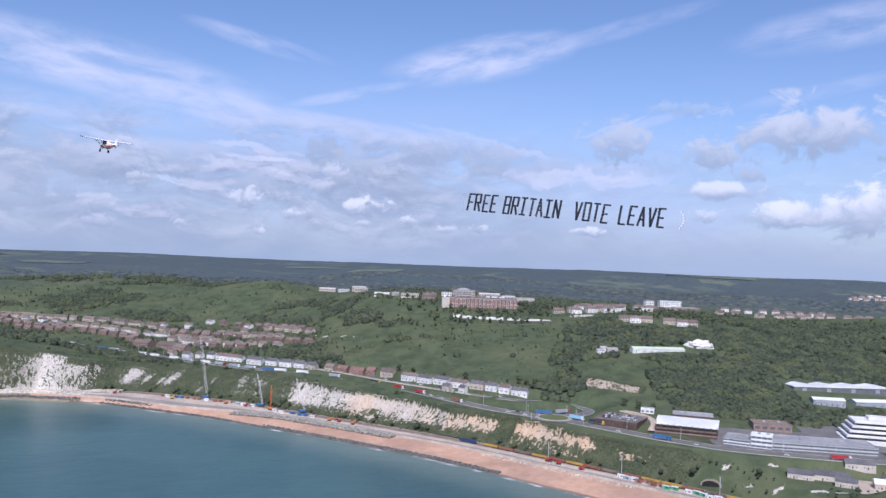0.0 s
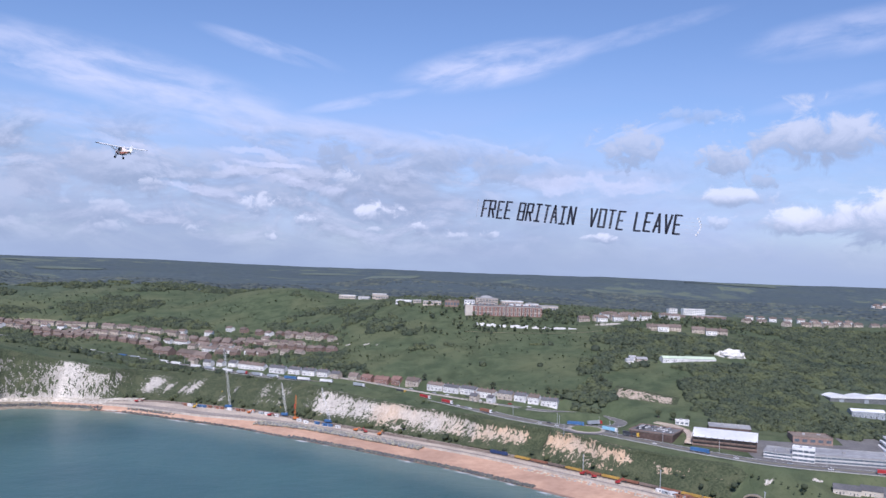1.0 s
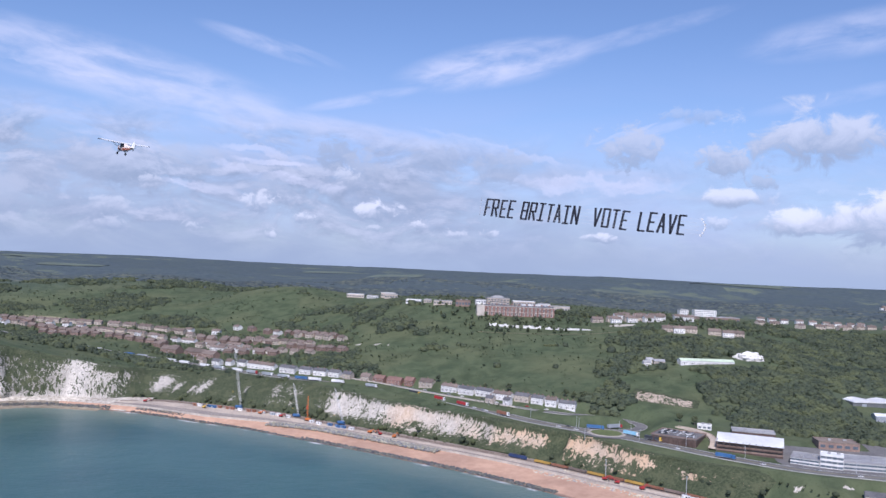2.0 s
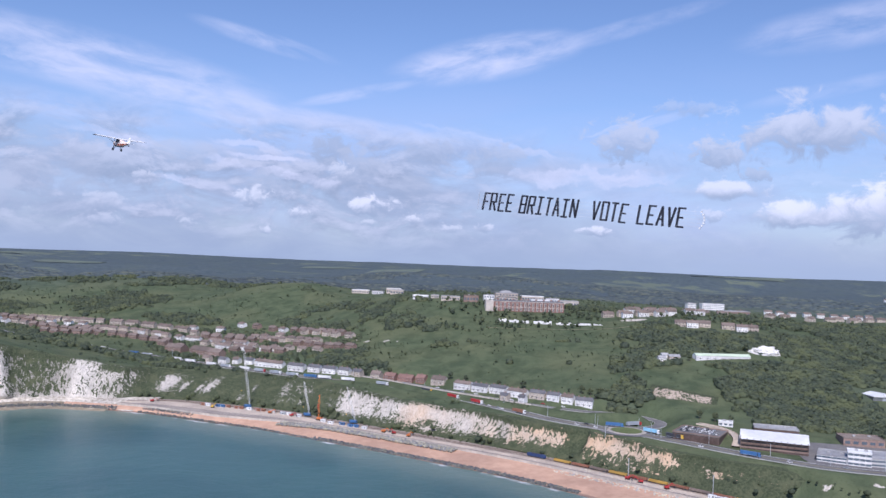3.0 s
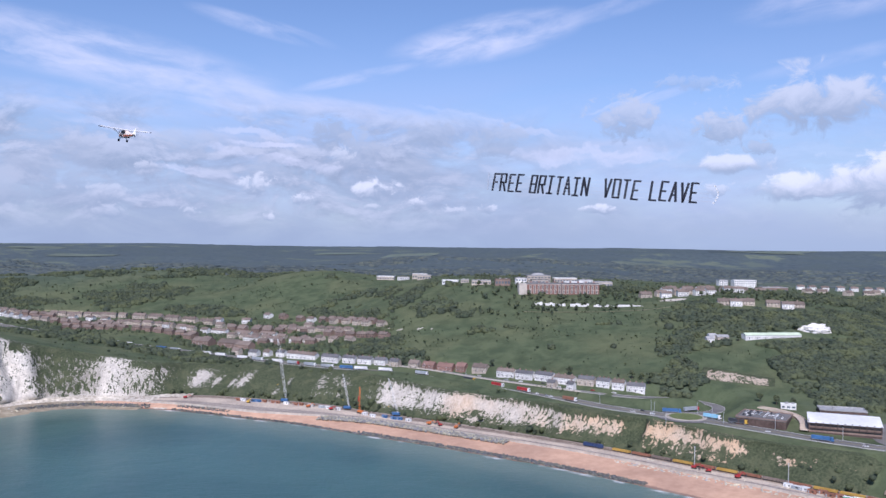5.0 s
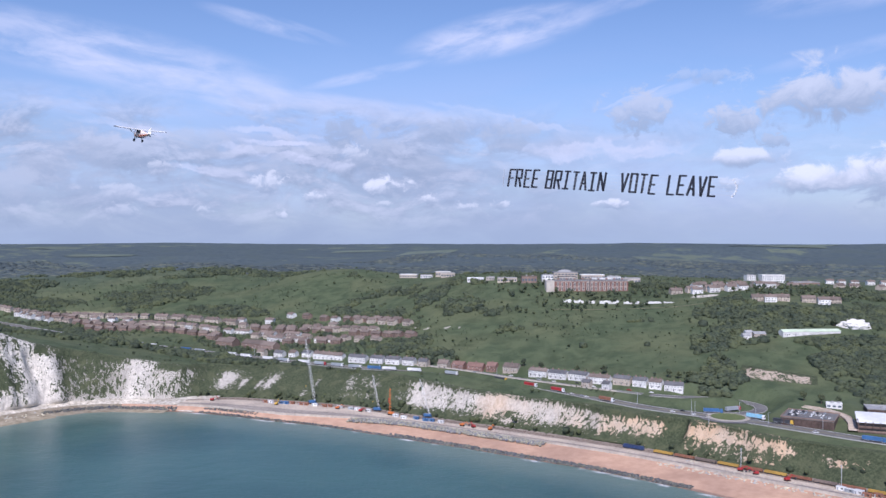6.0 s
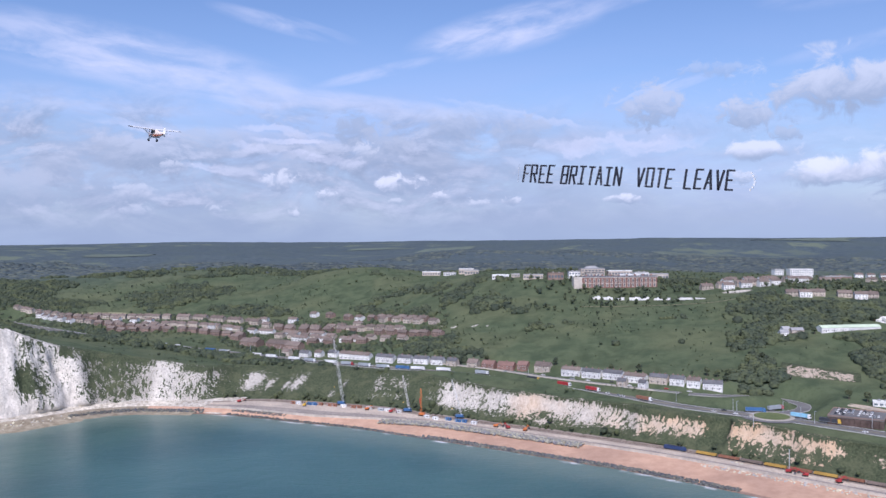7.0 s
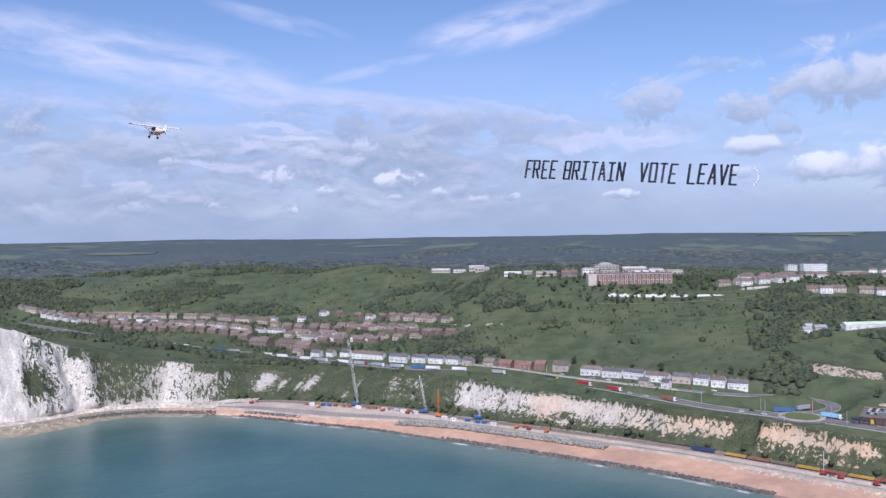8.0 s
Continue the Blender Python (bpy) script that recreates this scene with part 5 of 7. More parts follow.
deck.matrix_world = DECK_POSE = seat(149, 808, 184, 788, 36)
ramp_line = dense([(196, 782, 31), (204, 800, 33), (206, 818, 35.5), (196, 834, 37.5), (180, 846, 38)], 3.0, 12.0)
swept("ramp", ramp_line, [(-3.5, ramp_line[:, 2] - 3), (-3.5, ramp_line[:, 2] + 0.6), (-3.1, ramp_line[:, 2] + 0.6), (-3.1, ramp_line[:, 2]), (3.1, ramp_line[:, 2]), (3.1, ramp_line[:, 2] + 0.6), (3.5, ramp_line[:, 2] + 0.6), (3.5, ramp_line[:, 2] - 3)],
      PALE_ROAD, "pale curved concrete ramp beside the parking deck", "ramp", smooth_=False)
warehouse = thing("warehouse", "brown warehouse with ribbed white roof", "warehouse")
WL = 54.0
part("wall", boxed(0, WL, 0, 22, -4, 8.6), DARK_FRAME, warehouse)
for z in (1.2, 4.6):
    part("wall_band", boxed(0, WL, -0.3, 0, z, z + 1.3), BROWN_BRICK, warehouse)
    part("window_band", boxed(1, WL - 1, -0.12, 0, z + 1.5, z + 2.6), GLASS, warehouse)
bm = extruded([(-1.2, 8.6), (23, 12.6), (23, 13.1), (-1.2, 9.1)], -0.6, WL + 0.6)
bmesh.ops.transform(bm, matrix=Matrix(((0, 1, 0, 0), (1, 0, 0, 0), (0, 0, 1, 0), (0, 0, 0, 1))), verts=bm.verts)
bmesh.ops.recalc_face_normals(bm, faces=bm.faces)
wroof = part("roof", bm, WHITE_ROOF, warehouse)
part("gable_end", boxed(0, 0.4, 0, 22, 8.6, 10.4), DARK_FRAME, warehouse)
for i in range(11):
    part("rib", boxed(i * 5.35, i * 5.35 + 0.5, -1.6, -0.2, 4.0, 9.5), DARK_FRAME, wroof)
warehouse.matrix_world = seat(200, 783, 251, 764, 22)
set_block(226, 822, 262, 812, 20, 6, DARK_FRAME, GREY_ROOF, "low dark shed behind the warehouse", name="shed", floors=1, bays=6)
set_block(200, 842, 212, 838, 5, 4, WHITE_WALL, WHITE_ROOF, "white site cabin at the wood's edge", name="cabin", floors=1, bays=3)
set_block(252, 752, 272, 742, 26, 5.4, WHITE_WALL, GREY_ROOF, "pale grey office wing with flat roof", name="office_wing", floors=2, bays=6, wide=0.96, tall=0.56)
set_block(272, 741, 288, 734, 14, 11, WHITE_WALL, WHITE_ROOF, "white three-storey office block", name="office_block", floors=3, bays=4, wide=0.93, tall=0.5)
set_block(290, 738, 374, 724, 34, 6.0, WORKS_PANEL, GREY_ROOF, "long low grey works with a flat roof", name="works_hall", floors=2, bays=20, wide=0.965, tall=0.5)
set_block(296, 800, 330, 795, 22, 6, BROWN_BRICK, surface("brown_felt", (0.20, 0.16, 0.13), (0.28, 0.23, 0.19), 3.0), "brown flat-roofed store behind the works", name="store", floors=1, bays=5)
tower = thing("stepped_office", "white stepped office block with dark window bands", "office block")
for k in range(5):
    i = k * 2.6
    part("floor_band", bevelled(boxed(i, 66 - i * 0.4, i, 46 - i * 0.5, k * 3.9 + 1.9 - (3 if k == 0 else 0), k * 3.9 + 3.9), 0.25), WHITE_WALL, tower, "white stepped floor band")
    part("window_band", boxed(i + 0.8, 65 - i * 0.4, i + 0.8, 45 - i * 0.5, k * 3.9 - (3 if k == 0 else 0), k * 3.9 + 1.9), GLASS, tower, "dark window band")
part("plant_room", bevelled(boxed(24, 44, 22, 34, 19.5, 22.5), 0.2), WHITE_WALL, tower)
tower.matrix_world = seat(366, 768, 430, 752, 46)
mill = thing("industrial_shed", "long industrial shed with a row of white gables", "shed", "industrial sheds")
# the shadow on this wall is put into its dark cladding colour
part("wall", boxed(0, 112, 0, 26, -4, 5.4), surface("shaded_cladding", (0.13, 0.14, 0.14), (0.19, 0.20, 0.20), 3.0, 0.7), mill)
for i in range(4):
    part("roof_bay", extruded([(i * 28, 5.2), (i * 28 + 28, 5.2), (i * 28 + 28, 6.0), (i * 28 + 14, 7.9), (i * 28, 6.0)], -0.9, 26.6), WHITE_ROOF, mill)
    part("loading_door", bevelled(boxed(i * 28 + 10, i * 28 + 15, -0.1, 0.05, 0, 4.0), 0.03), GREY_PAINT, mill)
mill.matrix_world = seat(388, 934, 500, 944, 26)
for n, (x0, y0, x1, y1, D, H) in enumerate(((392, 893, 424, 889, 14, 6), (440, 900, 490, 905, 16, 5))):
    hall = gabled_house(math.hypot(x1 - x0, y1 - y0), D, H, H + 2.0, GREY_PAINT, WHITE_ROOF, "long industrial shed with white roof", "shed", "industrial_shed", "industrial sheds", bays=12, stacks=0)
    hall.matrix_world = seat(x0, y0, x1, y1, D)
for n, (x0, y0, x1, y1, D, roof) in enumerate(((278, 676, 296, 669, 11, SLATE), (298, 674, 322, 664, 13, SLATE), (306, 655, 320, 648, 9, SLATE), (330, 690, 352, 684, 10, SLATE), (334, 650, 352, 644, 12, WHITE_ROOF), (352, 668, 372, 664, 10, BROWN_TILE))):
    house = gabled_house(math.hypot(x1 - x0, y1 - y0), D, 4.2, 7.0, STONE if roof is SLATE else CREAM_WALL, roof, "grey stone railway shed with pitched roof" if roof is SLATE else "pale shed with pitched roof", "shed", "railway_shed", "railway sheds", bays=4, stacks=0)
    house.matrix_world = seat(x0, y0, x1, y1, D)


# ---- vehicles ----
def along_line(line, x, off):
    """Place and heading on a line where it passes a given x, set off to its left."""
    i = int(np.abs(line[:, 0] - x).argmin())
    s = across(line)[i]
    j = min(i + 1, len(line) - 1)
    turn = math.degrees(math.atan2(line[j, 1] - line[j - 1, 1], line[j, 0] - line[j - 1, 0]))
    return line[i, 0] + s[0] * off, line[i, 1] + s[1] * off, (line[i, 2] if line.shape[1] > 2 else 6.0), turn


def lorry(trailer_mat, cab_mat, label, tank=False):
    """An articulated lorry at the origin, heading along +x."""
    ob = thing("lorry", label, "lorry", "lorries")
    part("chassis", boxed(-7.4, 7.9, -0.5, 0.5, 0.75, 1.1), DARK_PAINT, ob)
    body = part("trailer", bevelled(boxed(-8.2, 5.4, -1.27, 1.27, 1.15, 4.0), 0.09), trailer_mat, ob)
    part("rear_door", boxed(-8.26, -8.19, -1.15, 1.15, 1.25, 3.9), GREY_PAINT, body)
    part("side_rail", boxed(-8.1, 5.3, -1.3, -1.26, 1.12, 1.3), GREY_PAINT, body)
    bm = extruded([(5.9, 0.7), (8.2, 0.7), (8.2, 1.9), (7.9, 3.4), (7.2, 3.9), (5.9, 3.9)], -1.22, 1.22)
    cab = part("cab", bevelled(bm, 0.06), cab_mat, ob)
    part("windscreen", extruded([(8.16, 2.05), (8.2, 2.05), (7.95, 3.25), (7.91, 3.25)], -1.1, 1.1), GLASS, cab)
    part("bumper", bevelled(boxed(8.15, 8.4, -1.22, 1.22, 0.45, 0.95), 0.05), DARK_PAINT, ob)
    wheel = None
    for x in (-6.6, -5.3, -4.0, 6.0, 7.3):
        for y in (-1.05, 1.05):
            if wheel is None:
                wheel = part("wheel", drum(0.52, -0.17, 0.17, "Y"), RUBBER, ob)
                wheel.location = (x, y, 0.52)
                rim = part("rim", drum(0.28, -0.18, 0.18, "Y", 10), GALVANISED, wheel)
            else:
                w = again(wheel, (x, y, 0.52))
                r = rim.copy()
                scene.collection.objects.link(r)
                r.parent = w
    return ob


def car(paint, label):
    ob = thing("car", label, "car", "cars")
    body = part("body", bevelled(extruded([(-2.1, 0.3), (2.1, 0.3), (2.15, 0.75), (1.2, 0.95), (-2.0, 0.98), (-2.15, 0.7)], -0.86, 0.86), 0.05), paint, ob)
    part("cabin", bevelled(extruded([(-1.75, 0.96), (1.0, 0.94), (0.35, 1.42), (-1.25, 1.45)], -0.74, 0.74), 0.05), GLASS, ob)
    part("roof_panel", boxed(-1.2, 0.3, -0.7, 0.7, 1.43, 1.48), paint, ob)
    for x in (-1.3, 1.3):
        for y in (-0.78, 0.78):
            part("wheel", drum(0.32, y - 0.1, y + 0.1, "Y", 12, (x, 0, 0.32)), RUBBER, ob)
    return ob


LORRIES = {}
for key, trailer, cab, label in (("white", WHITE_PAINT, WHITE_PAINT, "white articulated lorry with a box trailer"), ("grey", GREY_PAINT, WHITE_PAINT, "grey-sided articulated lorry with white cab"),
                                 ("red", RED_PAINT, WHITE_PAINT, "red articulated lorry with white cab"), ("blue", BLUE_PAINT, BLUE_PAINT, "deep blue articulated lorry"),
                                 ("sky", SKY_PAINT, WHITE_PAINT, "light blue and white articulated lorry"), ("dark", DARK_PAINT, YELLOW_PAINT, "dark articulated lorry with yellow cab"),
                                 ("brown", RUST, WHITE_PAINT, "brown curtain-sided lorry with white cab"), ("redcab", GREY_PAINT, RED_PAINT, "grey lorry with red cab")):
    LORRIES[key] = lorry(trailer, cab, label)
for x, off, key in ((-402, -5.2, "white"), (-380, -5.2, "white"), (-470, -5.2, "blue"), (-448, -5.2, "grey"), (-346, -5.2, "white"), (-324, -5.2, "grey"), (-300, -5.2, "white"), (-279, -5.2, "redcab"), (-256, -5.2, "grey"), (-233, -5.2, "grey"),
                    (-212, -5.2, "blue"), (-192, -5.2, "white"), (-168, -5.2, "white"), (-122, -5.0, "grey"), (-68, -5.0, "dark"), (-42, -5.0, "red"), (-18, -5.0, "red"), (25, -5.0, "brown"), (202, -4.5, "blue"), (335, -4.5, "red"), (-520, -5.0, "white"), (-545, -5.0, "grey")):
    px, py, pz, turn = along_line(TRUNK_LINE, x, off)
    copy_thing(LORRIES[key], pose(px, py, pz + 0.08, 0, 0, turn))
for px, py, turn, key in ((106, 851, -12, "blue"), (126, 860, 25, "redcab"), (135, 827, -45, "sky"), (151, 808, -38, "dark")):
    copy_thing(LORRIES[key], pose(px, py, 30.55, 0, 0, turn))
for m_ in LORRIES.values():
    retire(m_)
CARS = {k: car(p, f"{k} saloon car") for k, p in (("white", WHITE_PAINT), ("silver", GREY_PAINT), ("dark", DARK_PAINT), ("red", RED_PAINT), ("blue", BLUE_PAINT))}
for m_, words in ((CARS["white"], "white car with dark windows"), (CARS["silver"], "silver-grey car with dark windows"), (CARS["dark"], "black car with dark windows"), (CARS["red"], "small bright red car"), (CARS["blue"], "small deep blue car")):
    tagged(m_, words)
rng = random.Random(8)
for x, off, key in ((-2, -5, "white"), (4, -4.6, "silver"), (10, -5.2, "white"), (72, -5, "white"), (80, 4, "dark"), (88, -5, "white"), (225, -4, "white"), (262, 4, "silver"), (290, -4, "white"), (-95, 4.5, "white"), (-150, 4.5, "red"), (170, -5, "white")):
    px, py, pz, turn = along_line(TRUNK_LINE, x, off)
    copy_thing(CARS[key], pose(px, py, pz + 0.09, 0, 0, turn))
for i in range(12):
    for j, yy in enumerate((11.5, 20.5, 29.5)):
        if rng.random() < 0.62:
            key = rng.choice(("white", "white", "silver", "dark", "silver", "white", "dark"))
            copy_thing(CARS[key], DECK_POSE @ pose(4.4 + i * 2.8, yy + rng.uniform(-0.4, 0.4), 5.12, 0, 0, 90 if rng.random() < 0.5 else -90))
for x, y, key in ((-20, 973, "white"), (2, 959, "dark"), (16, 943, "white"), (47, 924, "red"), (66, 914, "white"), (-35, 984, "silver"), (-62, 1006, "white"), (-100, 1028, "silver")):
    copy_thing(CARS[key], pose(x, y, ground_at(x, y) + 0.1, 0, 0, -33))
for m_ in CARS.values():
    retire(m_)

# traffic island and road furniture
cx, cy, cz = ROUNDABOUT
bm = bmesh.new()
bmesh.ops.create_circle(bm, cap_ends=True, segments=64, radius=25.0)
for f in bm.faces:
    if f.normal.z < 0:
        f.normal_flip()
ring = part("roundabout_road", bm, ASPHALT)
ring.location = (cx, cy, cz + 0.12)
tagged(ring, "round asphalt carriageway about the traffic island", "road", kind="structure")
island = thing("traffic_island", "round grassed traffic island with a pale paved rim", "traffic island", m=pose(cx, cy, cz + 0.13))
part("rim", drum(18.0, 0, 0.3, "Z", 56), surface("island_paving", (0.40, 0.36, 0.30), (0.5, 0.46, 0.4), 2.0), island)
bm = drum(14.2, 0.3, 0.75, "Z", 48)
part("grass", bevelled(bm, 0.2), surface("island_grass", (0.10, 0.135, 0.045), (0.16, 0.18, 0.07), 1.5), island)


def street_lamp(h=10.0):
    ob = thing("street_lamp", "slim grey steel street lamp by the road", "street lamp", "street lamps")
    bm = bmesh.new()
    strut(bm, (0, 0, -1), (0, 0, h), 0.22)
    strut(bm, (0, 0, h), (0, -1.6, h + 0.25), 0.14)
    part("post", bm, GALVANISED, ob)
    part("lantern", bevelled(boxed(-0.18, 0.18, -2.2, -1.4, h + 0.15, h + 0.36), 0.04), GREY_PAINT, ob)
    return ob


post = street_lamp()
for x in range(-420, 360, 42):
    px, py, pz, turn = along_line(TRUNK_LINE, x, 10.0)
    copy_thing(post, pose(px, py, pz, 0, 0, turn))
for px, py in ((90, 850), (128, 848), (138, 806), (88, 800)):
    copy_thing(post, pose(px, py, 30.3, 0, 0, 20))
retire(post)


# ---- railway and beach works ----
def coast_spot(u, off):
    i = int(np.abs(COAST[:, 0] - u).argmin())
    s, b = across(COAST)[i], float(beach_width(COAST[i, 0]) + works_width(COAST[i, 0]))
    turn = math.degrees(math.atan2(-s[0], s[1]))
    return COAST[i, 0] + s[0] * (b + off), COAST[i, 1] + s[1] * (b + off), turn


def wagon(paint, label, loaded=True):
    ob = thing("wagon", label, "wagon", "train wagons")
    part("underframe", boxed(-8.6, 8.6, -1.1, 1.1, 0.75, 1.1), DARK_PAINT, ob)
    bm = extruded([(-1.35, 1.1), (1.35, 1.1), (1.45, 2.6), (1.3, 2.6), (1.2, 1.3), (-1.2, 1.3), (-1.3, 2.6), (-1.45, 2.6)], -8.2, 8.2)
    bmesh.ops.transform(bm, matrix=Matrix.Rotation(radians(90), 4, "Z"), verts=bm.verts)
    body = part("body", bm, paint, ob)
    for x in (-8.2, 8.1):
        part("end_wall", boxed(x, x + 0.1, -1.4, 1.4, 1.1, 2.6), paint, body)
    for i in range(6):
        part("rib", boxed(-7 + i * 2.8, -6.85 + i * 2.8, -1.52, -1.36, 1.1, 2.6), paint, body)
    for x in (-6.5, 6.5):
        part("bogie", boxed(x - 1.4, x + 1.4, -1.0, 1.0, 0.2, 0.75), DARK_PAINT, ob)
    return ob


W = {"yellow": wagon(surface("dull_yellow", (0.42, 0.27, 0.06), (0.5, 0.33, 0.09), 1.5, 0.7), "dull yellow open rail wagon"), "rust": wagon(RUST, "rust-brown open rail wagon"), "brown": wagon(BROWN_TILE, "dark brown open rail wagon")}
order = "yellow rust brown yellow rust yellow rust brown rust yellow yellow rust brown yellow".split()
u = 15.0
for n, key in enumerate(order):
    px, py, turn = coast_spot(u, 3.0)
    copy_thing(W[key], pose(px, py, 6.35, 0, 0, turn))
    u += 18.0 * math.cos(radians(turn))
for m_ in W.values():
    retire(m_)
loco = thing("locomotive", "dark blue diesel locomotive on the coastal line", "locomotive")
part("body", bevelled(extruded([(-9.5, 1.0), (9.5, 1.0), (9.3, 2.4), (8.6, 3.7), (-8.6, 3.7), (-9.3, 2.4)], -1.3, 1.3), 0.08), surface("navy_paint", (0.03, 0.05, 0.12), (0.045, 0.07, 0.16), 1.5, 0.5), loco)
part("roof_vents", bevelled(boxed(-5, 5, -0.8, 0.8, 3.7, 4.0), 0.08), DARK_PAINT, loco)
for x in (-6, 6):
    part("bogie", boxed(x - 2, x + 2, -1.1, 1.1, 0.15, 1.0), DARK_PAINT, loco)
px, py, turn = coast_spot(-3, 3.0)
loco.matrix_world = pose(px, py, 6.35, 0, 0, turn)


def lattice_boom(bm, a, b, w, bays, bar):
    """Four chords with zigzag lacing from a to b, tapering at both ends."""
    a, b = Vector(a), Vector(b)
    turn = (b - a).to_track_quat("Z", "Y").to_matrix()
    rings = []
    for i in range(bays + 1):
        t = i / bays
        s = w / 2 * min(1, 0.35 + t * 6, 0.3 + (1 - t) * 6)
        rings.append([a.lerp(b, t) + turn @ Vector((x * s, y * s, 0)) for x, y in ((-1, -1), (1, -1), (1, 1), (-1, 1))])
    for i in range(bays):
        for k in range(4):
            strut(bm, rings[i][k], rings[i + 1][k], bar * 1.5)
            strut(bm, rings[i][k], rings[i + 1][(k + 1) % 4], bar)
    return bm


def crawler_crane(px, py, tip, label, paint, boom_paint, boom_w):
    ob = thing("crawler_crane", label, "crane", "beach cranes")
    for y in (-2.4, 2.4):
        part("track", bevelled(boxed(-3.6, 3.6, y - 0.5, y + 0.5, 0, 1.2), 0.3), RUBBER, ob)
    body = part("body", bevelled(boxed(-4.6, 2.2, -1.9, 1.9, 1.4, 3.8), 0.15), paint, ob)
    part("counterweight", bevelled(boxed(-5.6, -4.4, -1.8, 1.8, 1.5, 3.4), 0.1), DARK_PAINT, ob)
    cab = part("cab", bevelled(boxed(1.4, 3.4, -2.3, -0.6, 1.4, 3.7), 0.1), paint, ob)
    part("cab_window", boxed(2.0, 3.44, -2.34, -0.8, 2.4, 3.5), GLASS, cab)
    boom = part("boom", lattice_boom(bmesh.new(), (1.2, 0, 2.2), tip, boom_w, max(8, int(tip[2] / 3.6)), 0.075), boom_paint, ob, "pale steel lattice boom")
    bm = bmesh.new()
    strut(bm, (-4.0, 0, 3.8), tip, 0.12)
    strut(bm, (tip[0], tip[1], tip[2]), (tip[0] + 0.4, tip[1], tip[2] * 0.3), 0.1)
    part("cable", bm, DARK_PAINT, ob)
    part("hook", bevelled(boxed(tip[0] + 0.1, tip[0] + 0.7, tip[1] - 0.3, tip[1] + 0.3, tip[2] * 0.3 - 1.2, tip[2] * 0.3), 0.1), YELLOW_PAINT, ob)
    ob.matrix_world = pose(px, py, 6.05, 0, 0, 0)


crawler_crane(-273, 1009, (-7, -8, 70), "tall blue crawler crane with pale lattice boom", BLUE_PAINT, WHITE_PAINT, 2.1)
crawler_crane(-200, 972, (-5, -5, 38), "blue crawler crane with shorter lattice boom", BLUE_PAINT, WHITE_PAINT, 1.5)
crawler_crane(-147, 942, (-8, -8, 39), "blue crawler crane with leaning lattice boom", BLUE_PAINT, WHITE_PAINT, 1.5)
rig = thing("piling_rig", "orange-red piling rig standing on the works road", "piling rig")
part("mast", lattice_boom(bmesh.new(), (0, 0, 1), (0, 0, 27), 1.1, 9, 0.09), ORANGE_PAINT, rig)
part("body", bevelled(boxed(-1.6, 4.2, -1.5, 1.5, 1.1, 3.2), 0.12), ORANGE_PAINT, rig)
for y in (-1.7, 1.7):
    part("track", bevelled(boxed(-2.2, 3.8, y - 0.45, y + 0.45, 0, 1.1), 0.25), RUBBER, rig)
part("hammer", bevelled(boxed(-1.6, -0.6, -0.5, 0.5, 12, 17), 0.1), RED_PAINT, rig)
rig.matrix_world = pose(-186, 954, 6.05, 0, 0, -30)


def excavator(paint):
    ob = thing("excavator", "tracked excavator working beside the railway", "excavator", "excavators")
    for y in (-1.2, 1.2):
        part("track", bevelled(boxed(-2.1, 2.1, y - 0.35, y + 0.35, 0, 0.9), 0.25), RUBBER, ob)
    part("body", bevelled(boxed(-2.4, 1.2, -1.3, 1.3, 1.0, 2.4), 0.15), paint, ob)
    cab = part("cab", bevelled(boxed(0.0, 1.6, 0.2, 1.3, 1.1, 3.0), 0.1), paint, ob)
    part("cab_window", boxed(0.2, 1.63, 0.3, 1.33, 2.0, 2.9), GLASS, cab)
    bm = bmesh.new()
    strut(bm, (1.0, -0.3, 1.8), (4.2, -0.3, 4.6), 0.5)
    strut(bm, (4.2, -0.3, 4.6), (6.6, -0.3, 2.2), 0.4)
    arm = part("arm", bm, paint, ob)
    part("bucket", bevelled(boxed(6.1, 7.3, -0.9, 0.3, 1.0, 2.3), 0.15), DARK_PAINT, arm)
    return ob


ex = {"red": excavator(RED_PAINT), "orange": excavator(ORANGE_PAINT), "yellow": excavator(YELLOW_PAINT)}
for u, off, key, spin in ((66, -2.5, "red", 20), (72, -4, "red", 200), (92, -5, "red", 60), (-140, -4, "orange", 10), (-128, -3.5, "red", 160), (-116, -4, "orange", 90), (-262, -8, "orange", 40), (-330, -12, "yellow", 100), (-395, -4, "red", 20), (-240, -6, "red", 0)):
    px, py, turn = coast_spot(u, off)
    copy_thing(ex[key], pose(px, py, 6.05, 0, 0, turn + spin))
for m_ in ex.values():
    retire(m_)


def site_cabin(paint, label, roof=WHITE_ROOF):
    ob = thing("site_cabin", label, "cabin", "site cabins")
    part("body", bevelled(boxed(-3, 3, -1.25, 1.25, 0, 2.6), 0.06), paint, ob)
    part("roof", boxed(-3.08, 3.08, -1.32, 1.32, 2.6, 2.75), roof, ob)
    part("door", boxed(-2.4, -1.5, -1.29, -1.24, 0.1, 2.1), GREY_PAINT, ob)
    part("window", boxed(0.2, 1.7, -1.29, -1.24, 1.0, 1.9), GLASS, ob)
    return ob


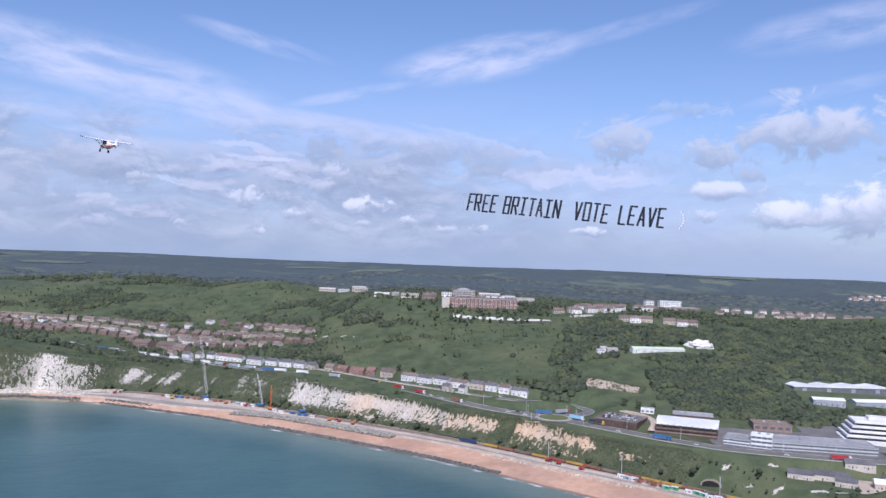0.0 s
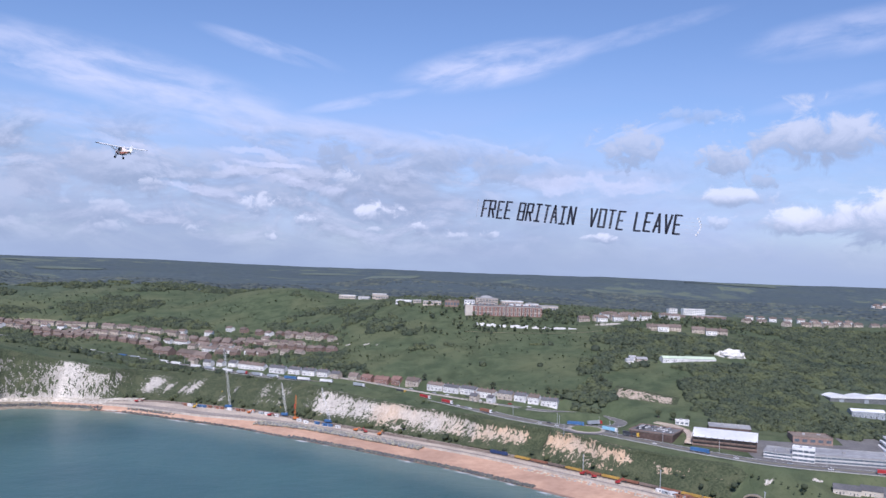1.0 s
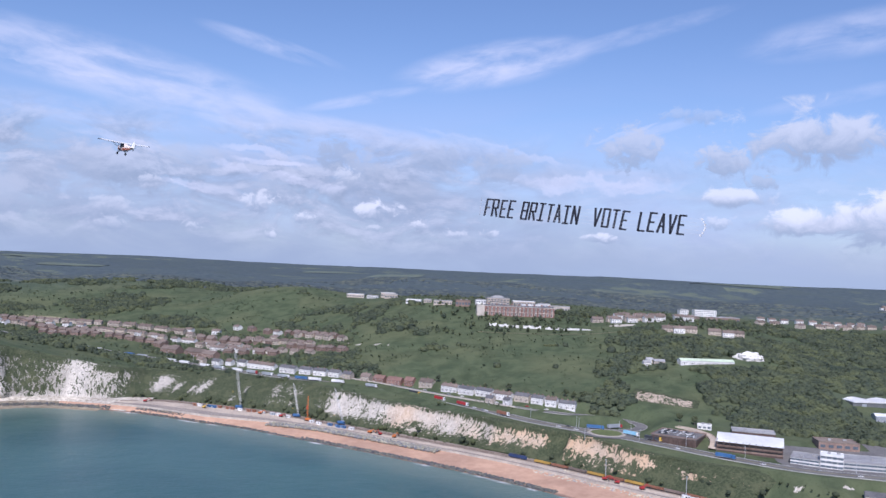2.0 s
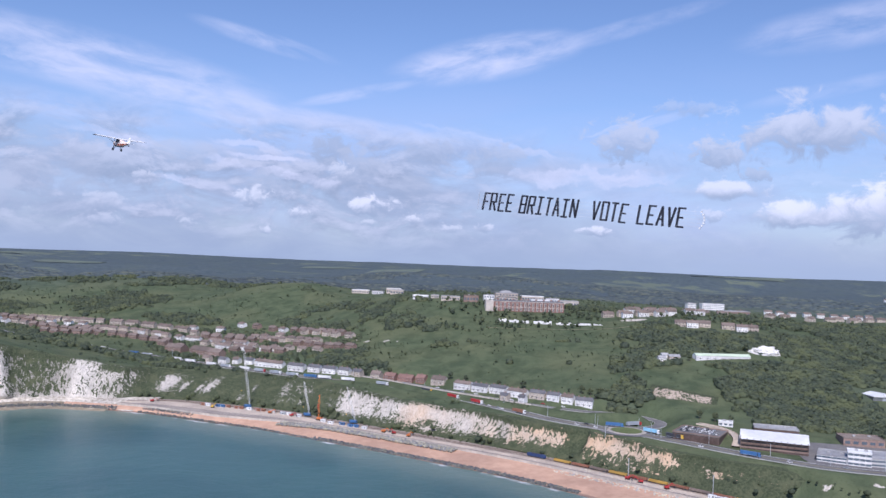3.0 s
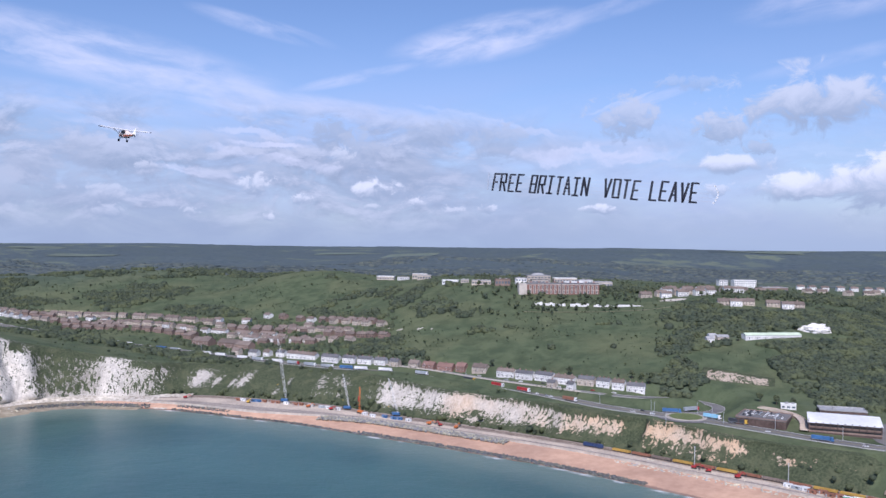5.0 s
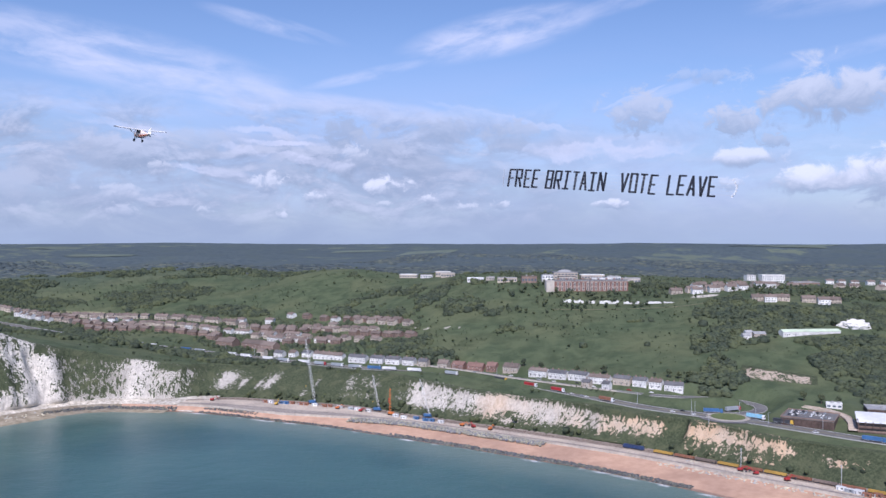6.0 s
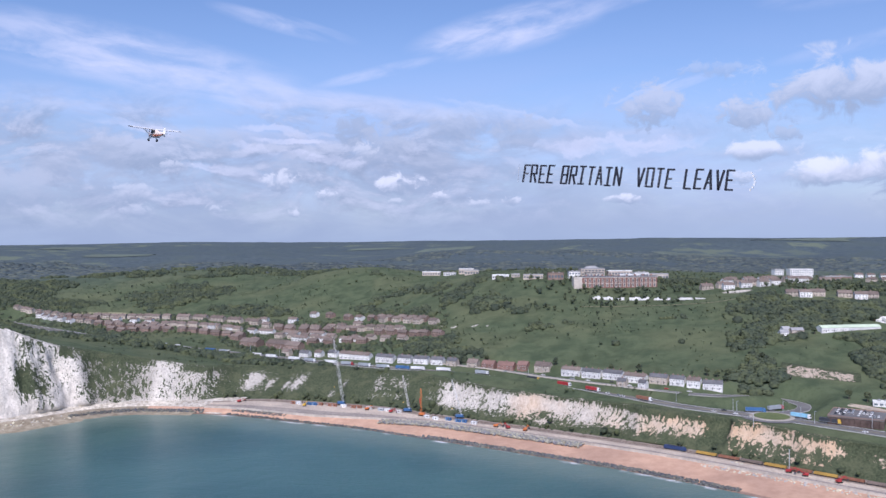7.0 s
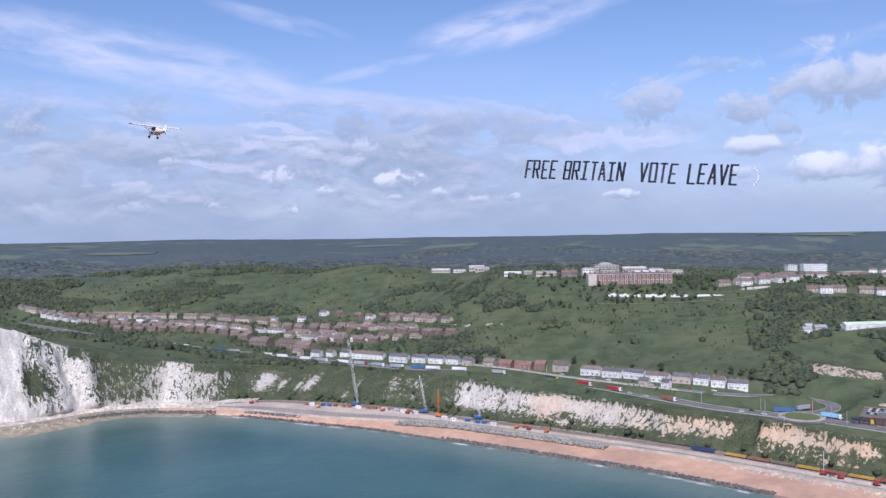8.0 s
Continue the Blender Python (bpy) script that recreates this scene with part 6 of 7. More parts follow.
cab_kinds = {"white": site_cabin(WHITE_PAINT, "white site cabin on the works road"), "green": site_cabin(GREEN_PAINT, "green site cabin with pale roof"), "blue": site_cabin(BLUE_PAINT, "blue site container by the sea wall", BLUE_PAINT), "grey": site_cabin(GREY_PAINT, "grey site cabin by the sea wall"), "rust": site_cabin(RUST, "rust-red site container beside the railway", RUST)}
rng = random.Random(14)
for u0, u1, n, kinds in ((150, 200, 10, "green white green white green"), (118, 150, 9, "white grey white rust"), (-350, -230, 14, "rust white grey blue white"), (-205, -150, 6, "blue white grey"), (200, 260, 10, "white white grey green")):
    for i in range(n):
        px, py, turn = coast_spot(u0 + (u1 - u0) * (i + rng.uniform(-0.25, 0.25)) / n, -rng.choice((2.5, 4.0, 6.5)))
        copy_thing(cab_kinds[rng.choice(kinds.split())], pose(px, py, 6.02, 0, 0, turn + rng.uniform(-4, 4)))
for m_ in cab_kinds.values():
    retire(m_)
mast = thing("signal_mast", "tall slim grey mast beside the railway", "mast", "masts")
bm = bmesh.new()
strut(bm, (0, 0, 0), (0, 0, 17), 0.35)
part("post", bm, GALVANISED, mast)
part("lamp_head", bevelled(boxed(-0.7, 0.7, -0.25, 0.25, 16.8, 17.3), 0.05), GREY_PAINT, mast)
for u in (64, 118, 180):
    px, py, turn = coast_spot(u, -2.0)
    copy_thing(mast, pose(px, py, 6.0, 0, 0, turn))
retire(mast)


# tunnel mouths
def tunnel_mouth(m, w, h, label, arches=1, pointed=False, deep_=14.0):
    ob = thing("tunnel_mouth", label, "tunnel", m=m)
    pitch, n, rim = w * 1.3, 18, 1.3 if pointed is False else w * 0.12
    for k in range(arches):
        mid = pitch * (k - (arches - 1) / 2)

        def arc(half, top):
            pts = []
            for i in range(n + 1):
                a_ = math.pi * i / n
                x_ = -math.cos(a_) * half
                pts.append((mid + x_, top - top * 0.45 * (abs(x_) / half) ** 1.7 if pointed else math.sin(a_) * top))
            return [(mid - half, -1.0), *pts, (mid + half, -1.0)]

        inner, outer = arc(w / 2, h), arc(w / 2 + rim, h + rim)
        bm = bmesh.new()
        for (a0, a1), (b0, b1) in zip(zip(inner, inner[1:]), zip(outer, outer[1:])):
            for y0, y1, lo, hi in ((-0.5, -0.5, (a0, a1), (b1, b0)), (-0.5, 1.5, (b0, b1), (b1, b0))):
                bm.faces.new([bm.verts.new(q) for q in ((lo[0][0], y0, lo[0][1]), (lo[1][0], y0, lo[1][1]), (hi[0][0], y1, hi[0][1]), (hi[1][0], y1, hi[1][1]))])
        part("arch_ring", bm, DARK_STONE if pointed else OLD_STONE, ob)
        bm = bmesh.new()
        for a0, a1 in zip(inner, inner[1:]):
            bm.faces.new([bm.verts.new(q) for q in ((a0[0], -0.5, a0[1]), (a1[0], -0.5, a1[1]), (a1[0], deep_, a1[1]), (a0[0], deep_, a0[1]))])
        part("tunnel_lining", bm, DARK_STONE, ob)
        # flat black sheet across the arch, standing for the shade inside
        bm = bmesh.new()
        bm.faces.new([bm.verts.new((x_, -0.1, z_)) for x_, z_ in inner])
        part("dark_interior", bm, RUBBER, ob)
    return ob


tunnel_mouth(pose(219, 679, 8.6, 0, 0, -30), 14, 3.6, "broad dark tunnel arch in the grassy bank", deep_=9.0)
tunnel_mouth(pose(-416, 1050, 6.0, 0, 0, -8), 4.2, 9.0, "pair of tall dark pointed tunnel arches under the headland", 2, True, deep_=4.0)


# ---- rocks, trees and scrub ----
def blob(seed, rough_=0.25, level=1):
    """A lumpy closed form of about unit radius: corners and triangles."""
    bm = bmesh.new()
    bmesh.ops.create_icosphere(bm, subdivisions=level, radius=1.0)
    r = random.Random(seed)
    co = np.array([v.co[:] for v in bm.verts]) * np.array([[1 + r.uniform(-rough_, rough_)] for _ in bm.verts])
    tri = np.array([[v.index for v in f.verts] for f in bm.faces])
    bm.free()
    return co, tri


def crowns(seed, clumps, sprays=70, size=0.34, core=0.78):
    """A crown about 2 wide and 2 high: sprays of leaves round several clumps, with gaps between them, over small dense cores."""
    r = np.random.RandomState(seed)
    cos, tris, base = [], [], 0
    for i in range(clumps):
        a_, d = r.uniform(0, 6.28), r.uniform(0.25, 0.68) if i else 0.0
        s = r.uniform(0.36, 0.58)
        mid = np.array([math.cos(a_) * d, math.sin(a_) * d, r.uniform(0.45, 1.3) if i else 1.35])
        co, tri = blob(seed * 31 + i, 0.3 if core < 0.9 else 0.17, 1)
        cos.append(co * s * core + mid)
        tris.append(tri + base)
        base += len(co)
        n = max(4, sprays // clumps)
        out = r.normal(size=(n, 3))
        out /= np.linalg.norm(out, axis=1)[:, None]
        out[:, 2] = np.where(out[:, 2] < -0.5, -out[:, 2], out[:, 2])
        at = mid + out * s * r.uniform(0.8, 1.12, (n, 1))
        face = out + [0, -0.15, 0.3] + r.normal(size=(n, 3)) * 0.34
        face /= np.linalg.norm(face, axis=1)[:, None]
        e1 = np.cross(face, r.normal(size=(n, 3)))
        e1 /= np.linalg.norm(e1, axis=1)[:, None]
        e2 = np.cross(face, e1)
        w = size * r.uniform(0.6, 1.25, (n, 1))
        cos.append(np.stack([at - e1 * w * 0.5, at + e2 * w * 0.45 - face * w * 0.1, at + e1 * w * 0.55, at - e2 * w * 0.4], 1).reshape(-1, 3))
        q = np.arange(n)[:, None] * 4 + base
        tris += [np.concatenate([q, q + 1, q + 2], 1), np.concatenate([q, q + 2, q + 3], 1)]
        base += 4 * n
    return np.concatenate(cos), np.concatenate(tris)


def canopy(seed):
    """A broad crown about 2 wide and 1.5 high that closes up with its neighbours: a dome, smaller heads on it and loose sprays."""
    r = np.random.RandomState(seed)
    heads = [((0, 0, 0.45), 1.0, 0.85)] + [((math.cos(a_) * 0.55, math.sin(a_) * 0.55, 0.8 + 0.3 * r.rand()), r.uniform(0.34, 0.5), 0.8) for a_ in r.uniform(0, 6.28, 3)]
    cos, tris, base = [], [], 0
    for n, (mid, size, tall) in enumerate(heads):
        co, tri = blob(seed * 17 + n, 0.1, 1)
        co = co * [size, size, size * tall] + np.array(mid)
        tri = tri[co[tri][:, :, 2].max(1) > 0.35]
        cos.append(co)
        tris.append(tri + base)
        base += len(co)
    n = 14
    out = r.normal(size=(n, 3))
    out[:, 2] = np.abs(out[:, 2])
    out /= np.linalg.norm(out, axis=1)[:, None]
    at = out * [1.0, 1.0, 0.9] + [0, 0, 0.42]
    e1 = np.cross(out, r.normal(size=(n, 3)))
    e1 /= np.linalg.norm(e1, axis=1)[:, None]
    e2 = np.cross(out, e1)
    w = r.uniform(0.14, 0.26, (n, 1))
    cos.append(np.stack([at - e1 * w, at + e2 * w, at + e1 * w, at - e2 * w], 1).reshape(-1, 3))
    q = np.arange(n)[:, None] * 4 + base
    tris += [np.concatenate([q, q + 1, q + 2], 1), np.concatenate([q, q + 2, q + 3], 1)]
    return np.concatenate(cos), np.concatenate(tris)


def scattered(name, spots, radii, templates, material, label, category, squash=1.0, sink=0.15, seed=1, smooth_=False):
    """One joined mesh of many plants or stones."""
    r = np.random.RandomState(seed)
    cos, tris, base = [], [], 0
    pick = r.randint(0, len(templates), len(spots))
    spin, tall = r.uniform(0, 6.28, len(spots)), r.uniform(0.8, 1.2, len(spots)) * squash
    for i, (x, y, z) in enumerate(spots):
        co, tri = templates[pick[i]]
        c, s = math.cos(spin[i]), math.sin(spin[i])
        q = np.empty_like(co)
        q[:, 0] = (co[:, 0] * c - co[:, 1] * s) * radii[i] + x
        q[:, 1] = (co[:, 0] * s + co[:, 1] * c) * radii[i] + y
        q[:, 2] = (co[:, 2] * tall[i] - sink) * radii[i] + z
        cos.append(q)
        tris.append(tri + base)
        base += len(co)
    return raw_mesh(name, np.concatenate(cos), np.concatenate(tris), material, label, category, "stuff", smooth_)


def dome(seed):
    """A low rounded canopy of about unit radius."""
    co, tri = blob(seed, 0.12, 1)
    return co * [1, 1, 0.8], tri[co[tri][:, :, 2].max(1) > -0.1]


FULL, LIGHT_, BUSH = [canopy(i) for i in range(10)], [crowns(20 + i, 3, 30, 0.26, 0.96) for i in range(6)], [crowns(40 + i, 1, 11, 0.3, 0.95) for i in range(6)]
MOUND = [dome(60 + i) for i in range(6)]
STONES = [blob(70 + i, 0.28) for i in range(6)]
rs = np.random.RandomState(5)


def free_of_roads(x, y):
    ok = np.ones(len(x), bool)
    for line, half in ((TRUNK_LINE, 15.0), (LINK_LINE, 9.0), (LANE_LINE, 7.0), (ramp_line, 6.0)):
        ok &= np.abs(nearest(line, x, y)[0]) > half
    ok &= np.hypot(x - ROUNDABOUT[0], y - ROUNDABOUT[1]) > 36
    for cx_, cy_, r_ in CLEAR:
        ok &= (x - cx_) ** 2 + (y - cy_) ** 2 > (r_ + 2.5) ** 2
    d, k = nearest(COAST, x, y)
    return ok & (d > cliff_top(COAST[k, 0]) + 4)


def seeded(x0, x1, y0, y1, step):
    x, y = np.meshgrid(np.arange(x0, x1, step), np.arange(y0, y1, step))
    x, y = x.ravel() + rs.uniform(-0.5, 0.5, x.size) * step, y.ravel() + rs.uniform(-0.5, 0.5, y.size) * step
    return x, y


def with_height(x, y):
    return np.stack([x, y, height(x, y)], 1)


x, y = seeded(-1060, 700, 780, 1800, 5.0)
keep = (rs.rand(len(x)) < wooded(x, y) * 0.95) & free_of_roads(x, y)
x, y = x[keep], y[keep]
near_ = y < 1240
scattered("woodland", with_height(x[near_], y[near_]), (3.6 + 2.6 * rs.rand(near_.sum()) ** 1.8) * (0.85 + 0.4 * smooth(-0.3, 0.4, rough(x[near_], y[near_], 45, 67))), FULL, LEAVES, "dense dark green broadleaf woodland on the slope", "woods", 0.8, 0.1, smooth_=True)
scattered("hill_woods", with_height(x[~near_], y[~near_]), (3.2 + 2.6 * rs.rand((~near_).sum()) ** 2.0) * (0.8 + 0.5 * smooth(-0.3, 0.4, rough(x[~near_], y[~near_], 45, 68))), FULL, LEAVES, "belts of trees across the valley", "woods", 0.8, 0.1, smooth_=True)

x, y = seeded(-900, 520, 930, 1760, 6.0)
bushy = np.clip(0.05 + 0.75 * smooth(0.0, 0.5, rough(x, y, 80, 61)) * smooth(-0.2, 0.3, rough(x, y, 20, 60)) + 0.4 * smooth(0.12, 0.4, rough(x, y, 26, 62)), 0, 1)
bushy = np.clip(bushy * 1.5, 0, 1)
bushy *= np.where((x > -140) & (x < 90) & (y > 985) & (y < 1090), 0.35, 1.0)
brow = nearest(TRUNK_LINE, x, y)[0]
bushy = np.maximum(bushy, np.where((np.abs(brow) < 90) & (x < -180) & (nearest(COAST, x, y)[0] < 330), 0.62, 0) * smooth(-0.35, 0.25, rough(x, y, 30, 63)))
bushy = np.maximum(bushy, 0.55 * (x < -200) * (y > 1440) * smooth(-0.2, 0.3, rough(x, y, 55, 64)))
keep = (rs.rand(len(x)) < bushy * np.where(x > -120, 0.8, 0.62)) & free_of_roads(x, y)
x, y = x[keep], y[keep]
scattered("hillside_scrub", with_height(x, y), rs.uniform(0.8, 2.4, len(x)) * (1 + 0.8 * (rs.rand(len(x)) < 0.18)), BUSH, SCRUB, "scattered hawthorn scrub on the grassy hillside", "scrub", 0.75, 0.3, smooth_=True)

# hedge and brambles on the bank between the lane and the trunk road
hedge_i = rs.randint(4, len(LANE_LINE) - 4, 420)
hedge_s = across(LANE_LINE)[hedge_i]
hedge_d = -rs.uniform(5.0, 13.0, 420)
x, y = LANE_LINE[hedge_i, 0] + hedge_s[:, 0] * hedge_d, LANE_LINE[hedge_i, 1] + hedge_s[:, 1] * hedge_d
keep = (np.abs(nearest(TRUNK_LINE, x, y)[0]) > 10.5) & (np.abs(nearest(LINK_LINE, x, y)[0]) > 8)
for cx_, cy_, r_ in CLEAR:
    keep &= (x - cx_) ** 2 + (y - cy_) ** 2 > 5.5 ** 2
x, y = x[keep], y[keep]
scattered("lane_hedge", with_height(x, y), rs.uniform(0.8, 2.0, len(x)), BUSH, SCRUB, "hedge and brambles below the narrow lane", "hedge", 0.7, 0.3, smooth_=True)

# garden trees and hedges between the houses
x, y = seeded(-980, -170, 1130, 1560, 8.0)
keep = (rs.rand(len(x)) < 0.85) & (np.minimum(np.minimum(oval(x, y, -330, 1265, 190, 95, -28), oval(x, y, -600, 1390, 170, 60, -18)), oval(x, y, -840, 1475, 130, 48, -26)) < 1)
ok = np.ones(len(x), bool)
for cx_, cy_, r_ in CLEAR:
    ok &= (x - cx_) ** 2 + (y - cy_) ** 2 > 6.0 ** 2
keep &= ok & (np.abs(nearest(TRUNK_LINE, x, y)[0]) > 15)
x, y = x[keep], y[keep]
scattered("garden_trees", with_height(x, y), 1.5 + 3.2 * rs.rand(len(x)) ** 1.6, FULL, LEAVES, "garden trees and hedges between the estate houses", "trees", smooth_=True)

# trees round the houses on the ridge
x, y = seeded(-60, 620, 1190, 1430, 10.0)
keep = rs.rand(len(x)) < 0.6 * smooth(-0.3, 0.2, rough(x, y, 40, 66))
for cx_, cy_, r_ in CLEAR:
    keep &= (x - cx_) ** 2 + (y - cy_) ** 2 > 7.0 ** 2
x, y = x[keep], y[keep]
scattered("ridge_trees", with_height(x, y), rs.uniform(2.4, 4.6, len(x)), LIGHT_, LEAVES, "dark garden trees between the ridge houses", "trees", smooth_=True)

# scrub clinging to the slope over the railway
u_ = np.r_[rs.uniform(-418, 300, 1500), rs.uniform(-418, -205, 3200)]
i_ = np.array([int(np.abs(COAST[:, 0] - q).argmin()) for q in u_])
s_ = across(COAST)[i_]
lo, hi = cliff_foot(u_), cliff_top(u_)
green_slope = np.where((u_ < -215) | (u_ > 92) | ((u_ > 6) & (u_ < 17)), 1.0, 0.0)
v_ = np.where(green_slope > 0, rs.uniform(0.0, 1.0, len(u_)), rs.uniform(-0.1, 0.34, len(u_)))
keep = (rs.rand(len(u_)) < np.where(green_slope > 0, 0.75, 0.5)) & (np.abs(u_ - 214) > 14) & ((u_ < 120) | (rs.rand(len(u_)) < 0.75))
x, y = (COAST[i_, 0] + s_[:, 0] * (lo + (hi - lo) * v_))[keep], (COAST[i_, 1] + s_[:, 1] * (lo + (hi - lo) * v_))[keep]
keep2 = np.hypot(x - 221, y - 682) > 16
x, y = x[keep2], y[keep2]
scattered("bank_scrub", with_height(x, y) + [0, 0, 0.8], rs.uniform(1.0, 2.8, len(x)) * (1 + 1.5 * (rs.rand(len(x)) < 0.1)), BUSH, SCRUB, "tangled scrub on the bank over the railway", "scrub", 0.8, 0.2, smooth_=True)

# woods far inland, their leaves tinted with the haze of distance
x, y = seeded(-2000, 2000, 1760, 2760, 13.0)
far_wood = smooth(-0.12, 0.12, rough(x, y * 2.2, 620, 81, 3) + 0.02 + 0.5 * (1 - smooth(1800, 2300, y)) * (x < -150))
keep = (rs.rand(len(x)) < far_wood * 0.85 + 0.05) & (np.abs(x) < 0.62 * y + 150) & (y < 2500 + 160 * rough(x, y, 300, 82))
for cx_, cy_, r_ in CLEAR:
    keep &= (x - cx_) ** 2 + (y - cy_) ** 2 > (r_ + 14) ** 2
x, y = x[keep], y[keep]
scattered("far_woods", with_height(x, y), rs.uniform(8, 14, len(x)), MOUND, HAZY_LEAVES, "distant woods on the downs inland", "woods", 0.34, 0.05, smooth_=True)


# single trees by the houses and roads
def tree(seed, h):
    ob = thing("tree", "round-crowned green broadleaf tree by the houses", "tree", "roadside trees")
    r = random.Random(seed)
    bm = bmesh.new()
    bmesh.ops.create_cone(bm, cap_ends=True, segments=8, radius1=h * 0.035, radius2=h * 0.018, depth=h * 0.55)
    bmesh.ops.translate(bm, vec=(0, 0, h * 0.24), verts=bm.verts)
    for i in range(5):
        a_ = i * 1.257 + r.uniform(-0.3, 0.3)
        strut(bm, (0, 0, h * r.uniform(0.3, 0.45)), (math.cos(a_) * h * 0.25, math.sin(a_) * h * 0.25, h * r.uniform(0.55, 0.75)), h * 0.014)
    part("trunk", bm, BARK, ob)
    co, tri = crowns(seed + 200, 9, 360, 0.2)
    co = co * [h * 0.36, h * 0.36, h * 0.36] + [0, 0, h * 0.24]
    raw_mesh("crown", co, tri, LEAVES, parent=ob)
    return ob


kinds = [tree(i, 8.0 + i) for i in range(4)]
r = random.Random(4)
for x, y in ((-300, 1162), (-288, 1150), (-262, 1135), (-240, 1122), (-215, 1108), (-190, 1096), (-172, 1092), (-365, 1190), (-395, 1205), (100, 918), (106, 926), (96, 930), (88, 936), (-48, 1020), (-30, 1005), (5, 985), (30, 970),
             (-150, 1072), (-120, 1066), (134, 932), (150, 968), (200, 852), (214, 850), (188, 860), (-20, 1330), (130, 1300), (160, 1290), (178, 1270), (240, 1225), (272, 1236), (225, 1030), (182, 1042), (300, 1060), (340, 1162), (228, 1150), (-16, 1300), (-8, 1306), (2, 1318), (9, 1322), (16, 1326), (24, 1330), (50, 1316), (54, 1328), (60, 1336), (66, 1330), (101, 1330), (107, 1338), (112, 1334), (118, 1308), (124, 1300), (-34, 1312), (-44, 1322), (-54, 1330), (128, 1290), (136, 1296)):
    copy_thing(r.choice(kinds), pose(x, y, ground_at(x, y) - 0.2, 0, 0, r.uniform(0, 360)))
for m_ in kinds:
    retire(m_)


# ---- rock armour ----
def rocks(name, u0, u1, off, spread, n, size, label, material=ROCK, rise=None):
    u = rs.uniform(u0, u1, n)
    i = np.array([int(np.abs(COAST[:, 0] - q).argmin()) for q in u])
    s = across(COAST)[i]
    t = np.gradient(COAST[:, :2], axis=0)[i]
    d = off(COAST[i, 0]) + rs.uniform(-1, 1, n) * spread
    j = rs.uniform(-0.5, 0.5, n)[:, None]
    p = COAST[i, :2] + s * d[:, None] + t * j
    b = beach_width(COAST[i, 0])
    z = np.interp(d / b, [-0.5, 0, 0.05, 0.3, 0.55, 0.8, 1.0, 1.3], [-1.0, 0.1, 0.6, 1.9, 2.9, 4.2, 5.0, 6.0]) + (0 if rise is None else rise)
    scattered(name, np.c_[p, z], rs.uniform(size * 0.6, size * 1.3, n), STONES, material, label, "rocks", 0.8, 0.0)


rocks("rock_armour", -180, 52, lambda u: 3.2 + 0 * u, 3.0, 1500, 1.25, "dark boulders of rock armour along the waterline")
rocks("rock_bund", -232, -62, lambda u: beach_width(u) - 7.5, 4.6, 1500, 1.25, "grey boulder bank below the sea wall", GREY_ROCK, rise=1.2)
rocks("tide_rocks", -390, -160, lambda u: 1.0 + 0 * u, 1.8, 700, 0.9, "dark weedy stones along the tide line")
rocks("headland_rocks", -540, -420, lambda u: beach_width(u) * 0.35, 3.0, 520, 1.2, "grey boulders under the chalk headland")
rocks("stone_pile", -385, -330, lambda u: beach_width(u) * 0.75, 2.6, 260, 0.9, "blue-grey stone pile beside the sea wall")
rocks("pale_rocks", 20, 130, lambda u: beach_width(u) - 6, 3.0, 170, 0.9, "pale boulders scattered at the top of the beach", PALE_ROCK)
rocks("works_stones", 30, 235, lambda u: beach_width(u) + 8, 6.0, 420, 0.75, "pale stone heaps strewn along the works strip", PALE_ROCK)
rocks("fallen_chalk", -700, -540, lambda u: beach_width(u) * 0.3, 6.0, 150, 1.1, "fallen chalk boulders on the foreshore", PALE_ROCK)

# white chalk outcrop on the wooded slope
bm = bmesh.new()
bmesh.ops.create_icosphere(bm, subdivisions=4, radius=1)
for v in bm.verts:
    q = Vector((v.co.x * 5, v.co.y * 5, v.co.z * 3))
    v.co = v.co * (1 + 0.35 * noise.noise(q * 0.5) + 0.22 * noise.noise(q * 1.7) + 0.12 * noise.noise(q * 4.5))
bmesh.ops.transform(bm, matrix=Matrix.Diagonal((18.5, 8, 9.5, 1)), verts=bm.verts)
outcrop = part("chalk_outcrop", bm, surface("raw_chalk", (0.60, 0.58, 0.54), (0.82, 0.81, 0.78), 2.2, 0.95, 0.5))
outcrop.location = (322, 1060, ground_at(322, 1055) - 0.5)
tagged(outcrop, "bare white chalk outcrop among the trees", "rock")


# ---- the towing aeroplane and its banner ----
plane = thing("aeroplane", "white high-wing light aeroplane with an orange side flash", "aeroplane")


def tube(rings, n=12):
    """A hull through rings of (x, half width, z low, z high)."""
    bm = bmesh.new()
    loops = []
    for x, w, lo, hi in rings:
        mid, half = (lo + hi) / 2, (hi - lo) / 2
        loops.append([bm.verts.new((x, math.copysign(abs(math.cos(a_)) ** 0.6, math.cos(a_)) * w, mid + math.copysign(abs(math.sin(a_)) ** 0.6, math.sin(a_)) * half)) for a_ in (2 * math.pi * i / n for i in range(n))])
    for p, q in zip(loops, loops[1:]):
        for i in range(n):
            bm.faces.new((p[i], p[(i + 1) % n], q[(i + 1) % n], q[i]))
    bm.faces.new(loops[0][::-1])
    bm.faces.new(loops[-1])
    bmesh.ops.recalc_face_normals(bm, faces=bm.faces)
    return bm


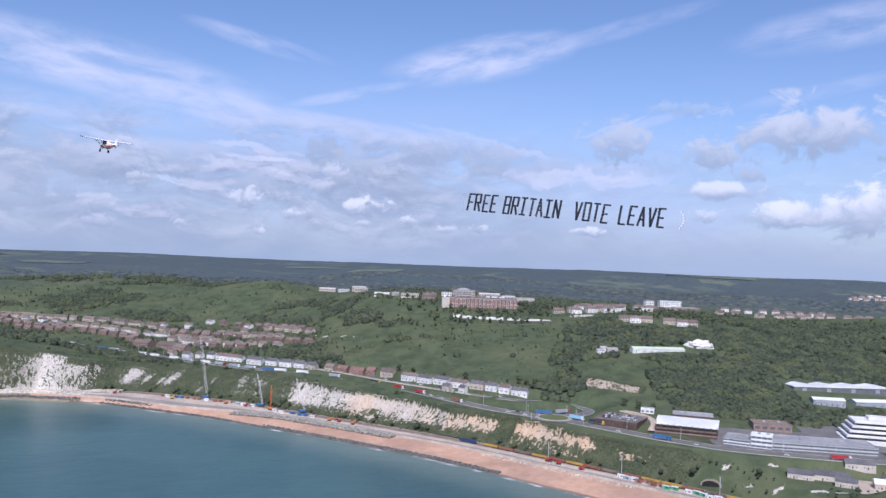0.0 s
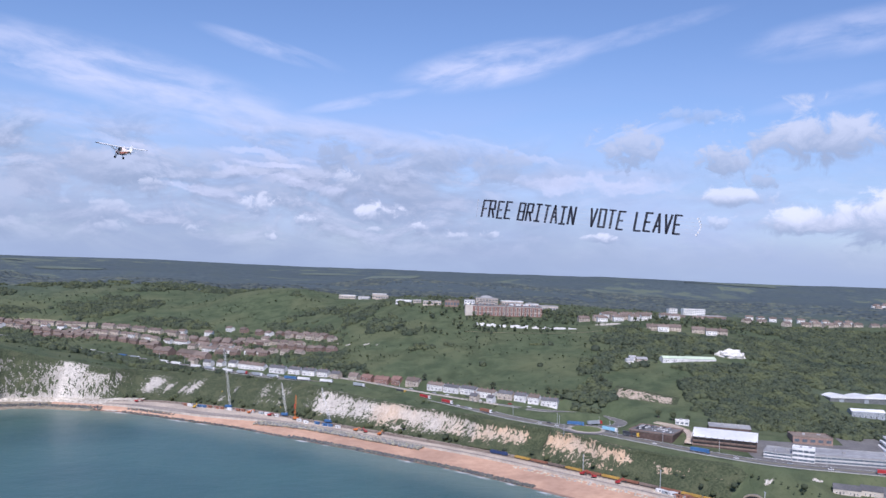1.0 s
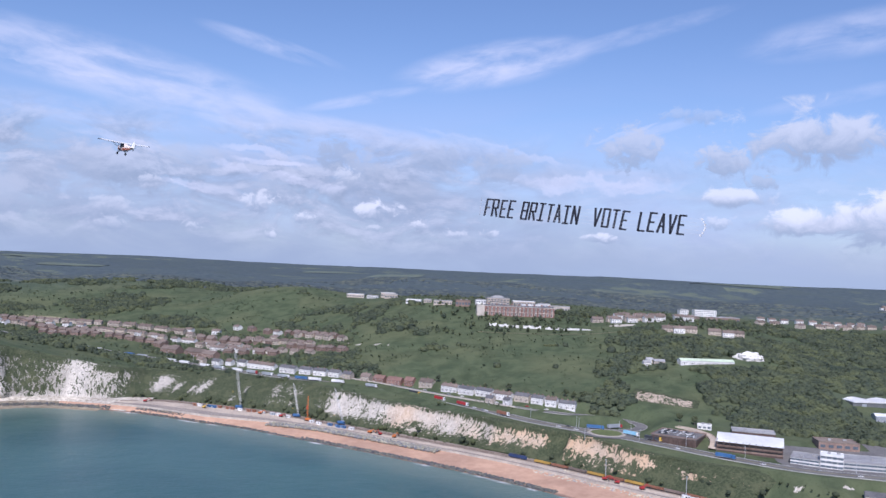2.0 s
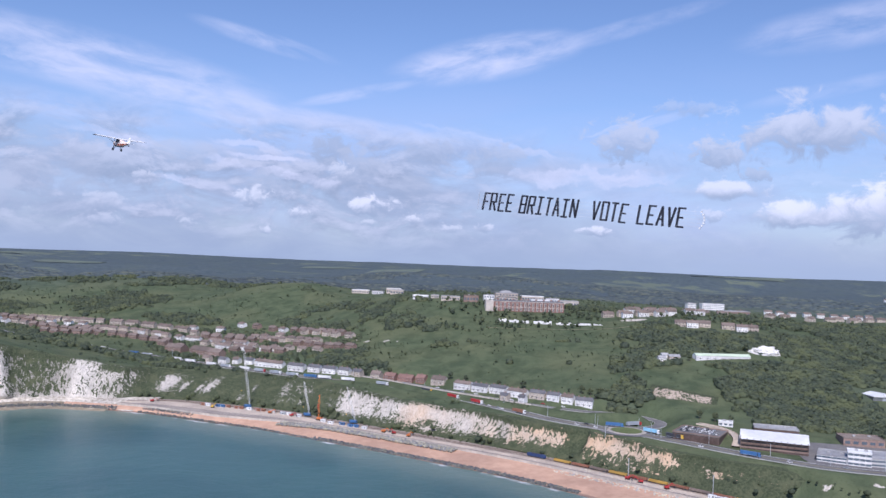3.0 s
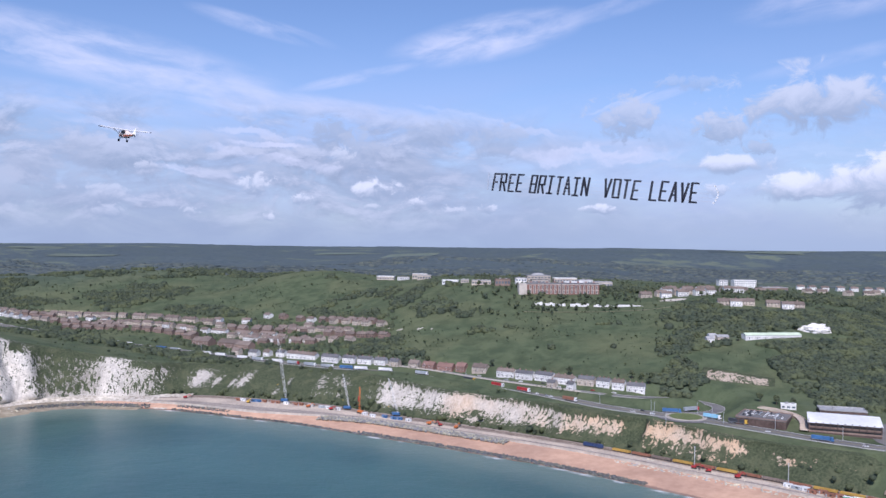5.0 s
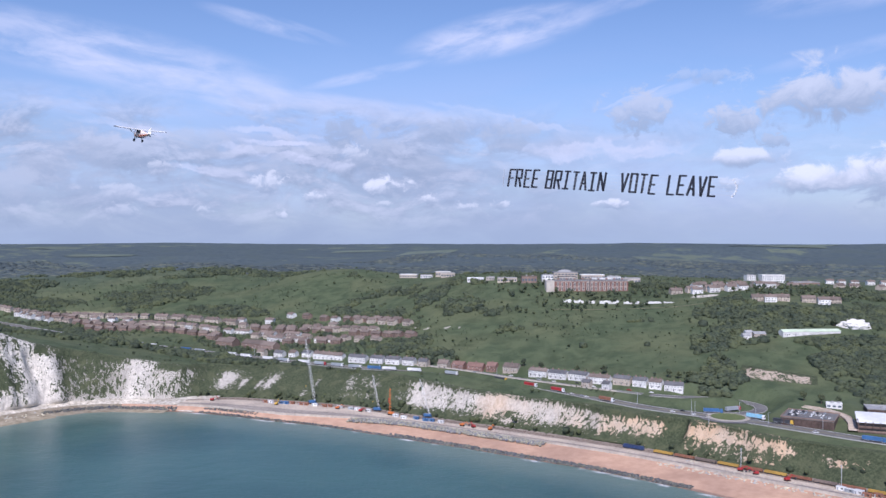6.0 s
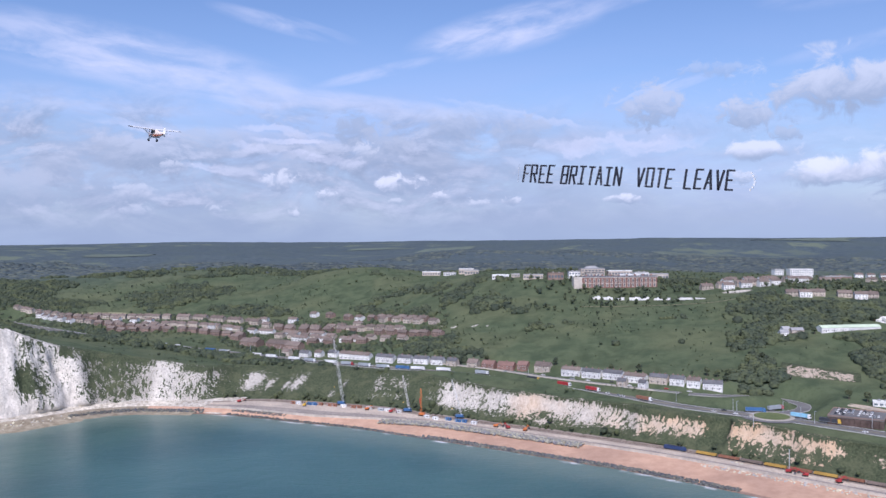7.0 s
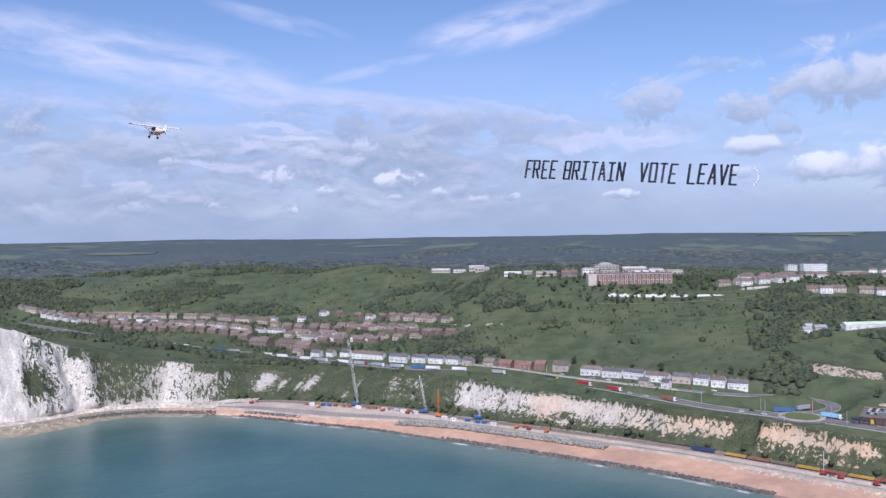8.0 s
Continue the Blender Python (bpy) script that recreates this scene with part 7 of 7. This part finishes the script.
def wing_slab(x0, x1, y0, y1, z0, z1, thick):
    """A cambered wing with a rounded nose from span y0 to y1."""
    chord = x1 - x0
    outline = [(x1, 0), (x1 - 0.04 * chord, 0.5), (x1 - 0.25 * chord, 1), (x1 - 0.6 * chord, 0.75), (x0, 0.1), (x0, 0), (x1 - 0.5 * chord, -0.15), (x1 - 0.1 * chord, -0.25)]
    bm = bmesh.new()
    a_ = [bm.verts.new((x, y0, z0 + t * thick)) for x, t in outline]
    b_ = [bm.verts.new((x, y1, z1 + t * thick)) for x, t in outline]
    bm.faces.new(a_)
    bm.faces.new(b_[::-1])
    for i in range(len(a_)):
        j = (i + 1) % len(a_)
        bm.faces.new((a_[i], b_[i], b_[j], a_[j]))
    bmesh.ops.recalc_face_normals(bm, faces=bm.faces)
    return bm


PLANE_WHITE = surface("aircraft_white", (0.80, 0.80, 0.79), (0.85, 0.85, 0.84), 20.0, 0.35, gloss=0.5)
PLANE_CREAM = surface("aircraft_cream", (0.74, 0.62, 0.55), (0.80, 0.69, 0.62), 20.0, 0.4, gloss=0.5)
PLANE_ORANGE = surface("aircraft_orange", (0.46, 0.17, 0.10), (0.54, 0.22, 0.14), 20.0, 0.4, gloss=0.5)
PLANE_DARK = surface("aircraft_dark", (0.03, 0.03, 0.035), (0.05, 0.05, 0.055), 20.0, 0.5)
hull = part("fuselage", tube([(2.3, 0.32, -0.35, 0.30), (2.0, 0.44, -0.5, 0.42), (1.1, 0.5, -0.62, 0.55), (0.7, 0.52, -0.64, 0.95), (-0.9, 0.5, -0.62, 0.95), (-2.2, 0.36, -0.45, 0.6), (-4.4, 0.12, -0.05, 0.35)]), PLANE_CREAM, plane, "cream fuselage with an orange flash", flat=False)
for s in (-1, 1):
    part("side_window", boxed(-1.0, 0.75, s * 0.515 - 0.02, s * 0.515 + 0.02, 0.2, 0.82), PLANE_DARK, hull)
for s in (-1, 1):
    bm = bmesh.new()
    outline = [(1.9, 0.46, -0.3, -0.02), (0.7, 0.545, -0.5, -0.02), (-0.9, 0.525, -0.45, -0.02), (-2.2, 0.385, -0.3, 0.06), (-4.0, 0.185, -0.02, 0.16)]
    lower, upper = [bm.verts.new((x_, s * w_, lo_)) for x_, w_, lo_, hi_ in outline], [bm.verts.new((x_, s * w_, hi_)) for x_, w_, lo_, hi_ in outline]
    for i in range(4):
        bm.faces.new((lower[i], lower[i + 1], upper[i + 1], upper[i]))
    bmesh.ops.solidify(bm, geom=list(bm.faces), thickness=0.02)
    part("side_flash", bm, PLANE_ORANGE, hull, "orange flash along the side")
part("belly", extruded([(1.9, -0.56), (1.0, -0.70), (-1.0, -0.70), (-2.0, -0.55), (-1.0, -0.5), (1.0, -0.5)], -0.34, 0.34), PLANE_DARK, hull, "dark belly under the fuselage")
part("windscreen", extruded([(0.74, 0.9), (1.2, 0.5), (1.24, 0.52), (0.78, 0.95)], -0.42, 0.42), PLANE_DARK, hull)
part("nose_cowl", tube([(2.55, 0.1, -0.12, 0.1), (2.3, 0.34, -0.37, 0.32)]), PLANE_WHITE, plane, flat=False)
bm = bmesh.new()
strut(bm, (2.62, 0, -1.0), (2.62, 0, 0.98), 0.1)
part("propeller", bm, PLANE_DARK, plane)
part("wing", wing_slab(-0.75, 0.85, -5.35, 0, 1.1, 0.95, 0.26), PLANE_WHITE, plane, "white wing with dark tip")
part("wing", wing_slab(-0.75, 0.85, 0, 5.35, 0.95, 1.1, 0.26), PLANE_WHITE, plane, "white wing with dark tip")
for s in (-1, 1):
    part("wing_tip", wing_slab(-0.72, 0.8, s * 5.35, s * 5.75, 1.1, 1.13, 0.14), PLANE_DARK, plane)
    bm = bmesh.new()
    strut(bm, (0.4, s * 0.5, -0.4), (0.4, s * 2.6, 1.0), 0.08)
    strut(bm, (-0.4, s * 0.5, -0.4), (-0.3, s * 2.6, 1.0), 0.08)
    part("wing_strut", bm, PLANE_WHITE, plane)
    bm = bmesh.new()
    strut(bm, (0.7, s * 0.4, -0.5), (0.8, s * 0.95, -1.25), 0.1)
    strut(bm, (0.0, s * 0.4, -0.5), (0.75, s * 0.95, -1.25), 0.08)
    leg = part("undercarriage_leg", bm, PLANE_WHITE, plane)
    part("main_wheel", drum(0.3, s * 0.95 - 0.12, s * 0.95 + 0.12, "Y", 14, (0.8, 0, -1.3)), PLANE_DARK, leg)
    part("tailplane", wing_slab(-4.6, -3.6, 0 if s > 0 else -1.5, 1.5 if s > 0 else 0, 0.25, 0.25, 0.07), PLANE_WHITE, plane)
part("fin", extruded([(-4.75, 0.1), (-3.5, 0.35), (-4.2, 1.4), (-4.5, 1.6), (-4.95, 1.45), (-5.0, 0.3)], -0.05, 0.05), PLANE_WHITE, plane, "tall white tail fin")
part("tail_wheel", drum(0.14, -0.06, 0.06, "Y", 10, (-4.5, 0, -0.25)), PLANE_DARK, plane)
PLANE_PLACE, PLANE_SIZE = (-1806, 4508, 735), 24.0
plane.matrix_world = Matrix.LocRotScale(PLANE_PLACE, Euler((radians(1.5), radians(-7), radians(137.0))), (PLANE_SIZE,) * 3)

# block letters on a grid 4 wide and 6 high: bars as x0, y0, x1, y1
GLYPHS = {"F": "0006 0646 0333", "R": "0006 0646 4643 0343 2340", "E": "0006 0646 0333 0040", "B": "0006 0646 4640 0343 0040", "I": "0040 0646 2026", "T": "2026 0646",
          "A": "0026 2640 1232", "N": "0006 0640 4046", "V": "0620 2046", "O": "0006 0646 4640 0040", "L": "0006 0040"}
ENDS = (Vector((126, 4902, 492)), Vector((1099, 4250, 397)))
reach = ENDS[1] - ENDS[0]
CELL, LETTER_HEIGHT, SHEAR = reach.length / 22.75, 93.0, 0.07
banner = thing("banner", "aerial towing banner of black letters on thin cords", "banner")
banner.matrix_world = Matrix.Translation(ENDS[0]) @ Matrix((reach.normalized(), reach.normalized().cross(Vector((0, 0, 1))).normalized() * -1, reach.normalized().cross(reach.normalized().cross(Vector((0, 0, 1)))).normalized() * -1)).transposed().to_4x4()
text, cell = "FREE BRITAIN VOTE LEAVE", 0.0
jit = random.Random(6)
for ch in text:
    if ch == " ":
        cell += {4.0: 0.65}.get(round(cell, 1), 1.4 if cell < 12 else 0.9)
        continue
    bm = bmesh.new()
    w, lean = CELL * 0.2, SHEAR + jit.uniform(-0.05, 0.05)
    for bar in GLYPHS[ch].split():
        xa, za, xb, zb = (int(q) for q in bar)
        pa, pb = Vector((xa * CELL * 0.155, 0, za * LETTER_HEIGHT / 6)), Vector((xb * CELL * 0.155, 0, zb * LETTER_HEIGHT / 6))
        run_ = (pb - pa).normalized()
        nrm = Vector((-run_.z, 0, run_.x)) * (CELL * 0.115 if abs(run_.z) > 0.5 else LETTER_HEIGHT * 0.05)
        pa, pb = pa - run_ * CELL * 0.06, pb + run_ * CELL * 0.06
        v = [bm.verts.new((q.x + q.z * lean + 0.02 * q.z, y_, q.z)) for y_ in (-1.2, 1.2) for q in (pa - nrm, pb - nrm, pb + nrm, pa + nrm)]
        for f in ((0, 1, 2, 3), (7, 6, 5, 4), (0, 4, 5, 1), (1, 5, 6, 2), (2, 6, 7, 3), (3, 7, 4, 0)):
            bm.faces.new([v[i] for i in f])
    letter = part("letter", bm, FABRIC, banner)
    letter.location = (cell * CELL, jit.uniform(-3, 3), jit.uniform(-2, 2))
    cell += 1
for i in range(5):
    z = LETTER_HEIGHT * (i + 0.5) / 5
    part("cord", strut(bmesh.new(), (-CELL * 0.6, 0, z), (CELL * 24.2, 0, z), 0.9), CORD, banner, "thin pale cord")
part("leading_pole", strut(bmesh.new(), (-CELL * 0.6, 0, -4), (-CELL * 0.6, 0, LETTER_HEIGHT + 4), 2.2), CORD, banner)
for i in range(7):
    z = LETTER_HEIGHT * i / 7
    bow = CELL * (24.2 + 0.35 * math.sin(i / 6 * math.pi))
    part("tail_band", strut(bmesh.new(), (bow, 0, z), (bow, 0, z + LETTER_HEIGHT / 7 * 0.75), 8.0), WHITE_PAINT, banner, "white trailing edge band")
